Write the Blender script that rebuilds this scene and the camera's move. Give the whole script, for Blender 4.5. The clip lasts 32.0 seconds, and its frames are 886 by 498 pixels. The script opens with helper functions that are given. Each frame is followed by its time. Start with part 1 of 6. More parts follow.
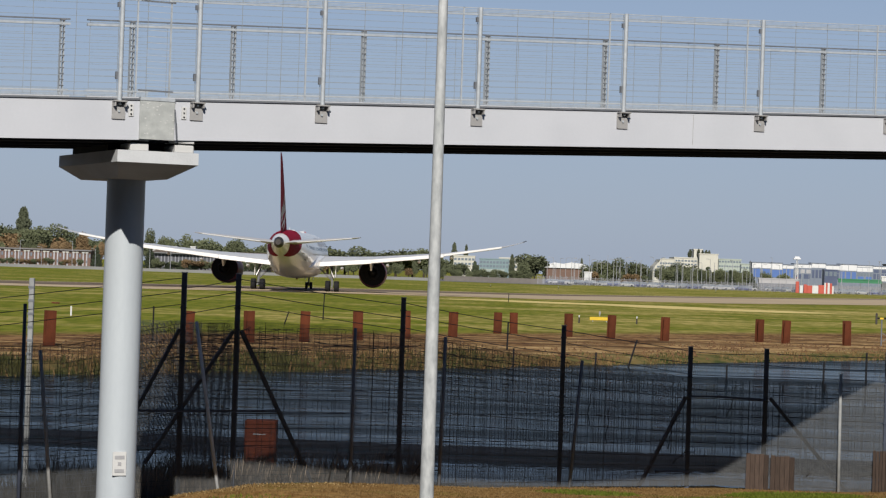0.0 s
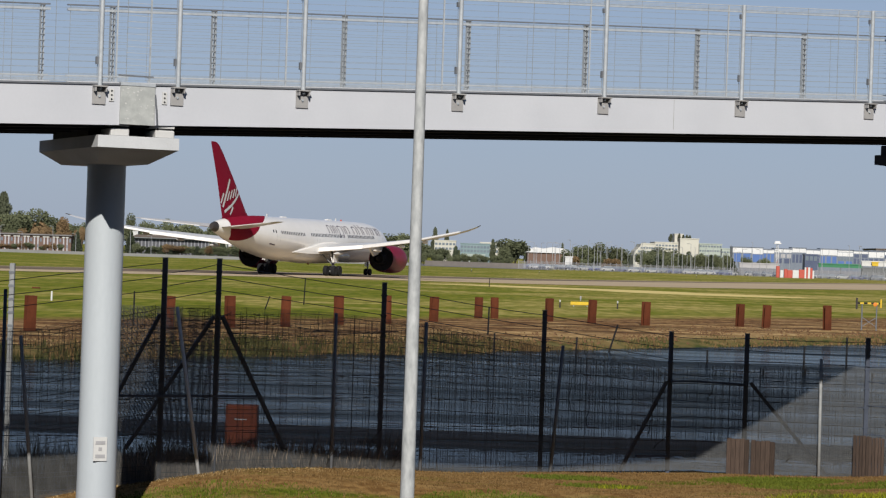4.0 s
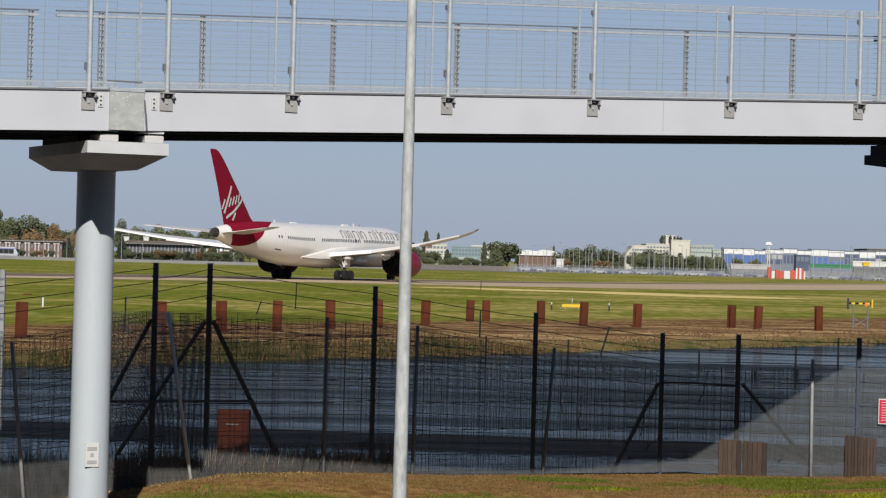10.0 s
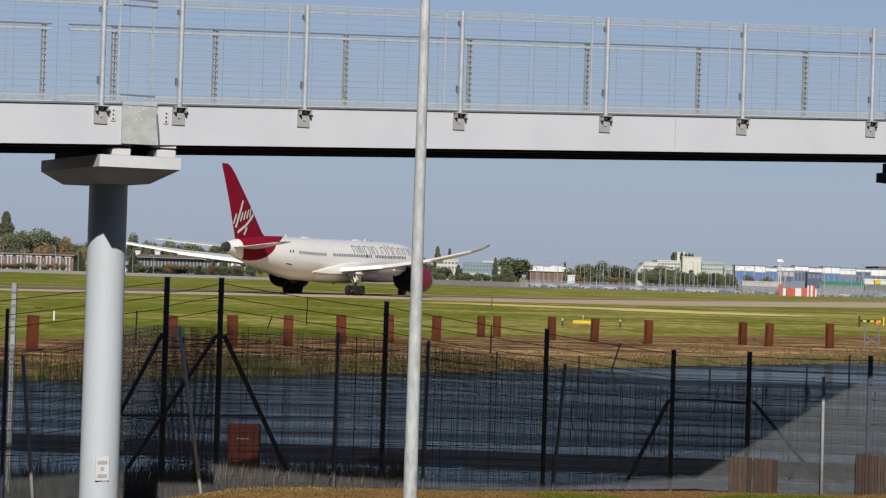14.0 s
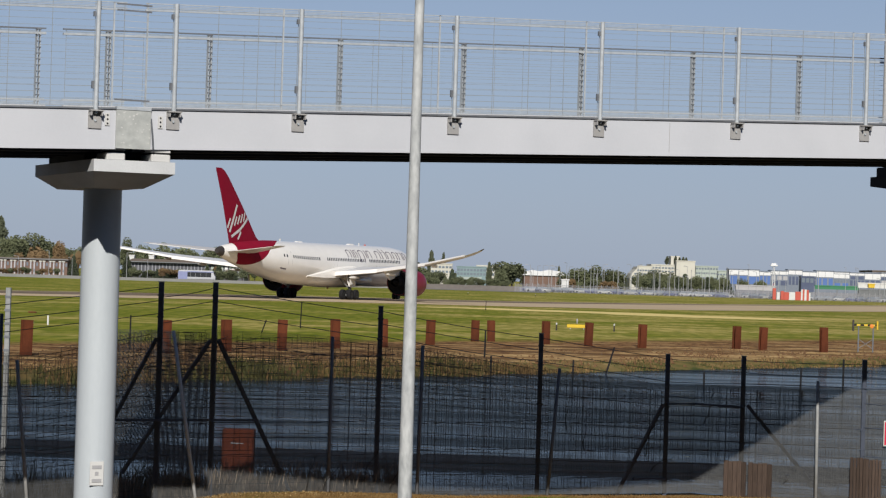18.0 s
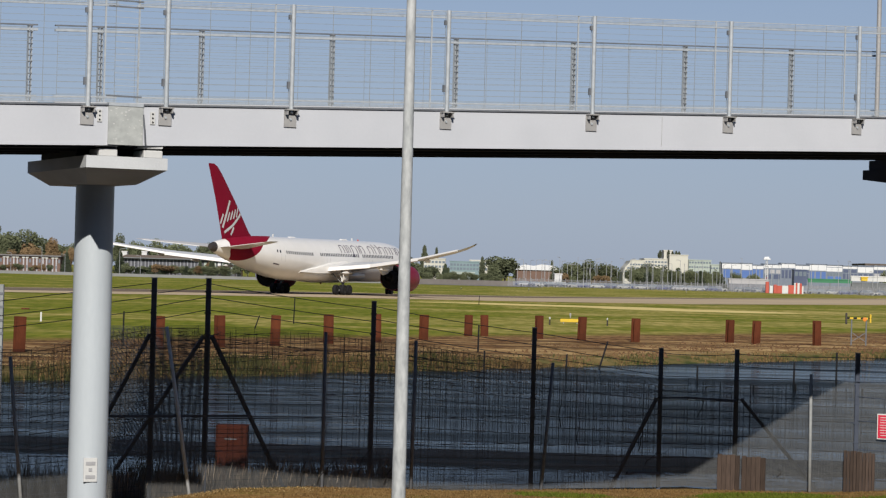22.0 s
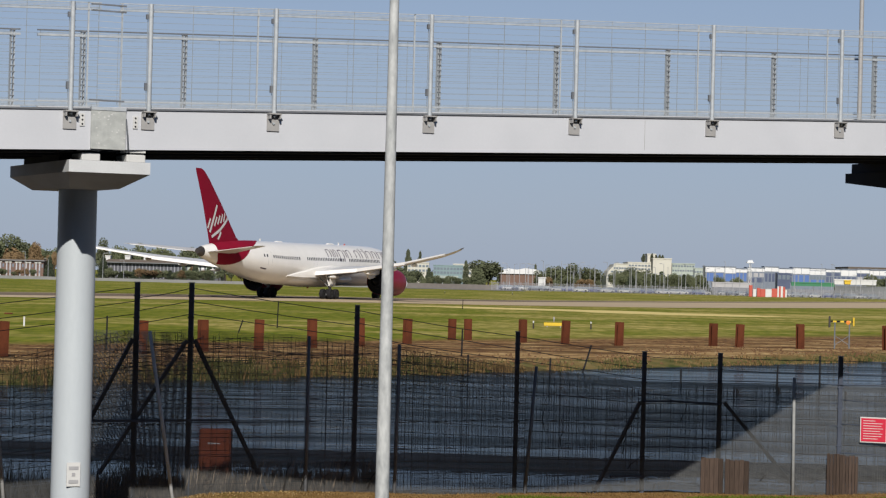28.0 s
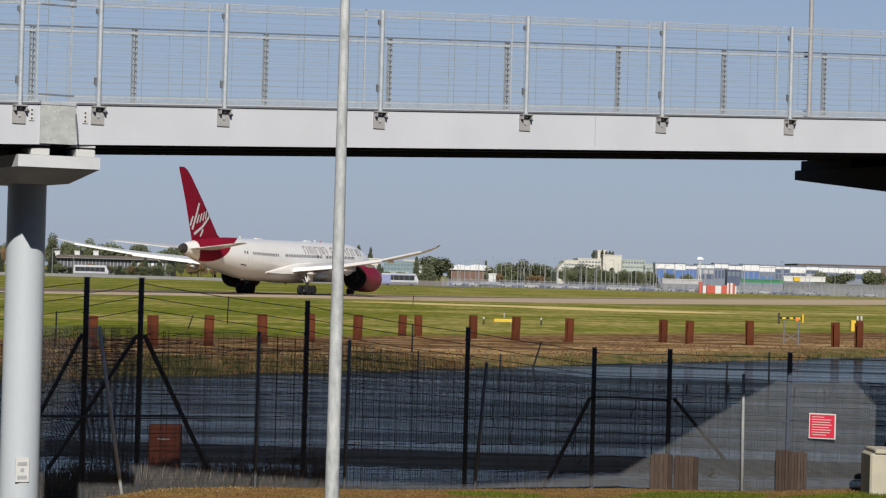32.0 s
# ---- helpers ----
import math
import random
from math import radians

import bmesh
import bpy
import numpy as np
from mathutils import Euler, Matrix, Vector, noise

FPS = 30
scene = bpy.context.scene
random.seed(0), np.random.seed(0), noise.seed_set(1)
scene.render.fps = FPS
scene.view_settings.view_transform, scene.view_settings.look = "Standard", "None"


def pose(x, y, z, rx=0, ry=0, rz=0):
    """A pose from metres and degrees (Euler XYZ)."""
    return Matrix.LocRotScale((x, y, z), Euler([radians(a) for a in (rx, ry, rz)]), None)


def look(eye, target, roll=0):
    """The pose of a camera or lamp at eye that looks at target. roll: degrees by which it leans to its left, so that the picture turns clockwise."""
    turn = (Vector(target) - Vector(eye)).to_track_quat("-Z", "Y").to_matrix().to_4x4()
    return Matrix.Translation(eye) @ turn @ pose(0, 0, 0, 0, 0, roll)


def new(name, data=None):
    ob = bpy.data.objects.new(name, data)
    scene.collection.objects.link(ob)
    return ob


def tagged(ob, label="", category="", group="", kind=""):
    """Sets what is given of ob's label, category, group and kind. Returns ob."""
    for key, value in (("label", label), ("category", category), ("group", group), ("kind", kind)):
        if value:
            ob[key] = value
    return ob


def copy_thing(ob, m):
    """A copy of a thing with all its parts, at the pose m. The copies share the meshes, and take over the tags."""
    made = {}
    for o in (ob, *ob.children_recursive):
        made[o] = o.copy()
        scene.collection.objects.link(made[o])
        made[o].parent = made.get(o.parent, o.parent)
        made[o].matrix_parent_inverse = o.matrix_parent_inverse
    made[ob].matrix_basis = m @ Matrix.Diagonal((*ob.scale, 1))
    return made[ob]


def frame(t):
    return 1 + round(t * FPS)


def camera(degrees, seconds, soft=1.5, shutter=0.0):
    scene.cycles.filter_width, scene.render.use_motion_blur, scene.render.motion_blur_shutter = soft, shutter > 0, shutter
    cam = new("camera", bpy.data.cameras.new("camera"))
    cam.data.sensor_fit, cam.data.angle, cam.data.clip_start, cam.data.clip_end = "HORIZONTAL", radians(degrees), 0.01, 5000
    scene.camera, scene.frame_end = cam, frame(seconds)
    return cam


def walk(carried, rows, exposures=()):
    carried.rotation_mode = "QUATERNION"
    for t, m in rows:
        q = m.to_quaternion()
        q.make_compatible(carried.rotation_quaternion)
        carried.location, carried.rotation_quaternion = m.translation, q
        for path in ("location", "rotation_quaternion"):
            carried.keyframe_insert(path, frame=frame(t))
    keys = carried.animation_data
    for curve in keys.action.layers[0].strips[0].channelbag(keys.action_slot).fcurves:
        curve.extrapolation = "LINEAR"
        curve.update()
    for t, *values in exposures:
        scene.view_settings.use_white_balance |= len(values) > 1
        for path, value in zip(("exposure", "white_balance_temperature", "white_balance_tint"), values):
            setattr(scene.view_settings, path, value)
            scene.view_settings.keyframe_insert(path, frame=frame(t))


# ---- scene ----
H_EYE = 3.26


def heading(t, yaw, tilt, roll, dx, dz):
    """A row of the hand-held camera: degrees to the right, upwards and of lean, metres of sway."""
    eye = (dx, 0.0, H_EYE + dz)
    a, b = radians(yaw), radians(tilt)
    way = (math.sin(a) * math.cos(b), math.cos(a) * math.cos(b), math.sin(b))
    return t, look(eye, [e + 100 * w for e, w in zip(eye, way)], roll)


# the camera: hand-held at one spot, panning a little
cam = camera(20.2, 32.0, 1.25)
walk(cam, [heading(*row) for row in (
    (0, -1.059, 0.453, 1.94, -0.009, -0.006), (0.5, -0.873, 0.506, 1.88, -0.009, -0.002), (1, -0.791, 0.450, 1.84, -0.010, -0.005), 
    (1.5, -0.563, 0.379, 1.88, -0.009, -0.006), (2, -0.512, 0.366, 1.83, -0.012, -0.006), (2.5, -0.278, 0.360, 2.00, -0.011, -0.003), 
    (3, -0.270, 0.139, 1.97, -0.012, -0.005), (3.5, -0.467, 0.122, 1.92, -0.010, -0.001), (5.5, -0.705, -0.125, 1.92, -0.009, 0.000), 
    (6, -0.332, -0.398, 1.50, -0.006, -0.001), (6.5, -0.748, -0.225, 1.49, -0.008, 0.001), (7, -0.830, -0.065, 1.44, -0.011, 0.000), 
    (7.5, -0.571, -0.041, 1.29, -0.008, -0.001), (8, -0.480, 0.015, 1.36, -0.004, -0.004), (8.5, -0.342, 0.124, 1.32, -0.003, 0.001), 
    (9, -0.185, 0.093, 1.31, -0.005, -0.003), (9.5, -0.324, 0.117, 1.34, -0.004, -0.003), (10, -0.409, 0.200, 1.49, 0.001, -0.003), 
    (10.5, -0.445, 0.160, 1.57, -0.006, 0.002), (11, -0.384, 0.138, 1.52, -0.007, 0.000), (11.5, -0.403, 0.162, 1.49, -0.009, -0.003), 
    (12, -0.490, 0.289, 1.56, -0.007, -0.005), (12.5, -0.387, 0.256, 1.52, -0.007, 0.002), (13, -0.431, 0.348, 1.58, -0.006, -0.002), 
    (13.5, -0.572, 0.363, 1.68, -0.004, -0.003), (14, -0.677, 0.550, 1.79, -0.001, -0.003), (14.5, -0.599, 0.631, 1.72, -0.004, -0.001), 
    (16.5, -0.517, 0.553, 1.75, -0.009, -0.003), (17, -0.655, 0.509, 1.83, -0.008, -0.002), (17.5, -0.560, 0.628, 1.78, -0.009, -0.001), 
    (18, -0.540, 0.650, 1.75, -0.007, 0.001), (18.5, -0.576, 0.555, 1.65, -0.005, -0.001), (19, -0.552, 0.464, 1.59, -0.006, -0.003), 
    (19.5, -0.417, 0.543, 1.62, -0.005, -0.001), (20, -0.499, 0.556, 1.66, -0.003, -0.004), (20.5, -0.455, 0.469, 1.62, -0.005, -0.001), 
    (21, -0.460, 0.577, 1.67, -0.003, -0.002), (21.5, -0.457, 0.548, 1.63, -0.005, -0.001), (22, -0.375, 0.537, 1.52, -0.006, 0.001), 
    (22.5, -0.393, 0.496, 1.52, -0.007, -0.005), (23, -0.375, 0.460, 1.50, -0.003, -0.005), (23.5, -0.318, 0.419, 1.51, -0.005, -0.000), 
    (24, -0.196, 0.396, 1.41, -0.001, -0.003), (24.5, -0.202, 0.428, 1.44, -0.002, -0.005), (25, -0.181, 0.505, 1.48, 0.001, -0.002), 
    (25.5, -0.058, 0.552, 1.34, -0.000, -0.002), (27.5, -0.023, 0.622, 1.44, 0.001, -0.003), (28, 0.000, 0.638, 1.43, -0.000, 0.000), 
    (28.5, -0.007, 0.617, 1.55, 0.004, -0.001), (29, 0.151, 0.645, 1.56, -0.004, -0.003), (29.5, 0.203, 0.633, 1.49, -0.002, -0.000), 
    (30, 0.371, 0.538, 1.47, 0.004, -0.001), (30.5, 0.385, 0.514, 1.46, -0.001, -0.002), (31, 0.493, 0.554, 1.46, 0.004, -0.005), 
    (31.5, 0.651, 0.509, 1.48, 0.003, -0.006), (32, 1.142, 0.577, 1.54, 0.001, -0.004), 
)], exposures=[(0.0, 0.0), (32.0, 0.0)])

# ---- light ----
SUN = Vector((0.024, -1.0, 0.65)).normalized()
world = bpy.data.worlds.new("sky")
scene.world = world
world.use_nodes = True
wn = world.node_tree
sky = wn.nodes.new("ShaderNodeTexSky")
sky.sky_type = "NISHITA"
sky.sun_disc = False
sky.sun_elevation = math.asin(SUN.z)
sky.sun_rotation = radians(176)
sky.air_density, sky.dust_density, sky.ozone_density = 0.6, 0.1, 2.2
haze = wn.nodes.new("ShaderNodeMix")
haze.data_type = "RGBA"
up = wn.nodes.new("ShaderNodeTexCoord")
rise = wn.nodes.new("ShaderNodeSeparateXYZ")
wn.links.new(up.outputs["Generated"], rise.inputs[0])
fade = wn.nodes.new("ShaderNodeMapRange")  # haze lies along the horizon and thins towards the zenith
fade.inputs["From Min"].default_value, fade.inputs["From Max"].default_value = 0.0, 0.25
fade.inputs["To Min"].default_value, fade.inputs["To Max"].default_value = 0.97, 0.05
wn.links.new(rise.outputs["Z"], fade.inputs["Value"])
wn.links.new(fade.outputs["Result"], haze.inputs["Factor"])
haze.inputs["B"].default_value = (4.30, 5.00, 6.40, 1)
wn.links.new(sky.outputs[0], haze.inputs["A"])
wn.nodes["Background"].inputs["Strength"].default_value = 0.075
wn.links.new(haze.outputs["Result"], wn.nodes["Background"].inputs["Color"])
lamp = bpy.data.lights.new("sun", "SUN")
lamp.energy, lamp.angle, lamp.color = 5.6, radians(0.5), (1.0, 0.95, 0.87)
sun = new("sun", lamp)
sun.matrix_world = look(SUN * 50, (0, 0, 0))


# ---- materials ----
ALBEDO_CUT = 0.66  # scales every base colour down, so the stronger sun leaves deeper shade


def mat(name, col, col2=None, scale=6.0, rough=0.6, metal=0.0, bump=0.0, fine=40.0, stretch=(1, 1, 1), random_tint=0.0, coat=0.0):
    """Two-scale noise between two colours, with fine relief."""
    m = bpy.data.materials.new(name)
    m.use_nodes = True
    t = m.node_tree
    bs = t.nodes["Principled BSDF"]
    col2 = col2 or tuple(c * 0.8 for c in col)
    col, col2 = tuple(c * ALBEDO_CUT for c in col), tuple(c * ALBEDO_CUT for c in col2)
    tc = t.nodes.new("ShaderNodeTexCoord")
    mp = t.nodes.new("ShaderNodeMapping")
    mp.inputs["Scale"].default_value = stretch
    t.links.new(tc.outputs["Object"], mp.inputs["Vector"])
    n1 = t.nodes.new("ShaderNodeTexNoise")
    n1.inputs["Scale"].default_value = scale
    n1.inputs["Detail"].default_value = 5
    n2 = t.nodes.new("ShaderNodeTexNoise")
    n2.inputs["Scale"].default_value = fine
    n2.inputs["Detail"].default_value = 3
    for n in (n1, n2):
        t.links.new(mp.outputs[0], n.inputs["Vector"])
    add = t.nodes.new("ShaderNodeMath")
    add.operation = "MULTIPLY_ADD"
    add.inputs[1].default_value = 0.35
    t.links.new(n2.outputs["Fac"], add.inputs[0])
    t.links.new(n1.outputs["Fac"], add.inputs[2])
    rm = t.nodes.new("ShaderNodeMapRange")
    rm.inputs["From Min"].default_value, rm.inputs["From Max"].default_value = 0.42, 0.95
    t.links.new(add.outputs[0], rm.inputs["Value"])
    mx = t.nodes.new("ShaderNodeMix")
    mx.data_type = "RGBA"
    mx.inputs["A"].default_value = (*col, 1)
    mx.inputs["B"].default_value = (*col2, 1)
    t.links.new(rm.outputs["Result"], mx.inputs["Factor"])
    out = mx.outputs["Result"]
    if random_tint:
        oi = t.nodes.new("ShaderNodeObjectInfo")
        hs = t.nodes.new("ShaderNodeHueSaturation")
        mr = t.nodes.new("ShaderNodeMapRange")
        mr.inputs["To Min"].default_value, mr.inputs["To Max"].default_value = 1 - random_tint, 1 + random_tint
        t.links.new(oi.outputs["Random"], mr.inputs["Value"])
        t.links.new(mr.outputs["Result"], hs.inputs["Value"])
        t.links.new(out, hs.inputs["Color"])
        out = hs.outputs["Color"]
    t.links.new(out, bs.inputs["Base Color"])
    bs.inputs["Roughness"].default_value = rough
    bs.inputs["Specular IOR Level"].default_value = 0.18 if rough > 0.75 else 0.4
    bs.inputs["Metallic"].default_value = metal
    bs.inputs["Coat Weight"].default_value = coat
    if bump:
        bp = t.nodes.new("ShaderNodeBump")
        bp.inputs["Strength"].default_value = bump
        bp.inputs["Distance"].default_value = 0.02
        t.links.new(n2.outputs["Fac"], bp.inputs["Height"])
        t.links.new(bp.outputs[0], bs.inputs["Normal"])
    return m


girder_paint = mat("girder_paint", (0.72, 0.738, 0.79), (0.64, 0.66, 0.71), 1.2, 0.5, 0, 0.05, 30)
column_paint = mat("column_paint", (0.63, 0.685, 0.73), (0.55, 0.60, 0.65), 1.0, 0.45, 0, 0.04, 25, (1, 1, 0.3))
concrete = mat("concrete", (0.78, 0.80, 0.82), (0.60, 0.615, 0.635), 1.6, 0.85, 0, 0.12, 50)
galvanised = mat("galvanised_steel", (0.62, 0.66, 0.70), (0.44, 0.48, 0.52), 14, 0.5, 0.1, 0.08, 60)
lamp_steel = mat("lamp_steel", (0.70, 0.72, 0.72), (0.36, 0.38, 0.39), 11, 0.6, 0.0, 0.15, 34, (1, 1, 0.4))
patch_steel = mat("spangled_steel", (0.66, 0.68, 0.66), (0.44, 0.46, 0.45), 7, 0.5, 0.1, 0.15, 24)
wire_grey = mat("wire_grey", (0.40, 0.44, 0.47), (0.26, 0.29, 0.32), 14, 0.6, 0.0)
bracket_grey = mat("bracket_grey", (0.52, 0.51, 0.50), (0.42, 0.41, 0.41), 8, 0.6, 0.2)
dark_bearing = mat("dark_bearing", (0.03, 0.03, 0.035), (0.05, 0.05, 0.05), 6, 0.8)
# near black: the shade under the guideway is put into this colour
deck_dark = mat("soffit_shade_dark", (0.045, 0.046, 0.052), (0.03, 0.03, 0.036), 1.5, 0.8)
# galvanised fence steel with the bridge's shade put in as navy
fence_shade_navy = mat("fence_shade_navy", (0.066, 0.084, 0.13), (0.04, 0.052, 0.082), 9, 0.6, 0, 0.1)
bark_dark = mat("dead_stem", (0.05, 0.045, 0.04), (0.03, 0.028, 0.025), 9, 0.9)
fence_steel = mat("fence_steel", (0.22, 0.235, 0.26), (0.15, 0.16, 0.18), 10, 0.6, 0, 0.1)
post_galv = mat("post_galvanised", (0.74, 0.77, 0.80), (0.60, 0.63, 0.66), 12, 0.5, 0.0, 0.1)
stay_steel = mat("stay_steel", (0.115, 0.135, 0.175), (0.08, 0.095, 0.125), 10, 0.6, 0, 0.1)
cabinet_rust = mat("cabinet_rust", (0.115, 0.026, 0.011), (0.07, 0.018, 0.010), 4.0, 0.85, 0, 0.3, 30)
fence_galv = mat("fence_galvanised", (0.38, 0.39, 0.39), (0.27, 0.28, 0.285), 12, 0.6, 0.0, 0.1)
mesh_wire = mat("mesh_wire", (0.148, 0.152, 0.155), (0.106, 0.109, 0.112), 5, 0.8, 0.0)
rust = mat("weathered_steel", (0.15, 0.042, 0.017), (0.07, 0.02, 0.009), 3.0, 0.9, 0, 0.4, 30, (1, 1, 0.4), 0.15)
rust_sheet = mat("rusted_sheet", (0.17, 0.045, 0.02), (0.10, 0.028, 0.017), 5.0, 0.85, 0, 0.3, 30)
brown_timber = mat("brown_timber", (0.125, 0.088, 0.07), (0.065, 0.048, 0.04), 9, 0.9, 0, 0.4, 40, (6, 6, 0.6), 0.28)
white_paint = mat("white_paint", (0.78, 0.78, 0.77), (0.68, 0.68, 0.67), 1.5, 0.5)
red_sign = mat("red_sign", (0.80, 0.04, 0.09), (0.70, 0.03, 0.07), 6, 0.4)
ink_grey = mat("ink_grey", (0.5, 0.5, 0.52), None, 6, 0.6)
black_rubber = mat("black_rubber", (0.014, 0.014, 0.016), (0.024, 0.024, 0.026), 4, 0.9)
black_float = mat("black_float", (0.006, 0.010, 0.018), (0.010, 0.015, 0.026), 3, 0.9)
orange = mat("orange_paint", (0.85, 0.28, 0.02), (0.7, 0.2, 0.02), 5, 0.5)
yellow = mat("yellow_paint", (0.85, 0.58, 0.03), (0.75, 0.48, 0.03), 5, 0.5)
barrier_red = mat("barrier_red", (0.62, 0.11, 0.07), (0.52, 0.09, 0.06), 2, 0.5)
air_white = mat("aircraft_white", (1.10, 1.065, 1.02), (1.01, 0.98, 0.935), 0.6, 0.28, 0, 0, 4, coat=0.4)
air_red = mat("aircraft_red", (0.30, 0.002, 0.028), (0.25, 0.002, 0.022), 0.5, 0.78, 0, 0, 4)
air_engine = mat("engine_red", (0.27, 0.003, 0.026), (0.22, 0.003, 0.020), 0.7, 0.45, 0.0, 0, 4)
air_grey = mat("aircraft_grey", (0.48, 0.47, 0.46), (0.40, 0.39, 0.38), 0.8, 0.4)
air_dark = mat("aircraft_dark", (0.05, 0.04, 0.04), (0.08, 0.07, 0.065), 2, 0.5, 0.3)
tail_paint = mat("tailplane_paint", (0.74, 0.72, 0.71), (0.66, 0.645, 0.635), 0.6, 0.4, 0, 0, 4)
gear_grey = mat("gear_grey", (0.22, 0.22, 0.22), (0.14, 0.14, 0.14), 2, 0.6)
wing_paint = mat("wing_paint", (0.80, 0.80, 0.81), (0.72, 0.72, 0.73), 0.6, 0.35, 0, 0, 4)
air_glass = mat("cabin_glass", (0.03, 0.035, 0.045), None, 4, 0.15)
air_hub = mat("wheel_hub", (0.05, 0.05, 0.05), (0.03, 0.03, 0.03), 4, 0.8)
air_mark = mat("aircraft_mark", (0.16, 0.13, 0.17), (0.13, 0.10, 0.14), 1, 0.5)


# ---- mesh helpers ----
class Geo:
    """Vertices and faces of one mesh, gathered piece by piece."""

    def __init__(self):
        self.v, self.f = [], []

    def add(self, verts, faces):
        n = len(self.v)
        self.v += [tuple(p) for p in verts]
        self.f += [tuple(i + n for i in q) for q in faces]
        return self

    def box(self, x0, x1, y0, y1, z0, z1, m=None):
        c = [Vector((x, y, z)) for z in (z0, z1) for y in (y0, y1) for x in (x0, x1)]
        if m:
            c = [m @ p for p in c]
        return self.add(c, [(0, 2, 3, 1), (4, 5, 7, 6), (0, 1, 5, 4), (2, 6, 7, 3), (0, 4, 6, 2), (1, 3, 7, 5)])

    def rbox(self, x0, x1, y0, y1, z0, z1, r=0.02):
        """A box with bevelled upright and top edges."""
        r = min(r, (x1 - x0) / 3, (y1 - y0) / 3, (z1 - z0) / 3)
        rings = []
        for z, k in ((z0, r * 0.5), (z0 + r * 0.5, 0.0), (z1 - r, 0.0), (z1, r)):
            a, b, c, d = x0 + k, x1 - k, y0 + k, y1 - k
            rings.append([(a + r, c, z), (b - r, c, z), (b, c + r, z), (b, d - r, z), (b - r, d, z), (a + r, d, z), (a, d - r, z), (a, c + r, z)])
        return self.loft(rings, True)

    def loft(self, rings, caps=True):
        n, base = len(rings[0]), len(self.v)
        for ring in rings:
            self.v += [tuple(p) for p in ring]
        for i in range(len(rings) - 1):
            for j in range(n):
                k = (j + 1) % n
                self.f.append((base + i * n + j, base + i * n + k, base + (i + 1) * n + k, base + (i + 1) * n + j))
        if caps:
            self.f.append(tuple(base + j for j in reversed(range(n))))
            self.f.append(tuple(base + (len(rings) - 1) * n + j for j in range(n)))
        return self

    def rod(self, p, q, r, r2=None, seg=8, caps=True):
        p, q = Vector(p), Vector(q)
        r2 = r if r2 is None else r2
        w = (q - p).normalized()
        a = w.orthogonal().normalized()
        b = w.cross(a)
        ring = lambda c, k: [c + a * (k * math.cos(2 * math.pi * i / seg)) + b * (k * math.sin(2 * math.pi * i / seg)) for i in range(seg)]
        return self.loft([ring(p, r), ring(q, r2)], caps)

    def bar(self, p, q, w, h, up=(0, 0, 1)):
        """A square bar from p to q, w wide and h deep."""
        p, q, up = Vector(p), Vector(q), Vector(up)
        d = (q - p).normalized()
        s = d.cross(up).normalized()
        u = s.cross(d)
        ring = lambda c: [c - s * w / 2 - u * h / 2, c + s * w / 2 - u * h / 2, c + s * w / 2 + u * h / 2, c - s * w / 2 + u * h / 2]
        return self.loft([ring(p), ring(q)])

    def lathe(self, prof, seg=20, axis="z", m=None):
        """Turns (radius, height) pairs about an axis."""
        rings = []
        for r, h in prof:
            ring = []
            for i in range(seg):
                c, s = r * math.cos(2 * math.pi * i / seg), r * math.sin(2 * math.pi * i / seg)
                p = Vector((c, s, h)) if axis == "z" else Vector((h, c, s)) if axis == "x" else Vector((s, h, c))
                ring.append(m @ p if m else p)
            rings.append(ring)
        return self.loft(rings, True)

    def mesh(self, name, smooth=False):
        me = bpy.data.meshes.new(name)
        me.from_pydata([tuple(p) for p in self.v], [], self.f)
        me.validate()
        bm = bmesh.new()
        bm.from_mesh(me)
        bmesh.ops.recalc_face_normals(bm, faces=bm.faces)
        if smooth:
            for f in bm.faces:
                f.smooth = len(f.verts) == 4
            for e in bm.edges:
                if len(e.link_faces) == 2 and e.calc_face_angle(0) > 0.7:
                    e.smooth = False
        bm.to_mesh(me)
        bm.free()
        return me


def part(name, geo, material, parent, label="", smooth=False, kind=""):
    ob = new(name, geo.mesh(name, smooth) if isinstance(geo, Geo) else geo)
    if not ob.data.materials:
        ob.data.materials.append(material)
    ob.parent = parent
    return tagged(ob, label=label, kind=kind)


def thing(name, m, label, category, group="", kind=""):
    ob = new(name)
    ob.empty_display_size = 0.2
    ob.matrix_world = m
    return tagged(ob, label, category, group, kind)


def lone(name, geo, material, label, category, group="", kind="", smooth=False, m=None):
    """A thing that is one mesh."""
    ob = part(name, geo, material, None, "", smooth)
    if m:
        ob.matrix_world = m
    return tagged(ob, label, category, group, kind)


def structure(name, geo, material, label, smooth=False):
    return lone(name, geo, material, label, "ground", kind="structure", smooth=smooth)


# ---- ground ----
def shore(x):
    """The far edge of the water."""
    return 96.5 + 1.33 * x


FENCE_RUN = [(-14, 31.9), (-3.85, 36.95), (-2.03, 38.45), (-0.69, 39.5), (1.3, 40.95), (3.95, 42.35), (6.2, 41.25), (12, 39.5)]


def front_line(x):
    """Where the fence stands: it bends at the braced corners."""
    for (a, b), (c, d) in zip(FENCE_RUN, FENCE_RUN[1:]):
        if x <= c:
            return b + (d - b) * (x - a) / (c - a)
    return 39.5


CREST = [(-40, 0.0), (-2.2, 0.0), (0.0, -0.10), (3.5, -0.11), (6.0, -0.05), (7.6, 0.07), (60, 0.07)]


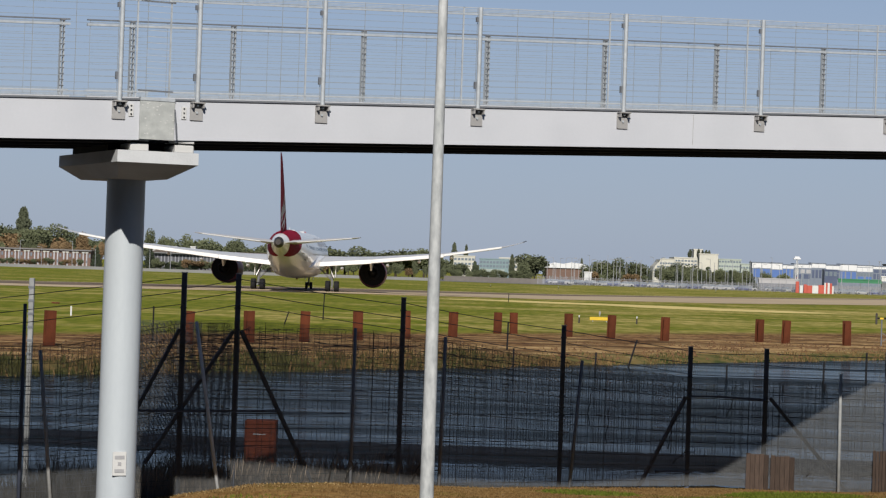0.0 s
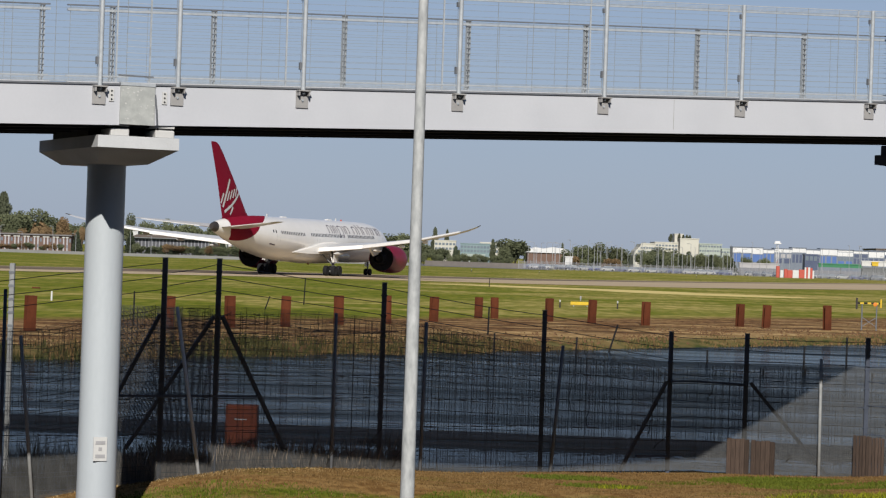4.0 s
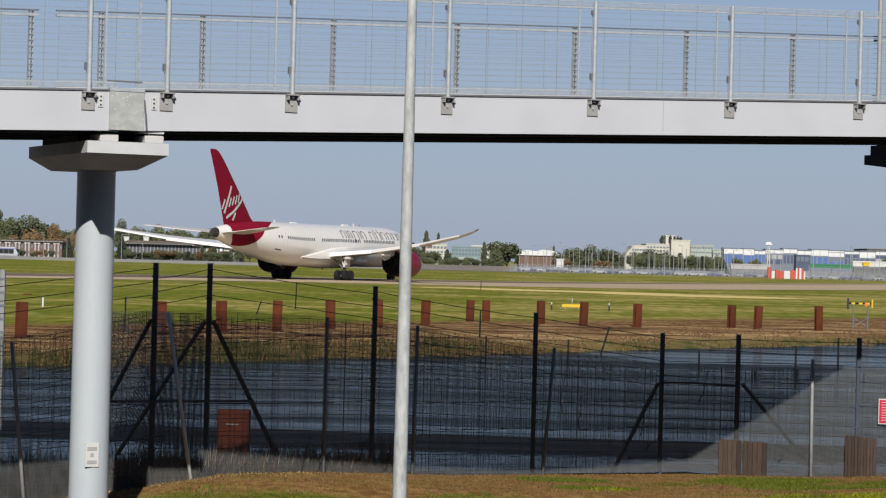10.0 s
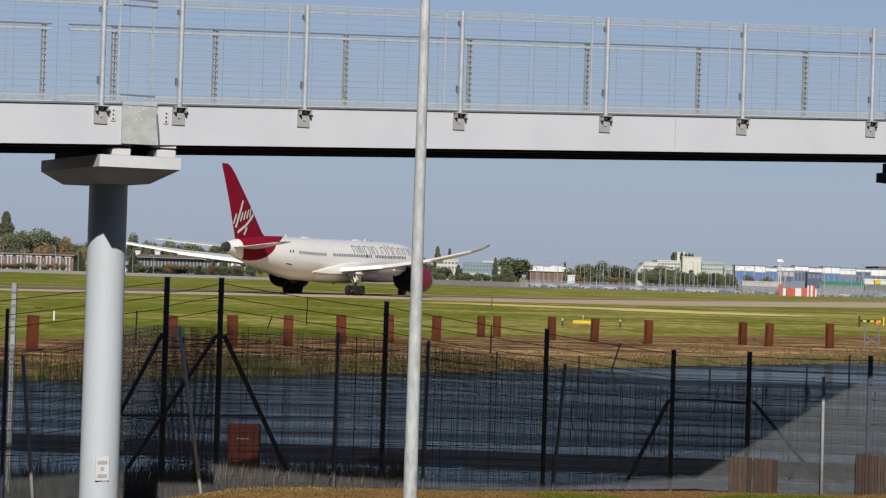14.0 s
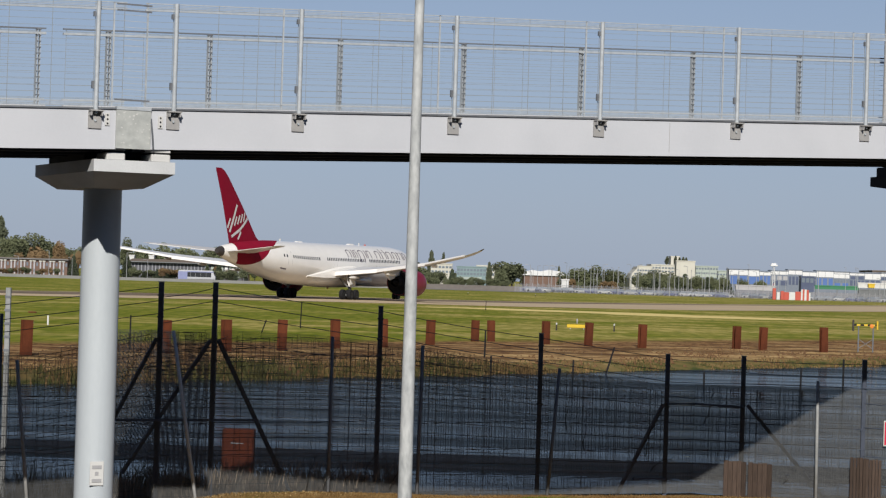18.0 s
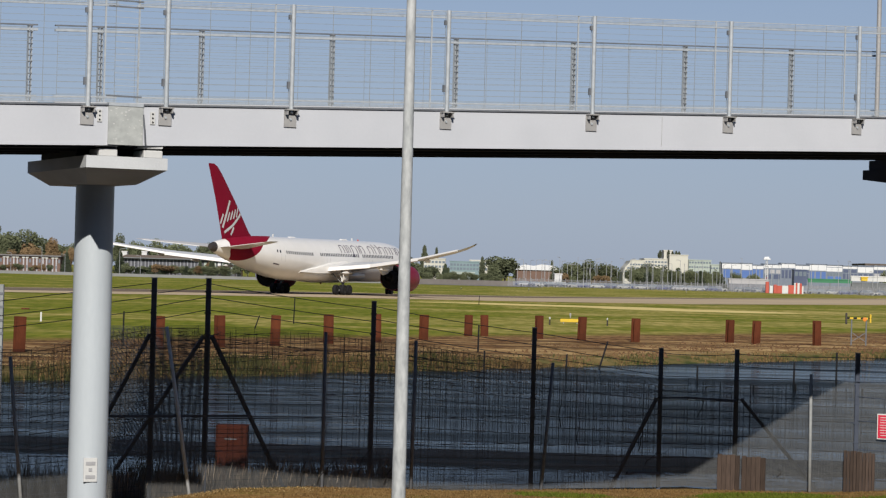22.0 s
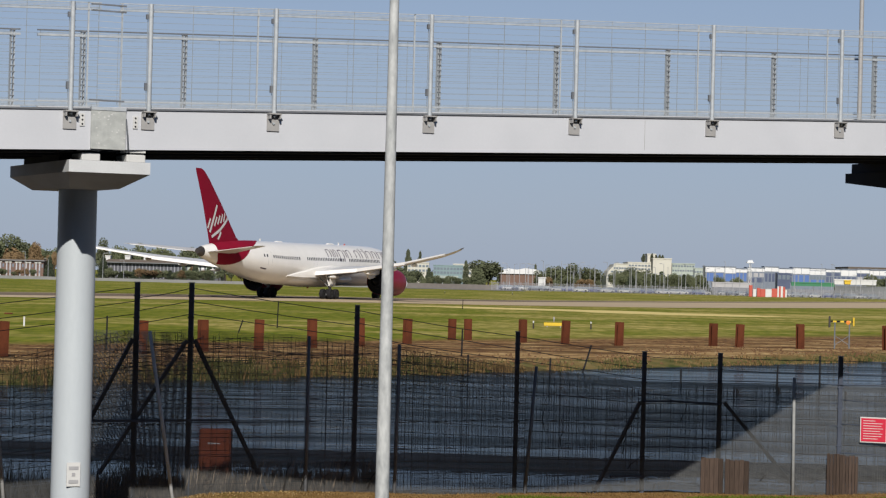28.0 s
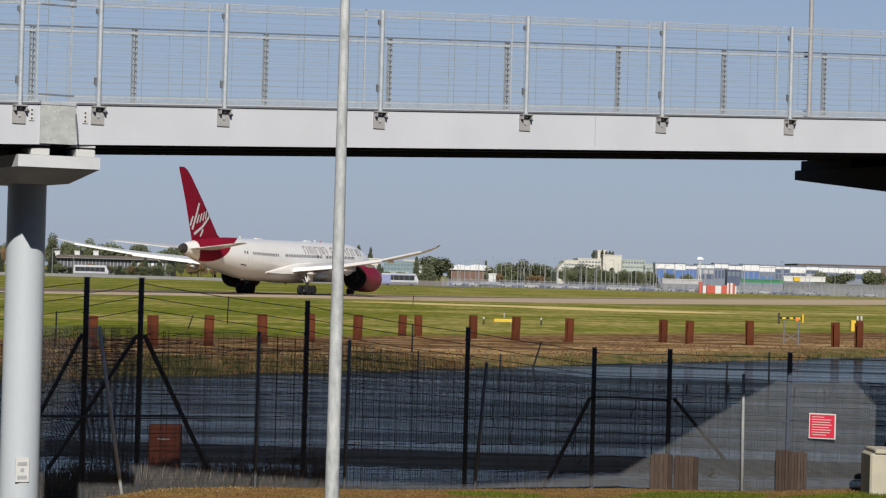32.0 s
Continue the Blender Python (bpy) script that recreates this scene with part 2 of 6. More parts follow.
def verge_z(x, y):
    """The near verge: a low uneven crest in front of the fence, falling to the road and to the water."""
    x0 = max(-39.9, min(59.9, x))
    swell = next(p + (q - p) * (x0 - a) / (b - a) for (a, p), (b, q) in zip(CREST, CREST[1:]) if a <= x0 <= b)
    return swell -0.03 * max(0.0, min(y, 43) - 36) - 0.09 * max(0.0, min(36 - y, 9)) - 0.02 - 0.16 * max(0.0, min(-3.4 - x, 3.5))


def ground_z(x, y):
    n = noise.noise(Vector((x * 0.25, y * 0.25, 0))) * 0.06
    inside = y - front_line(max(-14.0, x))
    far = (y - shore(x)) * 0.6
    if inside < 0.8:
        return n * 0.5 + verge_z(x, y)
    if x >= 62:
        return -0.3
    if far > 0:
        k = min(1.0, far / 3.0)
        return -1.0 + 0.7 * k + n * k * max(0.0, 1 - far / 70)
    if inside < 3.4 and x < -1.6:
        k = min(1.0, (-1.6 - x) / 0.8)
        slope = max(-1.0, verge_z(x, y) + n * 0.5 - 0.4 * (inside - 0.8) / 5.2)
        return slope + (verge_z(x, front_line(max(-14.0, x))) + n - slope) * k * (1 - max(0.0, inside - 2.4))
    if inside < 6.0:
        return max(-1.0, verge_z(x, y) + n * 0.5 - (1.5 - 1.1 * max(0.0, min(1.0, (-1.9 - x) / 1.6))) * (inside - 0.8) / 5.2)
    return -1.0


def build_ground():
    xs = sorted({-4000, -2000, -1000, -500, -300, -200, -150, -120, -100, -80, -65, -50, -40, 34, 38, 44, 50, 58, 62, 66, 75, 90, 110, 130, 160, 200, 300, 500, 1000, 2000, 4000} | {round(-32 + 0.8 * i, 2) for i in range(80)})
    ys = sorted({-3000, -500, -100, -30, -10, 0, 8, 14, 18, 22} | {round(24 + 0.5 * i, 2) for i in range(52)} | {50 + 2.5 * i for i in range(66)} | {220, 240, 260, 300, 350, 400, 500, 700, 1000, 1500, 2500, 4500})
    g = Geo()
    for y in ys:
        for x in xs:
            g.v.append((x, y, ground_z(x, y)))
    w = len(xs)
    for j in range(len(ys) - 1):
        for i in range(w - 1):
            g.f.append((j * w + i, j * w + i + 1, (j + 1) * w + i + 1, (j + 1) * w + i))
    structure("ground", g, ground_cover, "mown grass airfield with dry brown earth beside the water", True)


LUSH = [(1.7, 39.6, 0.8, 0.6), (5.0, 40.1, 1.2, 1.0), (7.2, 38.8, 1.4, 1.0), (0.4, 35.0, 1.0, 0.9), (-1.4, 33.0, 0.9, 0.6), (-3.5, 34.8, 1.9, 0.75), (2.1, 37.7, 0.7, 0.5), (5.2, 38.6, 0.9, 0.7), (4.2, 33.9, 1.9, 1.1), (6.2, 35.3, 2.0, 1.5), (6.0, 32.5, 3.0, 1.6), (-5.5, 32.8, 1.0, 0.5)]

DRY = [(2, 296, 10, 7, 0.3), (14, 291, 13, 9, 0.42), (27, 280, 12, 10, 0.42), (20, 262, 15, 7, 0.06), (52, 300, 16, 10, 0.12), (-30, 262, 14, 6, 0.12)]


def ground_material():
    """Grass that turns to dry earth and reeds towards the water."""
    m = bpy.data.materials.new("ground_cover")
    m.use_nodes = True
    t = m.node_tree
    bs = t.nodes["Principled BSDF"]
    bs.inputs["Roughness"].default_value = 0.95
    bs.inputs["Specular IOR Level"].default_value = 0.02
    geo = t.nodes.new("ShaderNodeNewGeometry")
    sep = t.nodes.new("ShaderNodeSeparateXYZ")
    t.links.new(geo.outputs["Position"], sep.inputs[0])

    def calc(op, a, b=None, c=None):
        n = t.nodes.new("ShaderNodeMath")
        n.operation = op
        for i, v in enumerate((a, b, c)):
            if v is None:
                continue
            if isinstance(v, (int, float)):
                n.inputs[i].default_value = v
            else:
                t.links.new(v, n.inputs[i])
        return n.outputs[0]

    def noise_at(scale, stretch=(1, 1, 1), detail=4):
        mp = t.nodes.new("ShaderNodeMapping")
        mp.inputs["Scale"].default_value = stretch
        mp.inputs["Rotation"].default_value = (0, 0, 0.0)
        t.links.new(geo.outputs["Position"], mp.inputs["Vector"])
        n = t.nodes.new("ShaderNodeTexNoise")
        n.inputs["Scale"].default_value = scale
        n.inputs["Detail"].default_value = detail
        t.links.new(mp.outputs[0], n.inputs["Vector"])
        return n.outputs["Fac"]

    def step(v, a, b):
        n = t.nodes.new("ShaderNodeMapRange")
        n.interpolation_type = "SMOOTHSTEP"
        n.inputs["From Min"].default_value, n.inputs["From Max"].default_value = a, b
        t.links.new(v, n.inputs["Value"])
        return n.outputs["Result"]

    def blend(f, a, b):
        n = t.nodes.new("ShaderNodeMix")
        n.data_type = "RGBA"
        t.links.new(f, n.inputs["Factor"])
        for k, v in (("A", a), ("B", b)):
            if isinstance(v, tuple):
                n.inputs[k].default_value = (*v, 1)
            else:
                t.links.new(v, n.inputs[k])
        return n.outputs["Result"]

    x, y = sep.outputs["X"], sep.outputs["Y"]
    shore_d = calc("MULTIPLY", calc("SUBTRACT", calc("SUBTRACT", y, 96.5), calc("MULTIPLY", x, 1.33)), 0.6)
    fine = noise_at(5.0)
    mid = noise_at(0.5)
    tufts = noise_at(3.0, (0.4, 0.09, 1), 5)
    clods = noise_at(4.0, (0.6, 0.22, 1), 5)
    ruts = noise_at(0.5, (0.08, 1, 1), 4)
    broad = noise_at(0.6, (0.55, 0.8, 1), 6)
    wob = calc("MULTIPLY_ADD", mid, 8.0, shore_d)
    # airfield grass in long mown streaks, bleached further out
    grass = blend(step(tufts, 0.34, 0.66), (0.095, 0.117, 0.012), (0.17, 0.173, 0.026))
    dry = blend(step(tufts, 0.34, 0.66), (0.24, 0.205, 0.055), (0.42, 0.33, 0.125))
    streak = calc("MULTIPLY_ADD", noise_at(0.5, (0.22, 0.24, 1), 5), 0.5, calc("MULTIPLY", noise_at(0.1, (0.3, 0.4, 1), 5), 0.5))
    lie = calc("MULTIPLY_ADD", streak, 1.0, calc("MULTIPLY", step(x, -25, 40), 0.05))
    for cx, cy, rx, ry, much in DRY:
        dx, dy = calc("MULTIPLY", calc("SUBTRACT", x, cx), 1 / rx), calc("MULTIPLY", calc("SUBTRACT", y, cy), 1 / ry)
        d = calc("ADD", calc("MULTIPLY", dx, dx), calc("MULTIPLY", dy, dy))
        lie = calc("MULTIPLY_ADD", step(d, 1.3, 0.3), much, lie)
    field = blend(calc("MULTIPLY", step(lie, 0.48, 0.62), 0.72), grass, dry)
    field = blend(step(lie, 0.66, 0.82), field, (0.56, 0.45, 0.19))
    soil = blend(step(clods, 0.36, 0.64), (0.085, 0.042, 0.02), (0.25, 0.145, 0.066))
    straw = blend(step(clods, 0.36, 0.64), (0.42, 0.285, 0.135), (0.24, 0.15, 0.066))
    bank = blend(step(calc("MULTIPLY_ADD", wob, -0.011, broad), 0.20, 0.42), soil, straw)
    bank = blend(calc("MULTIPLY", step(ruts, 0.50, 0.58), 0.75), bank, (0.06, 0.032, 0.017))
    weeds = blend(step(clods, 0.35, 0.65), (0.04, 0.055, 0.016), (0.13, 0.105, 0.04))
    bank = blend(step(wob, 5.0, 10.5), weeds, bank)
    wet = calc("MULTIPLY_ADD", clods, 1.2, shore_d)
    bank = blend(step(wet, 0.9, 2.2), (0.028, 0.022, 0.014), bank)
    beyond = blend(step(wob, 27.0, 34.0), bank, field)
    # the near verge: worn brown turf with green patches
    near_green = blend(step(fine, 0.35, 0.65), (0.06, 0.08, 0.008), (0.12, 0.13, 0.014))
    near_brown = blend(step(fine, 0.35, 0.65), (0.135, 0.072, 0.026), (0.245, 0.145, 0.055))
    patches = noise_at(0.55, (0.8, 1.3, 1))
    lush = calc("MULTIPLY_ADD", patches, 0.95, -0.02)
    for cx, cy, rx, ry in LUSH:
        dx, dy = calc("MULTIPLY", calc("SUBTRACT", x, cx), 1 / rx), calc("MULTIPLY", calc("SUBTRACT", y, cy), 1 / ry)
        d = calc("ADD", calc("MULTIPLY", dx, dx), calc("MULTIPLY", dy, dy))
        lush = calc("MULTIPLY_ADD", step(d, 1.6, 0.2), 0.22, lush)
    verge = blend(step(lush, 0.46, 0.66), near_brown, near_green)
    verge = blend(calc("MULTIPLY", step(noise_at(2.2, (0.6, 1, 1), 5), 0.45, 0.7), 0.45), verge, (0.28, 0.19, 0.08))
    # unseen ground nearer than this turns asphalt dark to cut bounced light
    verge = blend(step(calc("MULTIPLY_ADD", mid, 0.6, y), 31.7, 32.1), (0.045, 0.045, 0.046), verge)
    col = blend(step(y, 44, 46), verge, beyond)
    t.links.new(col, bs.inputs["Base Color"])
    bp = t.nodes.new("ShaderNodeBump")
    bp.inputs["Strength"].default_value = 0.6
    bp.inputs["Distance"].default_value = 0.05
    t.links.new(fine, bp.inputs["Height"])
    t.links.new(bp.outputs[0], bs.inputs["Normal"])
    return m


def water_material():
    """Murky water: a dull blue body under a mirror that long low ripples break up, with calmer and rougher lanes."""
    m = bpy.data.materials.new("pond_water")
    m.use_nodes = True
    t = m.node_tree
    t.nodes.remove(t.nodes["Principled BSDF"])
    body, gloss, mix = t.nodes.new("ShaderNodeBsdfDiffuse"), t.nodes.new("ShaderNodeBsdfGlossy"), t.nodes.new("ShaderNodeMixShader")
    gloss.inputs["Roughness"].default_value = 0.05
    gloss.inputs["Color"].default_value = (0.88, 0.95, 1.0, 1)
    t.links.new(body.outputs[0], mix.inputs[1])
    t.links.new(gloss.outputs[0], mix.inputs[2])
    t.links.new(mix.outputs[0], t.nodes["Material Output"].inputs["Surface"])
    geo = t.nodes.new("ShaderNodeNewGeometry")

    def ripple(scale, stretch, detail, shift=0.0):
        mp = t.nodes.new("ShaderNodeMapping")
        mp.inputs["Scale"].default_value = stretch
        mp.inputs["Location"].default_value = (0, shift, 0)
        t.links.new(geo.outputs["Position"], mp.inputs["Vector"])
        n = t.nodes.new("ShaderNodeTexNoise")
        n.inputs["Scale"].default_value = scale
        n.inputs["Detail"].default_value = detail
        t.links.new(mp.outputs[0], n.inputs["Vector"])
        return n.outputs["Fac"]

    def spread(value, a, b, low, high):
        n = t.nodes.new("ShaderNodeMapRange")
        n.inputs["From Min"].default_value, n.inputs["From Max"].default_value = a, b
        n.inputs["To Min"].default_value, n.inputs["To Max"].default_value = low, high
        t.links.new(value, n.inputs["Value"])
        return n.outputs["Result"]

    tone = t.nodes.new("ShaderNodeMix")
    tone.data_type = "RGBA"
    tone.inputs["A"].default_value = (0.007, 0.013, 0.022, 1)
    tone.inputs["B"].default_value = (0.020, 0.031, 0.043, 1)
    t.links.new(ripple(0.5, (0.15, 0.6, 1), 3), tone.inputs["Factor"])
    t.links.new(tone.outputs["Result"], body.inputs["Color"])
    t.links.new(spread(ripple(0.42, (0.09, 1.0, 1), 5, 2.6), 0.38, 0.62, 0.08, 0.42), mix.inputs["Fac"])
    swell, chop = t.nodes.new("ShaderNodeBump"), t.nodes.new("ShaderNodeBump")
    for bump, strength, depth, height in ((swell, 0.8, 0.04, ripple(1.3, (0.14, 1.2, 1), 4)), (chop, 0.6, 0.008, ripple(6.0, (0.4, 1.0, 1), 3))):
        bump.inputs["Strength"].default_value = strength
        bump.inputs["Distance"].default_value = depth
        t.links.new(height, bump.inputs["Height"])
    t.links.new(swell.outputs[0], chop.inputs["Normal"])
    t.links.new(chop.outputs[0], gloss.inputs["Normal"])
    return m


ground_cover = ground_material()
pond_water = water_material()
taxi_dark = mat("taxiway_asphalt", (0.17, 0.125, 0.09), (0.26, 0.195, 0.14), 0.05, 0.9, 0, 0.2, 2.0, (0.3, 1, 1))
taxi_pale = mat("taxiway_concrete", (0.68, 0.525, 0.34), (0.52, 0.41, 0.28), 0.06, 0.9, 0, 0.2, 2.0, (0.2, 1, 1))
build_ground()
structure("water", Geo().add([(-45, 30, -0.6), (-12, 37.5, -0.6), (62, 37.5, -0.6), (62, 185, -0.6), (-45, 38, -0.6)], [(0, 1, 2, 3, 4)]), pond_water, "dark blue grey pond water lightly rippled")


def strip(name, near, far, z, material, label):
    g = Geo()
    for (a, b), (c, d) in zip(near, far):
        for k in range(7):
            g.v.append((a + (c - a) * k / 6, b + (d - b) * k / 6, z))
    for i in range(len(near) - 1):
        for k in range(6):
            g.f.append((7 * i + k, 7 * i + k + 1, 7 * i + k + 8, 7 * i + k + 7))
    structure(name, g, material, label)


TAXI_NEAR = [(-400, 120), (-120, 235), (-50, 282), (-20, 312), (8, 326), (33, 348), (69, 415), (160, 600), (600, 1500)]
TAXI_FAR = [(-420, 180), (-150, 285), (-60, 336), (-30, 375), (11, 405), (46, 470), (96, 585), (190, 800), (640, 1800)]
strip("taxiway", TAXI_NEAR, TAXI_FAR, -0.27, taxi_pale, "pale dusty concrete taxiway across the grass")


def across(shares):
    return [(a + (c - a) * k, b + (d - b) * k) for (a, b), (c, d), k in zip(TAXI_NEAR, TAXI_FAR, shares)]


strip("runway", across((0.3, 0.3, 0.36, 0.46, 0.62, 0.76, 0.82, 0.84, 0.84)), across([0.93] * 9), -0.262, taxi_dark, "rubber darkened asphalt band along the taxiway")

# unseen dark sheet added to lessen the warm bounce from the ground
structure("road", Geo().add([(-120, -60, -0.80), (120, -60, -0.80), (120, 25.0, -0.80), (-120, 25.0, -0.80)], [(0, 1, 2, 3)]), mat("bounce_cut_asphalt", (0.07, 0.07, 0.072), (0.05, 0.05, 0.052), 3, 0.9, 0, 0.3, 60), "unseen dark asphalt sheet added to cut bounced light")

structure("road_far", Geo().add([(-420, 702, -0.285), (24, 702, -0.285), (24, 868, -0.285), (-420, 868, -0.285)], [(0, 1, 2, 3)]), mat("far_asphalt", (0.22, 0.22, 0.225), (0.17, 0.17, 0.175), 0.1, 0.9, 0, 0.1, 2.0), "grey asphalt road beyond the airfield")
# unseen wall added behind the camera; dims and tints the light in shade
structure("unseen_wall", Geo().box(-130, 130, -27, -26, -1.0, 24), mat("unseen_wall_teal", (0.028, 0.095, 0.14), (0.02, 0.07, 0.105), 0.4, 0.7, 0, 0.1, 8.0), "unseen teal wall added to dim and tint light from behind the camera")

# ---- the guideway bridge ----
BRIDGE_TURN = 28.588
RISE = 0.0394
BRIDGE = pose(-2.1637, 31.0107, 0, 0, 0, BRIDGE_TURN)
BAY = 2.2
WIDE = 2.97
TOP, SOFFIT, RAIL = 5.256, 4.775, 6.55


def lift(u):
    return RISE * u


def sloped(g, u0, u1, w0, w1, z0, z1):
    """A beam along the bridge that climbs with it."""
    a, b = lift(u0), lift(u1)
    return g.add([(u0, w0, z0 + a), (u1, w0, z0 + b), (u1, w1, z0 + b), (u0, w1, z0 + a), (u0, w0, z1 + a), (u1, w0, z1 + b), (u1, w1, z1 + b), (u0, w1, z1 + a)],
                 [(0, 3, 2, 1), (4, 5, 6, 7), (0, 1, 5, 4), (1, 2, 6, 5), (2, 3, 7, 6), (3, 0, 4, 7)])


def parapet_mesh(u0, u1, w, z0, z1, pitch, wire, every):
    g = Geo()
    k = 0
    while z0 + k * pitch < z1:
        z = z0 + k * pitch
        g.bar((u0, w, z + lift(u0)), (u1, w, z + lift(u1)), wire * 0.8, wire * 0.8)
        k += 1
    n = max(1, round((u1 - u0) / every))
    for i in range(n + 1):
        u = u0 + (u1 - u0) * i / n
        g.bar((u, w - 0.004, z0 + lift(u)), (u, w - 0.004, z1 + lift(u)), wire, wire, (0, 1, 0))
    return g


def bridge_span(u0, u1, near_posts, far_posts, edges, label, seams=()):
    span = thing("bridge_span", BRIDGE, label, "bridge", "guideway spans")
    part("girder", sloped(Geo(), u0, u1, 0.0, 0.04, SOFFIT, TOP), girder_paint, span, "pale grey painted steel girder face")
    # flange, deck and underside carry their shade in the dark base colour
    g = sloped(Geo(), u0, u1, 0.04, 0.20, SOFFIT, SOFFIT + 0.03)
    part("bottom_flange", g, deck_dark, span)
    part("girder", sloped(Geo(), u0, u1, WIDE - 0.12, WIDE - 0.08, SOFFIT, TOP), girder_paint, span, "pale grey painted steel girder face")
    part("deck", sloped(Geo(), u0, u1, 0.04, WIDE - 0.12, TOP - 0.30, TOP - 0.10), deck_dark, span, "running deck, shade put in its dark colour")
    part("soffit_plate", sloped(Geo(), u0, u1, 0.30, WIDE - 0.3, SOFFIT - 0.02, SOFFIT + 0.01), deck_dark, span, "underside plate, shade put in its dark colour")
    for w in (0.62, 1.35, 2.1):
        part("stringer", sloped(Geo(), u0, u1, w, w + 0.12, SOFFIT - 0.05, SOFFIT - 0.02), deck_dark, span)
    part("kerb", sloped(Geo(), u0, u1, WIDE - 0.08, WIDE - 0.02, TOP - 0.1, TOP + 0.19), girder_paint, span, "pale upstand kerb")
    part("top_flange", sloped(Geo(), u0, u1, -0.02, 0.12, TOP, TOP + 0.022), fence_steel, span, "thin dark grey edge strip")
    # near parapet
    for u in near_posts:
        z = lift(u)
        part("post", Geo().rod((u, -0.035, TOP - 0.06 + z), (u, -0.035, RAIL + z), 0.0285, 0.0285, 10), galvanised, span, "round galvanised parapet post", True)
        part("bracket", Geo().box(u - 0.082, u + 0.082, -0.018, -0.002, TOP - 0.235 + z, TOP - 0.03 + z).box(u - 0.075, u - 0.06, -0.09, -0.018, TOP - 0.085 + z, TOP - 0.02 + z)
             .box(u + 0.06, u + 0.075, -0.09, -0.018, TOP - 0.085 + z, TOP - 0.02 + z).box(u - 0.085, u + 0.085, -0.10, -0.018, TOP - 0.03 + z, TOP - 0.014 + z), bracket_grey, span, "grey bolted post bracket")
        part("bolt", Geo().rod((u, -0.034, TOP - 0.14 + z), (u, -0.018, TOP - 0.14 + z), 0.016, 0.016, 6), galvanised, span)
        part("clamp", Geo().box(u - 0.06, u - 0.035, -0.045, -0.01, RAIL - 0.19 + z, RAIL - 0.13 + z), fence_steel, span)
        part("clamp", Geo().box(u - 0.06, u - 0.035, -0.045, -0.01, TOP + 0.24 + z, TOP + 0.33 + z), fence_steel, span)
    part("top_rail", sloped(Geo(), u0, u1, -0.012, 0.012, RAIL - 0.10, RAIL - 0.085), galvanised, span, "galvanised top rail")
    part("top_wire", sloped(Geo(), u0, u1, -0.006, 0.006, RAIL - 0.012, RAIL), galvanised, span)
    for k in range(4):
        part("top_wire", sloped(Geo(), u0, u1, -0.004, 0.004, RAIL - 0.032 - 0.017 * k, RAIL - 0.026 - 0.017 * k), galvanised, span)
        part("toe_wire", sloped(Geo(), u0, u1, -0.004, 0.004, TOP + 0.032 + 0.015 * k, TOP + 0.038 + 0.015 * k), galvanised, span)
    part("bottom_rail", sloped(Geo(), u0, u1, -0.010, 0.010, TOP + 0.088, TOP + 0.098), galvanised, span, "galvanised bottom rail")
    for u in seams:
        part("seam", Geo().box(u - 0.003, u + 0.003, -0.002, 0.01, SOFFIT + 0.05 + lift(u), TOP - 0.03 + lift(u)), bracket_grey, span, "thin girder joint line")
    for u in edges:
        part("panel_edge", Geo().bar((u, 0, TOP + 0.03 + lift(u)), (u, 0, RAIL - 0.0 + lift(u)), 0.02, 0.012, (0, 1, 0)), galvanised, span)
    cuts = [u0] + list(near_posts) + [u1]
    for a, b in zip(cuts, cuts[1:]):
        if b - a > 0.2:
            part("mesh_panel", parapet_mesh(a + 0.03, b - 0.03, 0.0, TOP + 0.04, RAIL, 0.079, 0.0056, 0.55), wire_grey, span, "fine galvanised wire mesh panel")
    # far parapet
    part("cap_strip", sloped(Geo(), u0, u1, WIDE - 0.02, WIDE + 0.02, RAIL - 0.105, RAIL - 0.088), fence_steel, span, "dark capping strip")
    part("top_rail", sloped(Geo(), u0, u1, WIDE - 0.025, WIDE + 0.025, RAIL - 0.175, RAIL - 0.145), galvanised, span, "galvanised top rail")
    part("bottom_rail", sloped(Geo(), u0, u1, WIDE - 0.010, WIDE + 0.010, TOP + 0.265, TOP + 0.277), galvanised, span, "galvanised bottom rail")
    for u in far_posts:
        z = lift(u)
        post = part("post", Geo().box(u - 0.024, u - 0.015, WIDE - 0.03, WIDE + 0.03, TOP + 0.19 + z, RAIL - 0.11 + z).box(u + 0.015, u + 0.024, WIDE - 0.03, WIDE + 0.03, TOP + 0.19 + z, RAIL - 0.11 + z), galvanised, span, "twin bar galvanised far post")
        for i in range(13):
            part("tie", Geo().box(u - 0.028, u + 0.028, WIDE - 0.04, WIDE - 0.025, TOP + 0.24 + z + i * 0.078, TOP + 0.252 + z + i * 0.078), fence_steel, post)
    cuts = [u0] + list(far_posts) + [u1]
    for a, b in zip(cuts, cuts[1:]):
        if b - a > 0.2:
            part("mesh_panel", parapet_mesh(a + 0.04, b - 0.04, WIDE, TOP + 0.22, RAIL - 0.10, 0.079, 0.0048, 0.48), wire_grey, span, "fine galvanised wire mesh panel")
    return span


JOINT = -2.18
SEAM = 5.53
bridge_span(JOINT + 0.12, 17.4, [-1.67] + [BAY * k for k in range(8)], [-1.43] + [0.02 + 1.957 * k for k in range(9)], [-2.03] + [BAY * k - 0.23 for k in range(8)],
            "pale grey steel guideway span with mesh parapets on brackets", (SEAM,))
bridge_span(-24.0, JOINT - 0.12, sorted(-2.67 - BAY * k for k in range(9)), sorted(-2.4 - 1.97 * k for k in range(11)), [-2.46, -4.9, -7.1],
            "pale grey steel guideway span ending at the pier joint")

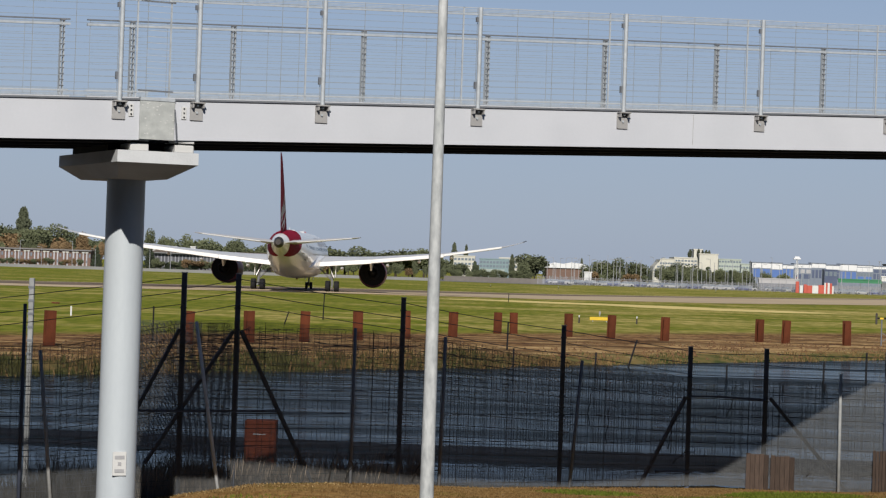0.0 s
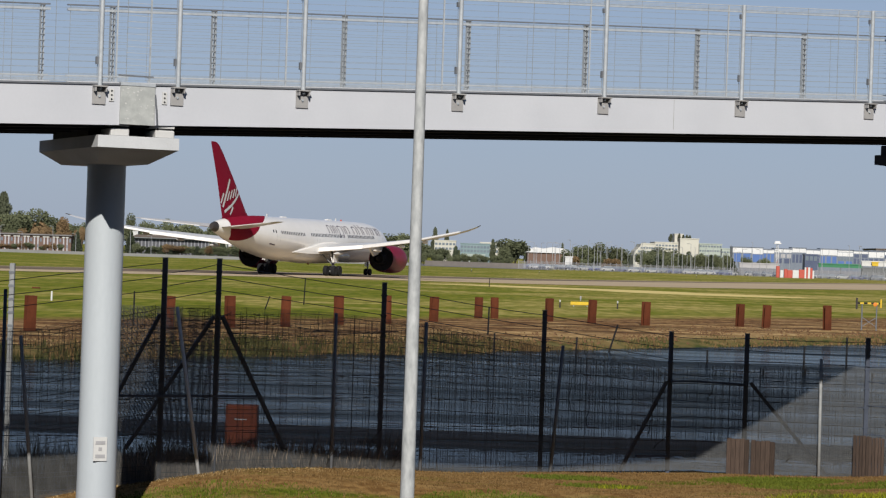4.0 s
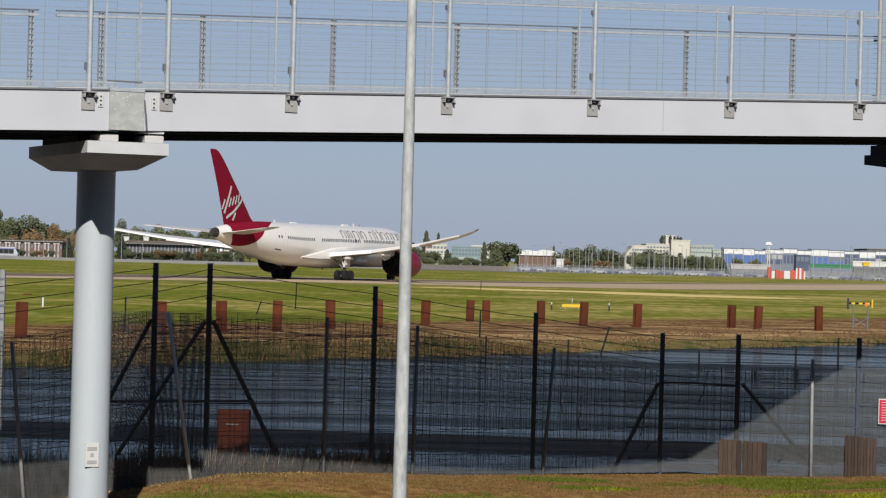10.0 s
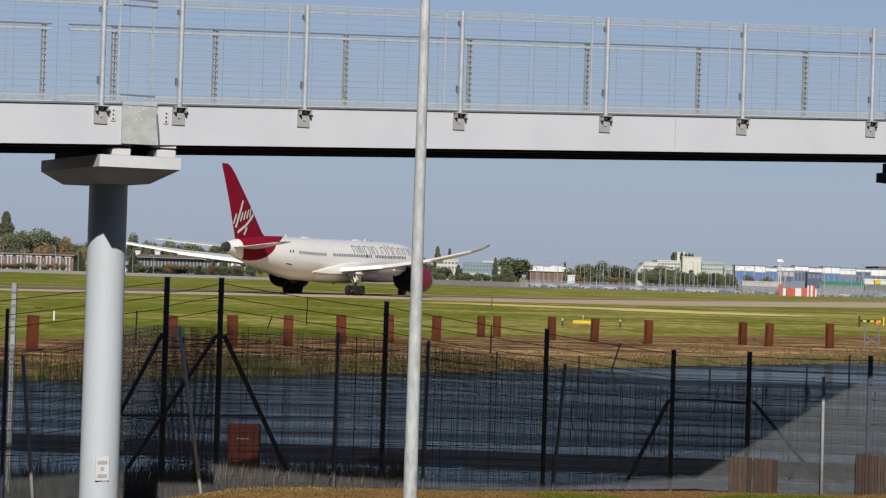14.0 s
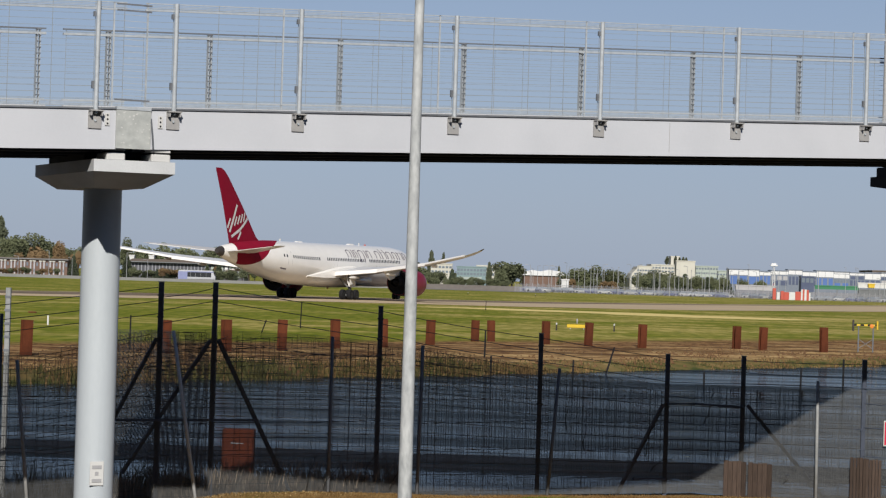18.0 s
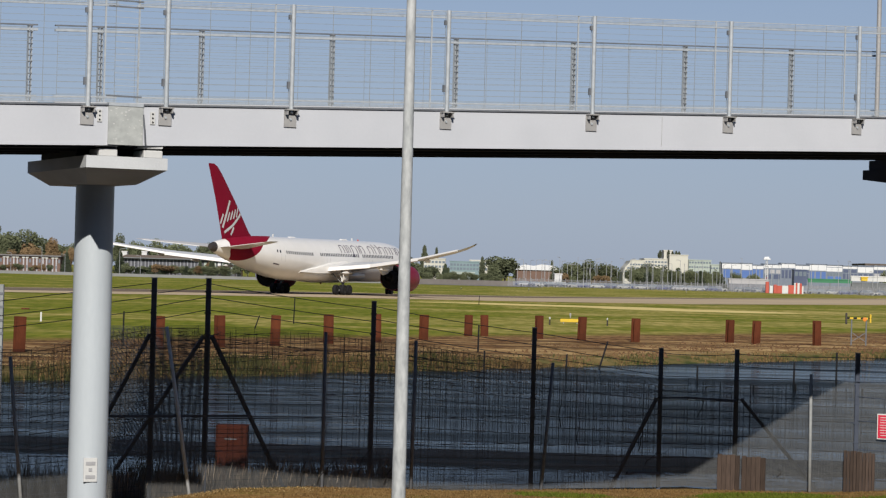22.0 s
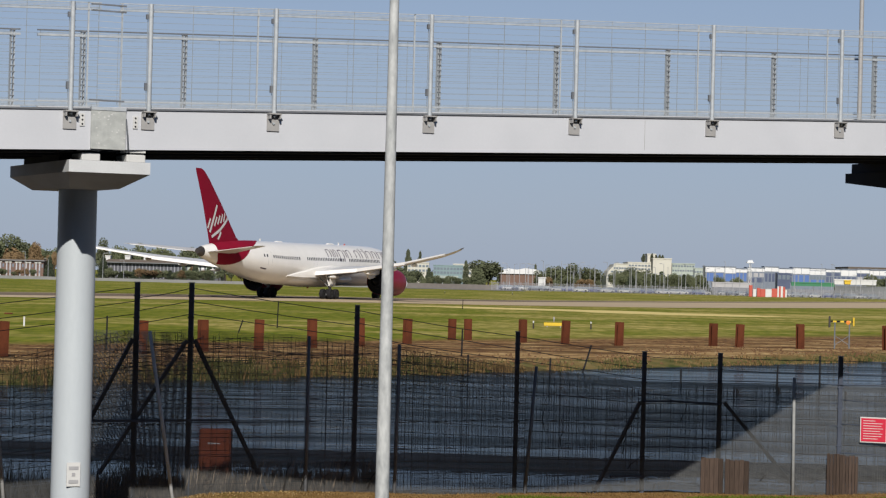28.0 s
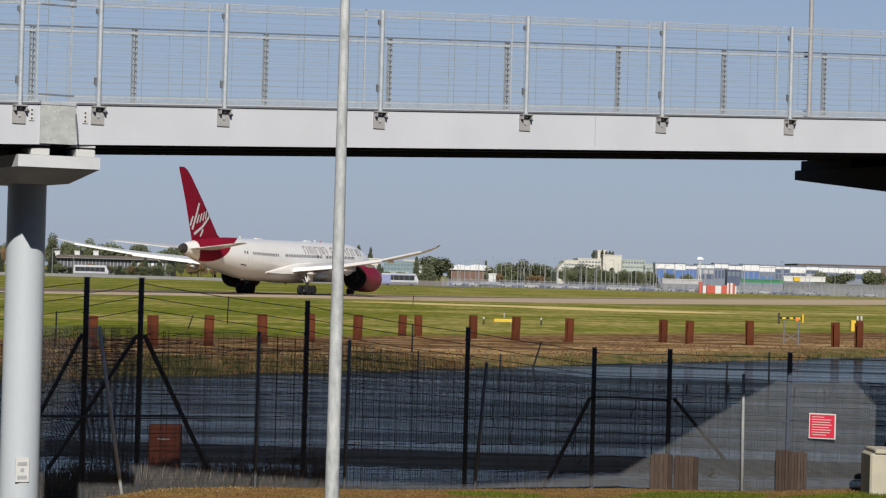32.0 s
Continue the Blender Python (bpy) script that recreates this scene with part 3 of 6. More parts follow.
cover = thing("joint_cover", BRIDGE, "mottled galvanised cover plate over the girder joint", "cover plate")
zj = lift(JOINT)
part("plate", Geo().box(-2.40, -1.955, -0.022, -0.004, SOFFIT + 0.004 + zj, TOP - 0.01 + zj), patch_steel, cover, "spangled galvanised steel sheet")
part("lip", Geo().box(-2.40, -1.955, -0.03, 0.03, TOP - 0.01 + zj, TOP + 0.03 + zj), galvanised, cover)
for u in (-2.51, -1.83):
    strip_ = part("splice_strip", Geo().box(u - 0.03, u + 0.03, -0.014, -0.002, TOP - 0.21 + zj, TOP - 0.06 + zj), white_paint, cover, "pale bolted splice strip")
    for k in range(3):
        part("bolt", Geo().rod((u, -0.02, TOP - 0.085 - 0.05 * k + zj), (u, -0.014, TOP - 0.085 - 0.05 * k + zj), 0.012, 0.012, 6), dark_bearing, strip_)
for k in range(2):
    part("gap_bar", Geo().box(-2.43, -1.98, -0.012, 0.0, RAIL - 0.04 - 0.075 * k + zj, RAIL - 0.02 - 0.075 * k + zj), fence_steel, cover, "dark rail sleeve")
part("gap_bar", Geo().box(-2.43, -1.98, -0.012, 0.0, TOP + 0.10 + zj, TOP + 0.12 + zj), fence_steel, cover)
fleck_rnd = random.Random(21)
flecks = Geo()
for i in range(26):
    u, z, k = fleck_rnd.uniform(-2.38, -1.97), TOP + zj - fleck_rnd.uniform(0.03, 0.44), fleck_rnd.uniform(0.004, 0.012)
    flecks.box(u - k, u + k, -0.0245, -0.022, z - k * 0.7, z + k * 0.7)
part("bare_fleck", flecks, white_paint, cover, "bright bare flecks", kind="stuff")
part("sprung_edge", Geo().bar((-1.955, -0.02, TOP - 0.10 + zj), (-1.945, -0.05, TOP - 0.28 + zj), 0.012, 0.02).bar((-1.945, -0.05, TOP - 0.28 + zj), (-1.925, -0.04, TOP - 0.47 + zj), 0.012, 0.02), fence_steel, cover, "sprung dark edge of the sheet")
gap_mesh = Geo()
for k in range(15):
    gap_mesh.box(JOINT - 0.16, JOINT + 0.16, -0.004, 0.002, TOP + 0.16 + 0.075 * k + zj, TOP + 0.166 + 0.075 * k + zj)
part("gap_mesh", gap_mesh, galvanised, cover)


def pier(col_x, col_y, turn, half, front, long, z_top, dia, label, off=0.0):
    """A round column with a tapered hammerhead and bearings; its long side runs across the bridge."""
    p = thing("bridge_pier", pose(col_x, col_y, 0, 0, 0, turn), label, "pier", "guideway piers")
    r = dia / 2
    part("column", Geo().lathe([(r * 1.02, -1.0), (r * 1.02, 0.0), (r, 0.3), (r * 0.985, z_top - 0.3)], 40), column_paint, p, "smooth pale painted steel column", True)
    g = Geo()
    a, b, c = half, front, long
    lo, hi = off - a, off + a
    g.loft([[(lo * 0.62, -b * 0.55, z_top - 0.31), (hi * 0.62, -b * 0.55, z_top - 0.31), (hi * 0.62, c * 0.75, z_top - 0.31), (lo * 0.62, c * 0.75, z_top - 0.31)],
            [(lo, -b, z_top - 0.145), (hi, -b, z_top - 0.145), (hi, c, z_top - 0.145), (lo, c, z_top - 0.145)],
            [(lo, -b, z_top), (hi, -b, z_top), (hi, c, z_top), (lo, c, z_top)]])
    part("pier_head", g, concrete, p, "tapered hammerhead")
    for y in (-b + 0.01, c - 0.5):
        for x0, x1 in ((-0.43, -0.2), (0.13, 0.37)):
            part("bearing_block", Geo().rbox(x0, x1, y, y + 0.45, z_top, z_top + 0.09, 0.01), white_paint, p, "bearing plinth")
            part("bearing_pad", Geo().box(x0 + 0.04, x1 - 0.02, y + 0.02, y + 0.43, z_top + 0.09, z_top + 0.115), dark_bearing, p)
            part("bearing_plate", Geo().box(x0, x1, y + 0.01, y + 0.44, z_top + 0.115, z_top + 0.155), white_paint, p)
    # added black box: stands in for the shade between head and girder
    part("recess_shade", Geo().box(lo + 0.02, hi - 0.1, -b + 0.5, c - 0.6, z_top, z_top + 0.13), dark_bearing, p, "black box standing in for shade in the bearing recess")
    return p


pier_one = pier(-4.645, 31.53, 24.5, 0.51, 1.62, 1.12, 4.555, 0.494, "round pale column with a tapered concrete hammerhead under the joint", off=-0.08)
tag = Geo().box(-0.125, 0.05, -0.262, -0.248, 0.51, 0.81)
plate = part("label_plate", tag, white_paint, pier_one, "white label plate with printed code")
for z, w in ((0.74, 0.062), (0.66, 0.022), (0.57, 0.062)):
    part("print_bar", Geo().box(-w - 0.0375, w - 0.0375, -0.267, -0.2625, z - 0.022, z + 0.022), ink_grey, plate)


def long_pier(col_x, col_y, turn, half, front, back, z_top, label):
    """A pier whose dark steel crosshead deepens from its tips to the column and carries bearings with open gaps between."""
    p = thing("bridge_pier", pose(col_x, col_y, 0, 0, 0, turn), label, "pier", "guideway piers")
    part("column", Geo().lathe([(0.255, -1.0), (0.255, 0.0), (0.25, 0.3), (0.246, z_top - 0.4)], 40), column_paint, p, "smooth pale painted steel column", True)
    rings = [[(-half, y, z_top - d), (half, y, z_top - d), (half, y, z_top), (-half, y, z_top)] for y, d in ((-front, 0.15), (-0.4, 0.42), (0.4, 0.45), (back, 0.15))]
    part("pier_head", Geo().loft(rings), deck_dark, p, "dark tapered crosshead")
    for y0, y1, w, h in ((back - 1.45, back - 0.1, half - 0.04, 0.15), (back - 1.78, back - 1.64, 0.12, 0.15), (0.2, 0.34, 0.12, 0.17), (-front + 0.1, -front + 0.6, half - 0.1, 0.22)):
        part("bearing_block", Geo().rbox(-w, w, y0, y1, z_top, z_top + h, 0.01), deck_dark, p)
    part("bearing_pad", Geo().box(-half + 0.1, half - 0.1, back - 1.4, back - 0.2, z_top + 0.15, z_top + 0.2), dark_bearing, p)
    part("bolt", Geo().rod((-half + 0.1, back - 0.25, z_top + 0.15), (-half + 0.1, back - 0.25, z_top + 0.22), 0.03, 0.03, 6), dark_bearing, p)
    return p


long_pier(8.34, 36.35, 24.5, 0.55, 2.6, 3.6, 5.05, "dark steel crosshead pier under the rising guideway")


# ---- lamps ----
def street_lamp(x, y, z0, top, r0, r1, label, steel):
    p = thing("street_lamp", pose(x, y, z0), label, "lamp post", "lamp posts")
    part("pole", Geo().lathe([(r0 * 1.08, 0), (r0 * 1.05, 0.2), (r0, 1.0), (r1, top)], 20), steel, p, "tapered galvanised pole", True)
    part("base_flange", Geo().lathe([(r0 * 2.0, 0), (r0 * 2.0, 0.03), (r0 * 1.3, 0.04)], 12), lamp_steel, p)
    part("arm", Geo().rod((0, 0, top - 0.05), (-0.55, -0.1, top + 0.05), 0.03, 0.03, 8), lamp_steel, p)
    head = part("lantern", Geo().loft([[(-0.45, -0.16, top), (-0.45, 0.06, top), (-0.45, 0.06, top + 0.1), (-0.45, -0.16, top + 0.1)], [(-1.0, -0.2, top + 0.0), (-1.0, 0.1, top + 0.0), (-1.0, 0.1, top + 0.07), (-1.0, -0.2, top + 0.07)]]), bracket_grey, p, "flat grey lantern head")
    part("lens", Geo().box(-0.95, -0.55, -0.14, 0.05, top - 0.012, top), air_glass, head)
    return p


street_lamp(-0.665, 30.2, -0.55, 13.0, 0.086, 0.03, "tapered galvanised street lamp pole beside the bridge", lamp_steel)
street_lamp(6.43, 38.7, 5.62, 4.6, 0.036, 0.034, "dull grey street lamp standing on the guideway edge", bracket_grey)


# ---- fences ----
def fine_mesh(p, q, h0, h1, pitch, wire, every, tall=None, wander=0.0):
    """Welded mesh between two posts: close horizontal wires, closest near the ground, and wider uprights."""
    g = Geo()
    p, q = Vector((*p, 0)), Vector((*q, 0))
    d = q - p
    n = int(min(h0, h1) / pitch)
    for i in range(n):
        k = 0.04 + i * pitch
        a, b = p + Vector((0, 0, k * h0 / min(h0, h1))), q + Vector((0, 0, k * h1 / min(h0, h1)))
        thick = wire
        if tall:
            f = i / n
            thick = tall * (1.28 - 0.35 * min(1.0, f / 0.25) if f < 0.25 and p.x > -0.7 else 0.93 if f < 0.62 or p.x > 1.0 else 0.93 - 0.30 * (f - 0.62) / 0.38)
        g.bar(a, b, wire, thick)
    m = int(d.length / every)
    for i in range(1, m + 1):
        c = p + d * ((i + wander * 30 * noise.noise(Vector((p.x * 7 + i * 0.7, 1.5, 0)))) / m)
        g.bar(c + Vector((0, 0.005, 0.02)), c + Vector((0, 0.005, (h0 + (h1 - h0) * i / m) * (0.042 + (n - 1) * pitch) / min(h0, h1))), wire, wire, (0, 1, 0))
    return g


BASE = -0.3
MESH_LINE = [(-12.5, 1.9), (-10.2, 1.9), (-8.1, 1.9), (-6.13, 1.98), (-4.6, 2.34), (-3.85, 2.36), (-2.03, 2.27), (-0.68, 2.13), (1.42, 1.79), (3.46, 1.54), (3.95, 1.55), (4.73, 1.56), (5.91, 1.60), (7.9, 1.64), (9.9, 1.64), (12.0, 1.64)]
fence = thing("security_fence", pose(0, 0, 0), "dark welded mesh security fence with stays and barbed strands", "fence", "fences")
for (a, h), (b, k) in zip(MESH_LINE, MESH_LINE[1:]):
    foot = BASE if a > -3.9 else -0.95
    ps = fine_mesh((a, front_line(a)), (b, front_line(b)), h - foot, k - foot, 0.0145, 0.005, 0.3, 0.0068 if a < -2.1 else 0.0072 if a < 1 else 0.0082)
    ps.v = [(x, y, z + foot) for x, y, z in ps.v]
    panel = part("mesh_panel", ps, mesh_wire, fence, "close welded wire mesh panel")
    grid = fine_mesh((a, front_line(a) + 0.012), (b, front_line(b) + 0.012), h - foot + 0.02, k - foot + 0.02, 0.062 if a < -0.8 else 0.081, 0.005 if a < -0.8 else 0.006, 0.072 if a < -0.8 else 0.04, None, 0.05)
    grid.v = [(x, y, z + foot) for x, y, z in grid.v]
    part("outer_grid", grid, mesh_wire, panel, "coarser square wire grid")
# a return of the same mesh that runs back from the braced corner to the water
ret = fine_mesh((-3.80, 37.1), (-5.75, 40.7), 2.12, 2.05, 0.0145, 0.005, 0.3, 0.0066)
ret.v = [(x, y, z + 0.18) for x, y, z in ret.v]
panel = part("mesh_panel", ret, mesh_wire, fence, "close welded wire mesh panel running back to the water")
grid = fine_mesh((-3.79, 37.1), (-5.74, 40.7), 2.12, 2.05, 0.062, 0.005, 0.21, None, 0.05)
grid.v = [(x, y, z + 0.18) for x, y, z in grid.v]
part("outer_grid", grid, mesh_wire, panel, "coarser square wire grid")
# thin galvanised posts, some leaning
for x, h, lean in ((-8.1, 2.3, -0.15), (-6.62, 2.53, 0.0), (-6.13, 1.87, -0.27), (-3.84, 2.33, -0.45), (-2.03, 2.27, 0.0), (-0.68, 2.15, 0.03), (1.42, 1.80, 0.17), (5.91, 1.71, -0.02), (9.9, 1.7, 0.0)):
    # one galvanised steel in several tones; the navy one has shade in it
    part("post", Geo().rod((x, front_line(x) - 0.06, -0.6 if x > -4 else -1.0), (x + lean, front_line(x + lean) - 0.06, h + 0.02), 0.029, 0.026, 8), post_galv if x == -3.84 else fence_galv if lean < -0.1 or x > 4 else fence_shade_navy if x == -6.62 else fence_steel, fence, "thin galvanised fence post", True)
# thick dark posts
THICK = [(-10.2, 2.7), (-7.9, 2.7), (-4.49, 3.06), (-3.73, 3.07), (-1.32, 2.77), (1.27, 2.38), (3.46, 2.07), (4.73, 2.08), (6.63, 2.10), (8.6, 2.1), (10.6, 2.1)]
for x, h in THICK:
    y = front_line(x) + 0.06
    post = part("post", Geo().rbox(x - 0.038, x + 0.038, y - 0.038, y + 0.038, -0.7 if x > -4 else -1.1, h, 0.008), fence_shade_navy, fence, "square steel post with shade in its navy colour")
    part("post_cap", Geo().box(x - 0.044, x + 0.044, y - 0.044, y + 0.044, h, h + 0.014), fence_galv, fence)
    for i in range(7):
        part("clip", Geo().box(x - 0.05, x + 0.05, y - 0.044, y - 0.039, h - 0.2 - 0.32 * i, h - 0.18 - 0.32 * i), fence_shade_navy, post)
for p, q in (((-4.54, 2.23), (-5.47, 0.25)), ((-3.78, 2.22), (-4.96, 0.25)), ((-3.67, 2.22), (-2.60, -0.1)), ((3.40, 1.23), (2.61, -0.32)), ((4.81, 1.26), (6.09, -0.26)), ((8.5, 1.3), (7.75, -0.2))):
    part("stay", Geo().bar((p[0], front_line(p[0]) + 0.06, p[1]), (q[0], front_line(q[0]) + 0.06, q[1]), 0.052, 0.052), stay_steel if p[0] < 0 else fence_shade_navy, fence, "diagonal dark steel stay")
for a, b, z in ((-5.1, -3.1, 1.03), (3.46, 4.73, 1.24), (2.9, 3.46, -0.02)):
    mid = (a + b) / 2 if not a < 4 < b else 3.95
    part("brace_rail", Geo().bar((a, front_line(a) - 0.03, z), (mid, front_line(mid) - 0.03, z), 0.036, 0.036).bar((mid, front_line(mid) - 0.03, z), (b, front_line(b) - 0.03, z - 0.01), 0.036, 0.036), fence_shade_navy, fence)
pale_post = thing("fence_post", pose(-7.54, 41.0, -0.9), "pale galvanised post with dark clips behind the fence", "post")
part("shaft", Geo().rbox(-0.042, 0.042, -0.042, 0.042, -0.3, 3.77, 0.008), fence_galv, pale_post)
for i in range(6):
    part("clip", Geo().box(-0.05, 0.05, -0.05, -0.04, 3.6 - 0.22 * i, 3.64 - 0.22 * i), fence_steel, pale_post)
# dead creepers caught in the mesh
twig_rnd = random.Random(12)
for x, z in ((1.75, 0.75), (2.05, 0.45), (3.1, 0.35), (3.2, 0.1), (-2.35, -0.05), (-1.5, 0.05), (-1.1, -0.1), (-2.1, -0.05), (-1.75, 0.0), (5.4, 0.0), (4.1, 0.9)):
    c, g = Vector((x, front_line(x) - 0.03, z)), Geo()
    heading = twig_rnd.uniform(0.8, 2.4)
    for i in range(6):
        heading += twig_rnd.uniform(-0.5, 0.5)
        d = Vector((math.cos(heading) * 0.08, 0, math.sin(heading) * 0.1))
        g.rod(c, c + d, 0.009 - 0.001 * i, 0.008 - 0.001 * i, 5)
        if i % 2:
            g.rod(c, c + Vector((twig_rnd.uniform(-0.12, 0.12), 0, 0.08)), 0.005, 0.003, 4)
        c = c + d
    lone("twig", g, bark_dark, "dark dead creeper stem caught in the mesh", "twig", "caught twigs")


def strand(p, q, sag, r=0.009):
    """A wire that hangs in a shallow curve, as one tube."""
    rings = []
    for s in range(9):
        f = s / 8
        c = Vector(p) * (1 - f) + Vector(q) * f - Vector((0, 0, 4 * sag * f * (1 - f)))
        rings.append([c + Vector((0, -r, -r)), c + Vector((0, r, -r)), c + Vector((0, r, r)), c + Vector((0, -r, r))])
    return Geo().loft(rings)


wire_rnd = random.Random(4)
for (a, h), (b, k) in zip(THICK, THICK[1:]):
    climb = 0.15 if b < -3.7 else -0.04 if b < 0 else 0.0
    for dz in (0.07, 0.27, 0.46):
        part("barbed_strand", strand((a, front_line(a), h - dz - max(0.0, climb)), (b, front_line(b), k - dz + min(0.0, climb)), wire_rnd.uniform(-0.01, 0.03), 0.0055), fence_shade_navy, fence, "slack barbed wire strand")
    for z in (0.5, 0.95, 1.35):
        part("tension_wire", strand((a, front_line(a) + 0.02, z + wire_rnd.uniform(-0.05, 0.05)), (b, front_line(b) + 0.02, z + wire_rnd.uniform(-0.05, 0.05)), 0.02, 0.005), fence_shade_navy, fence)

# loose wires tangled along the top of the mesh
for i in range(34):
    x0 = wire_rnd.uniform(-4.9, -0.6)
    x1 = x0 + wire_rnd.uniform(0.7, 2.0)
    z0 = wire_rnd.uniform(1.7, 2.25)
    z1 = z0 + wire_rnd.uniform(-0.12, 0.12)
    if x0 > -2.2:
        z0, z1 = z0 - 0.2, z1 - 0.35
    part("loose_wire", strand((x0, front_line(x0) - 0.015, z0), (x1, front_line(x1) - 0.015, z1), wire_rnd.uniform(-0.05, 0.08), 0.0036), fence_shade_navy, fence, "loose tangled wire")

sign = thing("warning_sign", pose(7.15, front_line(7.15) - 0.05, 0.915, 0, 0, -22), "square red warning notice with white lettering lines on the mesh", "sign")
part("board", Geo().rbox(-0.225, 0.225, -0.006, 0.006, -0.21, 0.21, 0.004), white_paint, sign, "white bordered board")
part("face", Geo().box(-0.205, 0.205, -0.0105, -0.0065, -0.19, 0.19), red_sign, sign, "red printed face")
for i in range(8):
    w = (0.10, 0.16, 0.15, 0.165, 0.14, 0.16, 0.15, 0.12)[i]
    part("print_bar", Geo().box(-0.17, -0.17 + 2 * w, -0.0135, -0.0108, 0.145 - 0.042 * i, 0.155 - 0.042 * i), white_paint, sign)

# ---- at the water ----
for x0, x1, y, z1 in ((4.45, 4.81, 41.91, 0.32), (4.84, 5.22, 41.71, 0.31), (6.44, 6.68, 41.07, 0.50), (6.69, 6.92, 41.0, 0.48)):
    m = 5
    stake = thing("bank_board", pose((x0 + x1) / 2, front_line((x0 + x1) / 2) - 0.026, 0, 0, 0, -25.5 if x0 < 6 else -17), "brown weathered timber boards driven into the bank", "timber", "bank boards")
    for i in range(m):
        a, b = (x1 - x0) * 1.11 * (i / m - 0.5), (x1 - x0) * 1.11 * ((i + 1) / m - 0.5)
        part("plank", Geo().rbox(a + 0.003, b - 0.003, -0.016 - 0.003 * (i % 2), 0.004, -0.9, z1 - 0.006 * ((i * 2) % 3), 0.002), brown_timber, stake)
box_ = thing("steel_cabinet", pose(-3.93, 44.0, -0.28), "rusty red steel cabinet beyond the fence", "cabinet")
part("body", Geo().rbox(-0.28, 0.28, -0.2, 0.2, -0.9, 0.75, 0.015), cabinet_rust, box_)
part("door", Geo().box(-0.24, 0.24, -0.216, -0.202, 0.0, 0.68), cabinet_rust, box_)
part("latch", Geo().box(-0.12, 0.1, -0.225, -0.217, 0.5, 0.52), fence_steel, box_)
boom = thing("floating_boom", pose(0, 0, -0.6), "black floating boom with a trailing hose on the water", "boom")
for i in range(9):
    a = -26 + 4.2 * i
    ya, yb = 52.1 + 0.002 * a * a - 0.05 * a, 52.1 + 0.002 * (a + 4.2) ** 2 - 0.05 * (a + 4.2)
    m = pose(a, ya, 0.05, 0, 0, math.degrees(math.atan2(yb - ya, 4.2)))
    part("float", Geo().lathe([(0.08, -0.02), (0.105, 0.05), (0.11, 1.4), (0.10, 2.8), (0.105, 4.16), (0.08, 4.22)], 14, "x", m), black_float, boom, "", True)
    part("hose", Geo().lathe([(0.05, -0.05), (0.055, 2.0), (0.05, 4.25)], 8, "x", m @ pose(0, -1.9, -0.02)), black_float, boom, "thin black hose", True)
part("tail_line", strand((11.5, 51.8, 0.04), (28, 53.0, 0.04), 0.0, 0.035), black_float, boom, "thin floating rope")

PILES = [(-17.1, 97.1, 1.43), (-12.62, 105.0, 1.45), (-10.5, 110.0, 1.42), (-8.31, 113.5, 1.37), (-6.15, 119.0, 1.38), (-4.0, 123.8, 1.36), (-1.77, 131.0, 1.3), (0.62, 140.0, 1.22), (1.54, 141.0, 1.2),
         (4.55, 138.2, 1.29), (6.9, 138.0, 1.32), (9.83, 137.3, 1.34), (15.43, 141.0, 1.3), (16.81, 140.1, 1.34), (20.2, 139.8, 1.36), (25.36, 141.5, 1.35), (26.6, 141.0, 1.35), (31.0, 142.0, 1.3), (-21.0, 90.0, 1.4)]
pile_rnd = random.Random(5)
pile_mesh = {}
for x, y, h in PILES:
    k = round(h, 1)
    if k not in pile_mesh:
        sec = [(-0.2, -0.15), (0.2, -0.15), (0.2, -0.12), (0.015, -0.12), (0.015, 0.12), (0.2, 0.12), (0.2, 0.15), (-0.2, 0.15), (-0.2, 0.12), (-0.015, 0.12), (-0.015, -0.12), (-0.2, -0.12)]
        g = Geo().loft([[(a, b, -0.8) for a, b in sec], [(a, b, k) for a, b in sec]])
        pile_mesh[k] = g.mesh("steel_post")
        pile_mesh[k].materials.append(rust)
    ob = new("steel_post", pile_mesh[k])
    ob.matrix_world = pose(x, y, -0.3, pile_rnd.uniform(-1.5, 1.5), pile_rnd.uniform(-1.5, 1.5), 24 + pile_rnd.uniform(-12, 12))
    tagged(ob, "rust brown steel pile standing in the far bank", "pile", "bank piles")


# ---- the airliner: nose along +x, origin on the ground between the main wheels ----
SKIN = [(31.4, 4.35, 0.06, 0.06), (31.1, 4.35, 0.55, 0.5), (30.3, 4.42, 1.15, 1.05), (29.0, 4.55, 1.8, 1.65), (27.2, 4.68, 2.32, 2.3), (25.0, 4.76, 2.68, 2.72), (22.0, 4.8, 2.86, 2.93), (18.0, 4.8, 2.885, 2.97),
        (8.0, 4.8, 2.885, 2.97), (0.0, 4.8, 2.885, 2.97), (-6.0, 4.8, 2.885, 2.97), (-9.5, 4.86, 2.86, 2.91), (-13.0, 5.02, 2.72, 2.75), (-16.5, 5.26, 2.45, 2.47), (-20.0, 5.52, 2.03, 2.08),
        (-23.0, 5.75, 1.58, 1.65), (-25.5, 5.92, 1.15, 1.24), (-27.4, 6.02, 0.78, 0.86), (-28.4, 6.06, 0.55, 0.6), (-29.1, 6.08, 0.32, 0.36)]


def skin_at(x):
    for (a, za, ya, ra), (b, zb, yb, rb) in zip(SKIN, SKIN[1:]):
        if a >= x >= b:
            k = (a - x) / (a - b)
            return za + (zb - za) * k, ya + (yb - ya) * k, ra + (rb - ra) * k
    return SKIN[-1][1:]


def on_skin(x, angle, out=0.0):
    """A point of the hull; angle in degrees from the top, positive to the right side."""
    z, ry, rz = skin_at(x)
    a = radians(angle)
    return (x, -(ry + out) * math.sin(a), z + (rz + out) * math.cos(a))


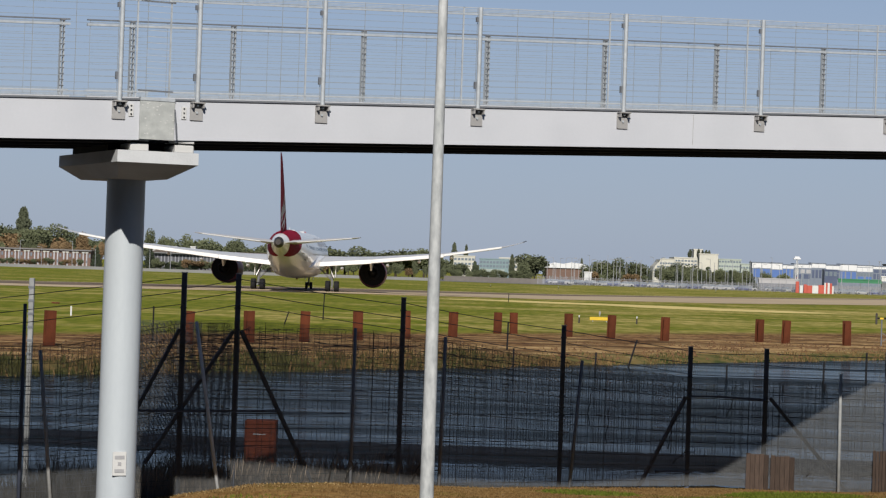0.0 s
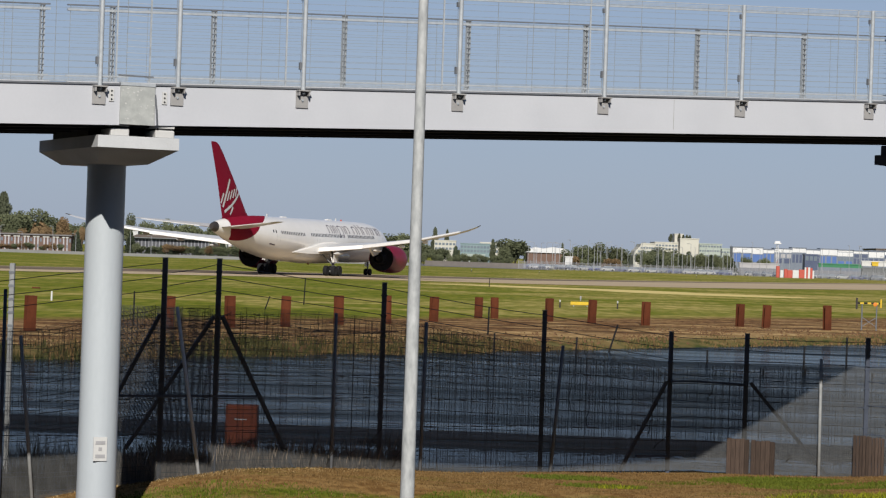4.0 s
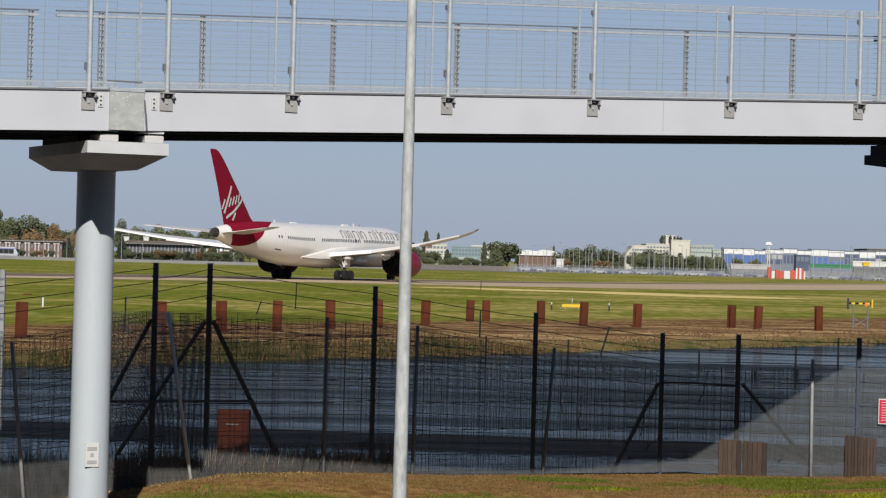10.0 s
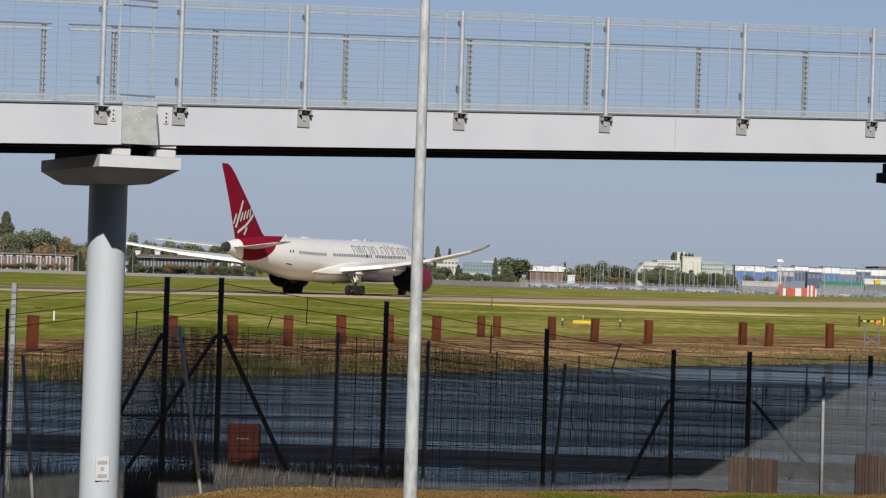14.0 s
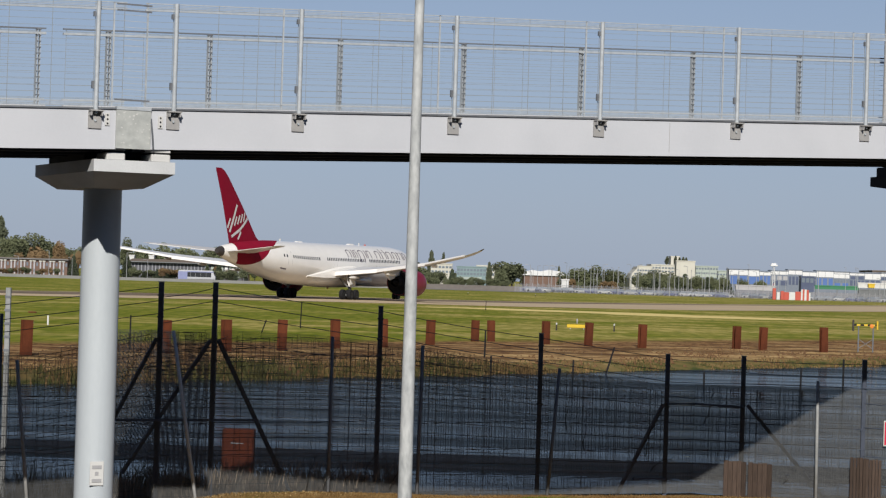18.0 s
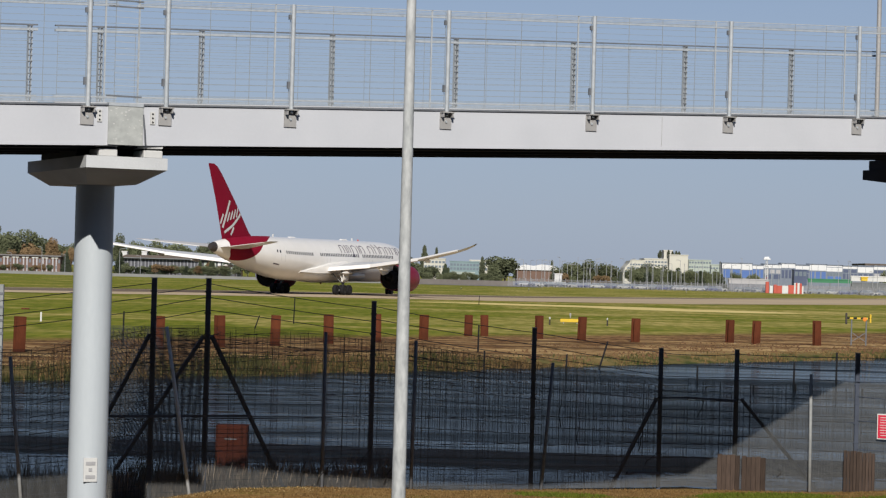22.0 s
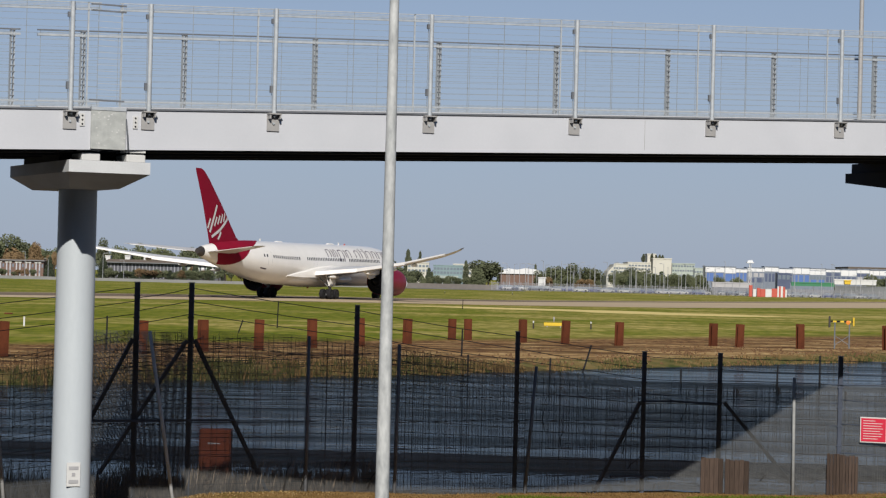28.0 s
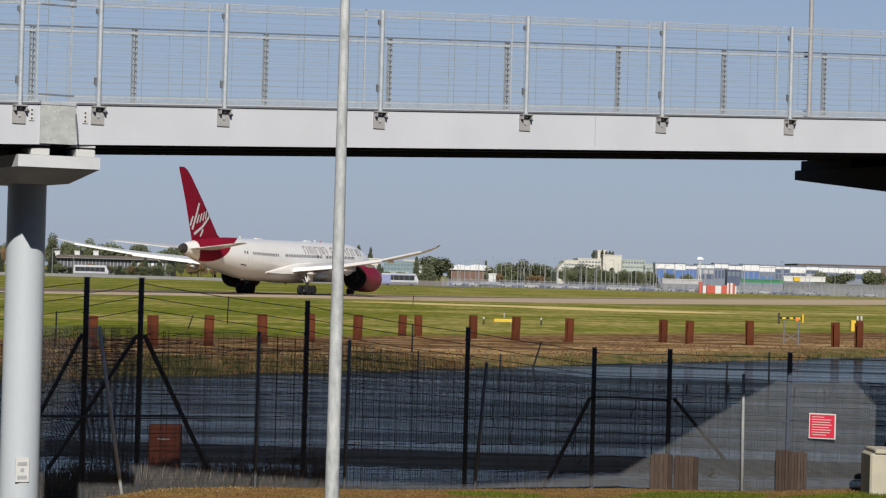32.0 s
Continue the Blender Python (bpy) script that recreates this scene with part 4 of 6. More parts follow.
def hull(x0, x1, seg=36):
    xs = [x0] + [s[0] for s in SKIN if x0 > s[0] > x1] + [x1]
    return Geo().loft([[on_skin(x, 360 * i / seg) for i in range(seg)] for x in xs], True)


def skin_patch(front, back, a0, a1, n=14, m=8, out=0.025):
    """A thin coloured shell on the hull; front and back give the edges by the angle."""
    g = Geo()
    rings = []
    for i in range(n + 1):
        ang = a0 + (a1 - a0) * i / n
        f, b = front(ang), back(ang)
        rings.append([on_skin(f + (b - f) * j / m, ang, out) for j in range(m + 1)])
    for r in rings:
        g.v += r
    for i in range(n):
        for j in range(m):
            k = i * (m + 1) + j
            g.f.append((k, k + 1, k + m + 2, k + m + 1))
    return g


def airfoil(x_le, y, z, chord, thick, tilt=0.0, upright=False):
    pts = []
    for f, t in ((0, 0), (0.02, 0.3), (0.12, 0.75), (0.35, 1), (0.65, 0.7), (0.9, 0.25), (1, 0.02)):
        pts.append((f, t))
    ring = [(x_le - chord * f, t * thick / 2) for f, t in pts] + [(x_le - chord * f, -t * thick * 0.42) for f, t in reversed(pts[1:])]
    if upright:
        return [(x, y + t, z) for x, t in ring]
    return [(x, y, z + t + (x - x_le) * tilt) for x, t in ring]


WING = [(1.5, 13.0, 13.8, 4.0, 1.7), (2.9, 11.6, 12.6, 4.05, 1.5), (6.5, 8.5, 9.6, 4.25, 1.1), (10.3, 5.3, 7.1, 4.5, 0.8), (15.0, 1.5, 5.8, 4.95, 0.6), (20.0, -2.6, 4.5, 5.45, 0.44), (25.0, -6.6, 3.2, 6.15, 0.3), (27.6, -8.7, 2.4, 6.65, 0.2), (29.2, -10.3, 1.4, 7.05, 0.12), (30.15, -11.6, 0.45, 7.38, 0.05)]
TAIL = [(0.6, -20.2, 7.4, 6.05, 0.62), (2.0, -21.4, 6.5, 6.17, 0.55), (6.0, -25.1, 4.5, 6.55, 0.36), (9.4, -28.3, 2.9, 6.84, 0.22), (9.95, -29.1, 2.0, 6.9, 0.1)]


FIN = [(-17.2, 6.7, 8.6, 0.5), (-17.6, 7.55, 8.5, 0.5), (-18.6, 8.1, 7.7, 0.6), (-22.7, 12.2, 5.2, 0.42), (-26.4, 15.6, 3.1, 0.26), (-27.6, 16.5, 2.35, 0.16), (-28.5, 16.85, 1.5, 0.08)]


def fin_half(x, z):
    """Half the fin's thickness at a point of its side, and a little more."""
    for (xa, za, ca, ta), (xb, zb, cb, tb) in zip(FIN, FIN[1:]):
        if za <= z <= zb:
            k = (z - za) / (zb - za)
            f = (xa + (xb - xa) * k - x) / (ca + (cb - ca) * k)
            t = (ta + (tb - ta) * k) / 2
            prof = ((0, 0), (0.02, 0.3), (0.12, 0.75), (0.35, 1), (0.65, 0.7), (0.9, 0.25), (1, 0.02), (2, 0.02))
            for (fa, va), (fb, vb) in zip(prof, prof[1:]):
                if fa <= f <= fb:
                    return t * (va + (vb - va) * (f - fa) / (fb - fa)) + 0.03
    return 0.05


WHEELS = []


def wheel_parts(parent, x, y, r, w):
    tyre = part("wheel", Geo().lathe([(r * 0.62, -w / 2), (r * 0.93, -w / 2), (r, -w * 0.32), (r, w * 0.32), (r * 0.93, w / 2), (r * 0.62, w / 2)], 20, "y"), black_rubber, parent, "black tyre", True)
    tyre.location = (x, y, r)
    part("hub", Geo().lathe([(r * 0.55, -w * 0.42), (r * 0.6, -w * 0.52), (r * 0.25, -w * 0.5), (r * 0.25, w * 0.5), (r * 0.6, w * 0.52), (r * 0.55, w * 0.42)], 12, "y"), air_hub, tyre)
    WHEELS.append((tyre, x, y, r))


def build_airliner():
    plane = thing("airliner", pose(-25, 328, -0.27), "white twin-engined airliner with dark red tail taxiing on the taxiway", "airplane")
    part("fuselage", hull(31.4, -28.1), air_white, plane, "white tubular fuselage", True)
    part("tail_cone", hull(-28.1, -29.1, 20), air_dark, plane, "dark tail exhaust cone", True)
    sweep = ((0, -12.6), (30, -15.4), (60, -18.2), (80, -19.1), (110, -20.7), (140, -22.6), (166, -24.3))
    band_front = lambda a: next(p + (q - p) * (abs(a) - u) / (v - u) for (u, p), (v, q) in zip(sweep, sweep[1:]) if u <= abs(a) <= v)
    band_back = lambda a: -25.6 + 1.0 * max(0.0, (abs(a) - 110) / 56)
    part("tail_band", skin_patch(band_front, band_back, -165, 165, 48, 10), air_red, plane, "dark red band round the tail", True)
    # belly fairing
    part("belly_fairing", Geo().loft([[(x, w * math.cos(2 * math.pi * i / 20), zc + h * math.sin(2 * math.pi * i / 20)) for i in range(20)] for x, w, zc, h in
                                      ((15, 0.5, 2.7, 0.4), (12, 2.6, 2.75, 0.95), (6, 3.1, 2.75, 1.15), (0, 3.1, 2.75, 1.15), (-4, 2.8, 2.8, 1.0), (-8.5, 0.8, 2.6, 0.55))]), air_white, plane, "white belly fairing", True)
    for side in (1, -1):
        part("wing_fillet", Geo().loft([[(x, side * y0, z0), (x, side * y1, z0 + 0.2), (x, side * y1, z1 - 0.3), (x, side * y0, z1)] for x, y0, y1, z0, z1 in ((5.0, 2.2, 3.5, 2.9, 4.9), (0.0, 2.2, 3.4, 2.8, 4.6), (-4.0, 2.2, 3.05, 2.75, 4.0), (-8.0, 2.2, 2.45, 2.9, 3.4))]), air_white, plane, "white wing root fillet", True)
    # fin with its rudder
    part("fin", Geo().loft([*[airfoil(x, 0, z, c, t, 0, True) for x, z, c, t in FIN]]), air_red, plane, "dark red swept fin", True)
    for side in (1, -1):
        flip = lambda rings: [[(x, side * y, z) for x, y, z in r] for r in rings]
        wing = part("wing", Geo().loft(flip([airfoil(x, y, z, c, t, 0.03) for y, x, c, z, t in WING])), wing_paint, plane, "white swept wing with raked tip", True)
        for y0, y1, name, drop in ((2.9, 10.0, "flap", (0.42, 0.38)), (10.03, 19.6, "flap", (0.34, 0.28)), (19.63, 27.0, "aileron", (0.14, 0.09))):
            rings = []
            for y in (y0, y1):
                for (ya, xa, ca, za, ta), (yb, xb, cb, zb, tb) in zip(WING, WING[1:]):
                    if ya <= y <= yb:
                        k = (y - ya) / (yb - ya)
                        x, c, z = xa + (xb - xa) * k, ca + (cb - ca) * k, za + (zb - za) * k
                te, base = x - c, z - 0.03 * c
                fall = drop[0] if y == y0 else drop[1]
                rings.append([(te + 0.16 * c, side * y, base - 0.16), (te + 0.16 * c, side * y, base + 0.12), (te - 0.05, side * y, base + 0.12), (te - 0.32, side * y, base - fall), (te - 0.2, side * y, base - fall - 0.05)])
            part(name, Geo().loft(rings), air_white, wing, "white trailing edge surface")
        for y, x, z, l in ((6.2, -1.2, 3.35, 3.4), (12.2, -1.9, 3.95, 3.2), (16.4, -3.9, 4.6, 2.7), (20.6, -6.2, 5.25, 2.2)):
            part("flap_fairing", Geo().lathe([(0.03, -l / 2), (0.18, -l / 4), (0.24, 0.1), (0.18, l / 3), (0.02, l / 2)], 10, "x", pose(x, side * y, z - 0.26)), air_white, wing, "canoe shaped fairing", True)
        part("tip_edge", Geo().loft(flip([airfoil(x + 0.04, y, z, c * 1.03, t * 1.3 + 0.03, 0.03) for y, x, c, z, t in (tuple((p + q) / 2 for p, q in zip(WING[-2], WING[-1])), WING[-1])])), air_dark, wing, "dark wing tip")
        tail = part("tailplane", Geo().loft(flip([airfoil(x, y, z, c, t, 0.005) for y, x, c, z, t in TAIL])), tail_paint, plane, "pale grey swept tailplane", True)
        part("elevator", Geo().loft([[(-26.2, side * 2.2, 6.02), (-26.2, side * 2.2, 6.31), (-28.0, side * 2.2, 6.15), (-28.0, side * 2.2, 6.09)],
                                     [(-30.0, side * 9.0, 6.70), (-30.0, side * 9.0, 6.88), (-31.0, side * 9.0, 6.80), (-31.0, side * 9.0, 6.75)]]), air_white, tail, "white elevator")
        # engine: hollow nacelle, core and plug
        m = pose(8.4, side * 9.85, 2.55, 0, 1.5, side * -1.5)
        eng = part("engine", Geo().lathe([(1.60, 3.0), (1.72, 3.1), (1.86, 2.7), (1.93, 1.2), (1.92, -0.8), (1.86, -2.2), (1.80, -3.0), (1.76, -3.0), (1.72, -2.2), (1.66, 0.0), (1.55, 2.8)], 32, "x", m), air_engine, plane, "glossy dark red nacelle", True)
        part("fan_face", Geo().lathe([(1.6, 1.9), (1.6, 1.8), (0.35, 1.9), (0.02, 2.5)], 24, "x", m), air_dark, eng)
        part("duct", Geo().lathe([(1.74, -2.9), (1.70, -1.8), (1.1, -1.7), (1.0, -2.4), (0.92, -3.6)], 28, "x", m), black_rubber, eng, "black fan duct")
        part("exhaust", Geo().lathe([(0.93, -3.3), (0.72, -4.3), (0.64, -4.3), (0.6, -3.6), (0.36, -4.2), (0.03, -5.0)], 24, "x", m), black_rubber, eng, "black exhaust nozzle", True)
        part("lip", Geo().lathe([(1.56, 2.9), (1.64, 3.12), (1.75, 3.08), (1.84, 2.75), (1.80, 2.75)], 32, "x", m), air_grey, eng, "bare metal inlet lip", True)
        part("pylon", Geo().loft([[(7.9, side * 9.65, 4.4), (7.9, side * 10.05, 4.4), (0.8, side * 10.0, 4.1), (0.8, side * 9.7, 4.1)], [(9.7, side * 9.75, 4.2), (9.7, side * 9.95, 4.2), (2.6, side * 9.95, 2.9), (2.6, side * 9.75, 2.9)]]), air_white, plane, "white engine pylon")
        gear = part("main_gear", Geo().rod((0.2, side * 4.9, 0.75), (0.35, side * 4.75, 3.4), 0.17, 0.21, 10).rod((0.3, side * 4.8, 1.5), (0.2, side * 3.2, 3.0), 0.09, 0.09, 8).bar((-0.85, side * 4.9, 0.66), (0.85, side * 4.9, 0.66), 0.24, 0.24), gear_grey, plane, "dark grey main gear leg and bogie")
        part("strut_door", Geo().bar((0.35, side * 4.45, 3.35), (-0.15, side * 5.15, 1.75), 0.07, 0.9, (1, 0, 0)), air_white, gear, "white slanted strut door")
        part("gear_door", Geo().box(-0.7, 1.0, side * 5.32 - 0.03, side * 5.32 + 0.03, 1.9, 3.4), air_white, gear, "white gear door")
        for x in (-0.82, 0.82):
            for dy in (-0.58, 0.58):
                wheel_parts(gear, x, side * 4.9 + dy, 0.71, 0.54)
        row = Geo()
        runs = ((-15.0, -14.3, 2), (-12.6, -5.2, 14), (-2.7, 9.2, 23), (10.7, 20.7, 20))
        for x0, x1, n in runs:
            for i in range(n):
                x = x0 + (x1 - x0) * i / max(1, n - 1)
                p = [on_skin(x + dx, -side * an, 0.012) for dx, an in ((-0.14, 71), (0.14, 71), (0.14, 79.5), (-0.14, 79.5))]
                row.add(p, [(0, 1, 2, 3)])
        part("cabin_windows", row, air_glass, plane, "row of small dark cabin windows", kind="stuff")
        for x in (-13.6, -0.4, 13.2, 25.2):
            doorg = Geo()
            for dx in (-0.5, 0.47):
                doorg.add([on_skin(x + dx, -side * a, 0.012) for a in (60, 75, 90, 103)] + [on_skin(x + dx + 0.04, -side * a, 0.012) for a in (103, 90, 75, 60)], [(0, 1, 6, 7), (1, 2, 5, 6), (2, 3, 4, 5)])
            part("door_outline", doorg, air_grey, plane)
        regb = Geo().add([on_skin(-15.8 + dx, -side * a, 0.012) for dx, a in ((0, 113), (1.5, 113), (1.5, 117), (0, 117))], [(0, 1, 2, 3)])
        part("print_bar", regb, air_mark, plane)
        # livery: a plain row of thin bars
        def stroke(g, x0, a0, x1, a1, w=0.24):
            n = 4
            for k in range(n):
                f, h = k / n, (k + 1) / n
                xa, xb, aa, ab = x0 + (x1 - x0) * f, x0 + (x1 - x0) * h, a0 + (a1 - a0) * f, a0 + (a1 - a0) * h
                g.add([on_skin(xa, -side * aa, 0.02), on_skin(xa + w, -side * aa, 0.02), on_skin(xb + w, -side * ab, 0.02), on_skin(xb, -side * ab, 0.02)], [(0, 1, 2, 3)])

        def arch(g, x0, x1, low, high):
            """A thin round-topped loop of one line on the hull."""
            n = 10
            for k in range(n):
                p, q = math.pi * k / n, math.pi * (k + 1) / n
                xm, hw = (x0 + x1) / 2, (x1 - x0) / 2
                xa, xb, aa, ab = xm - hw * math.cos(p), xm - hw * math.cos(q), high + 7 * (1 - math.sin(p)), high + 7 * (1 - math.sin(q))
                g.add([on_skin(xa, -side * aa, 0.02), on_skin(xb, -side * ab, 0.02), on_skin(xb, -side * (ab + 3.2), 0.02), on_skin(xa, -side * (aa + 3.2), 0.02)], [(0, 1, 2, 3)])
            for x in (x0, x1 - 0.22):
                stroke(g, x, low, x, high + 7, 0.22)

        x = 3.9
        for i, wide in enumerate((1.3, 0, 0.9, 1.6, 0, 1.3, -1, 1.5, 0.7, 0, 1.5, 1.3, 0.7, 0, 1.1)):
            if wide < 0:
                x += 0.9
                continue
            mark = Geo()
            if wide > 0.8:
                arch(mark, x, x + wide, 80 if i == 3 else 68, 42)
            else:
                stroke(mark, x, 68, x, 34 if i in (8, 9) else 42, 0.24)
                if wide:
                    stroke(mark, x, 47, x + wide, 45, 0.5)
            part("livery_line", mark, air_mark, plane, "thin dark rounded line")
            x += wide + 0.55
        logo = Geo()
        for pts, w in ((((-26.0, 8.6), (-24.5, 12.2)), 0.40), (((-26.55, 9.1), (-26.0, 10.4)), 0.32), (((-24.95, 9.45), (-24.45, 10.65)), 0.30), (((-24.2, 9.65), (-23.7, 10.85)), 0.30), (((-23.45, 9.85), (-22.95, 11.05)), 0.30), (((-22.7, 10.05), (-22.2, 11.25)), 0.30), (((-25.5, 8.0), (-23.6, 8.95), (-21.4, 10.55)), 0.38), (((-23.9, 7.7), (-23.3, 8.7)), 0.36)):
            for p, q in zip(pts, pts[1:]):
                d = Vector((q[0] - p[0], 0, q[1] - p[1])).normalized() * w / 2
                for k in range(5):
                    f, h = k / 5, (k + 1) / 5
                    a, b = (p[0] + (q[0] - p[0]) * f, p[1] + (q[1] - p[1]) * f), (p[0] + (q[0] - p[0]) * h, p[1] + (q[1] - p[1]) * h)
                    quad = [(a[0] + d.z, a[1] - d.x), (b[0] + d.z, b[1] - d.x), (b[0] - d.z, b[1] + d.x), (a[0] - d.z, a[1] + d.x)]
                    logo.add([(x, side * fin_half(x, z), z) for x, z in quad], [(0, 1, 2, 3)])
        part("fin_mark", logo, white_paint, plane, "white slanted strokes on the fin")
    nose = part("nose_gear", Geo().rod((25.8, 0, 0.5), (25.5, 0, 2.6), 0.11, 0.15, 10).rod((25.7, -0.4, 0.52), (25.7, 0.4, 0.52), 0.07, 0.07, 8), gear_grey, plane, "dark grey nose gear leg")
    for dy in (-0.32, 0.32):
        wheel_parts(nose, 25.8, dy, 0.5, 0.34)
    for dy in (-0.55, 0.55):
        part("gear_door", Geo().box(25.9, 27.6, dy - 0.02, dy + 0.02, 1.3, 2.3), air_white, nose)
    for x, z in ((-6.3, 7.72), (9.8, 7.76)):
        part("antenna", Geo().loft([[(x - 0.9, -0.3, z), (x + 0.9, -0.3, z), (x + 0.9, 0.3, z), (x - 0.9, 0.3, z)], [(x - 0.6, -0.2, z + 0.16), (x + 0.5, -0.2, z + 0.16), (x + 0.5, 0.2, z + 0.16), (x - 0.6, 0.2, z + 0.16)]]), air_white, plane, "white antenna fairing")
    part("beacon", Geo().lathe([(0.14, 7.74), (0.12, 7.9), (0.04, 7.98)], 10, "z", pose(14.6, 0, 0)), barrier_red, plane, "small red beacon lamp")
    part("beacon", Geo().lathe([(0.04, 1.42), (0.14, 1.5), (0.16, 1.7)], 10, "z", pose(3.0, 0, 0)), barrier_red, plane, "small red beacon lamp")
    for x in (-11.8, 12.6):
        part("blade_antenna", Geo().box(x - 0.15, x + 0.2, -0.02, 0.02, 7.5 if x < 0 else 7.74, 8.1), air_white, plane)
    return plane


airliner = build_airliner()


# ---- far side of the airfield ----
# brick is desaturated: the haze of distance is put into its colour
far_brick = mat("far_brick", (0.24, 0.155, 0.125), (0.19, 0.125, 0.10), 0.3, 0.9)
far_grey = mat("far_grey", (0.25, 0.26, 0.27), (0.19, 0.20, 0.21), 0.2, 0.8)
far_haze = mat("far_screen", (0.30, 0.31, 0.35), (0.23, 0.24, 0.28), 0.4, 0.8, 0, 0, 2.0, (1, 1, 0.2))
far_screen = mat("fence_screen", (0.42, 0.42, 0.46), (0.34, 0.34, 0.38), 0.4, 0.8)
far_kerb = mat("far_kerb", (0.31, 0.31, 0.305), (0.25, 0.25, 0.245), 0.3, 0.9)
far_slate = mat("far_slate", (0.24, 0.28, 0.35), (0.17, 0.20, 0.26), 0.25, 0.6, 0, 0, 1.0)
far_berm = mat("far_roadside", (0.17, 0.15, 0.14), (0.24, 0.22, 0.20), 0.12, 0.9, 0, 0, 1.0)
pole_grey = mat("pole_grey", (0.42, 0.43, 0.45), None, 2, 0.6)
far_cream = mat("far_cream", (0.72, 0.70, 0.615), (0.63, 0.61, 0.54), 0.15, 0.8)
far_white = mat("far_white", (0.88, 0.88, 0.89), (0.76, 0.77, 0.79), 0.15, 0.6)
far_teal = mat("far_teal", (0.27, 0.37, 0.39), (0.21, 0.30, 0.33), 0.2, 0.4)
far_pale = mat("far_pale", (0.50, 0.56, 0.50), (0.42, 0.48, 0.43), 0.2, 0.7)
far_blue = mat("far_blue", (0.10, 0.20, 0.52), (0.08, 0.16, 0.42), 0.3, 0.5)
far_dark = mat("far_dark", (0.07, 0.075, 0.09), (0.11, 0.11, 0.13), 0.3, 0.5)
far_roof = mat("far_roof", (0.20, 0.16, 0.13), (0.16, 0.13, 0.11), 0.3, 0.8)
far_navy = mat("far_navy", (0.07, 0.09, 0.17), (0.10, 0.13, 0.22), 0.3, 0.5)
far_panel = mat("far_panel", (0.56, 0.55, 0.57), (0.47, 0.46, 0.48), 0.3, 0.8)
far_green = mat("far_green", (0.05, 0.26, 0.12), (0.04, 0.2, 0.1), 0.3, 0.6)
far_glass = mat("far_glass", (0.16, 0.20, 0.25), (0.22, 0.26, 0.30), 0.5, 0.3)
bark = mat("bark", (0.09, 0.07, 0.05), (0.06, 0.045, 0.035), 2, 0.9)


def leaf_mat(name, a, b):
    m = mat(name, a, b, 0.5, 0.8, 0, 0, 3, random_tint=0.18)
    return m


# leaf colours are lifted and greyed to hold the haze of distance
leaf = {"broad": leaf_mat("leaves_green", (0.13, 0.15, 0.08), (0.19, 0.205, 0.115)), "autumn": leaf_mat("leaves_autumn", (0.30, 0.195, 0.10), (0.23, 0.165, 0.09)),
        "conifer": leaf_mat("leaves_conifer", (0.065, 0.085, 0.05), (0.09, 0.105, 0.065)), "poplar": leaf_mat("leaves_poplar", (0.09, 0.105, 0.065), (0.12, 0.13, 0.08))}
crown_store = {}


def crown_mesh(kind, variant):
    """A unit crown of many small leaf clumps, 1 high and 1 wide."""
    if (kind, variant) in crown_store:
        return crown_store[kind, variant]
    r = random.Random({"broad": 11, "autumn": 23, "conifer": 37, "poplar": 51}[kind] + variant)
    g = Geo()
    lumps = []
    for i in range(9 if kind in ("broad", "autumn") else 5):
        if kind in ("broad", "autumn"):
            a = r.uniform(0, 6.28)
            lumps.append((Vector((math.cos(a) * r.uniform(0.05, 0.3), math.sin(a) * r.uniform(0.05, 0.3), r.uniform(0.3, 0.76))), r.uniform(0.16, 0.27)))
        elif kind == "conifer":
            lumps.append((Vector((0, 0, 0.12 + 0.17 * i)), 0.42 - 0.075 * i))
        else:
            lumps.append((Vector((r.uniform(-0.08, 0.08), r.uniform(-0.08, 0.08), 0.15 + 0.17 * i)), (0.34, 0.42, 0.42, 0.34, 0.2)[i]))
    for n in range(3800):
        c, s = lumps[n % len(lumps)]
        d = Vector((r.gauss(0, 1), r.gauss(0, 1), r.gauss(0, 1) * 0.8)).normalized() * s * r.uniform(0.55, 1.12)
        if kind in ("conifer", "poplar"):
            d.z *= 0.35 / max(s, 0.2) * 0.4
        p = c + d
        p.z = max(0.02, min(0.99, p.z))
        k = r.uniform(0.018, 0.04)
        u = Vector((r.gauss(0, 1), r.gauss(0, 1), r.gauss(0, 1))).normalized()
        v = u.orthogonal().normalized()
        w = u.cross(v)
        g.add([p + v * k, p + w * k * 0.8, p - v * k + u * k * 0.4, p - w * k], [(0, 1, 2, 3)])
    me = bpy.data.meshes.new("crown")
    me.from_pydata(g.v, [], g.f)
    me.materials.append(leaf[kind])
    crown_store[kind, variant] = me
    return me


tree_count = 0


def far_tree(x, y, h, w, z, kind):
    global tree_count
    tree_count += 1
    word = {"broad": "green broadleaf tree in full leaf", "autumn": "rust brown early autumn tree", "conifer": "dark green clipped conifer", "poplar": "tall narrow dark green tree"}[kind]
    t = thing("tree", pose(x, y, z, 0, 0, (tree_count * 67) % 360), word + (" on a rooftop" if z > 0 else " beyond the airfield"), "tree", "far trees")
    c = part("crown", crown_mesh(kind, tree_count % 3), None, t)
    low = 0.02 if kind == "conifer" else 0.12
    c.scale = (w * 1.3, w * 1.3, h * (1.04 - low))
    c.location = (0, 0, h * low)
    g = Geo().rod((0, 0, -0.2), (0, 0, h * 0.7), w * 0.03 + 0.12, 0.06, 6)
    for i in range(4):
        a = i * 1.6
        g.rod((0, 0, h * (0.25 + 0.08 * i)), (w * 0.28 * math.cos(a), w * 0.28 * math.sin(a), h * (0.45 + 0.08 * i)), 0.1, 0.04, 5)
    part("trunk", g, bark, t)


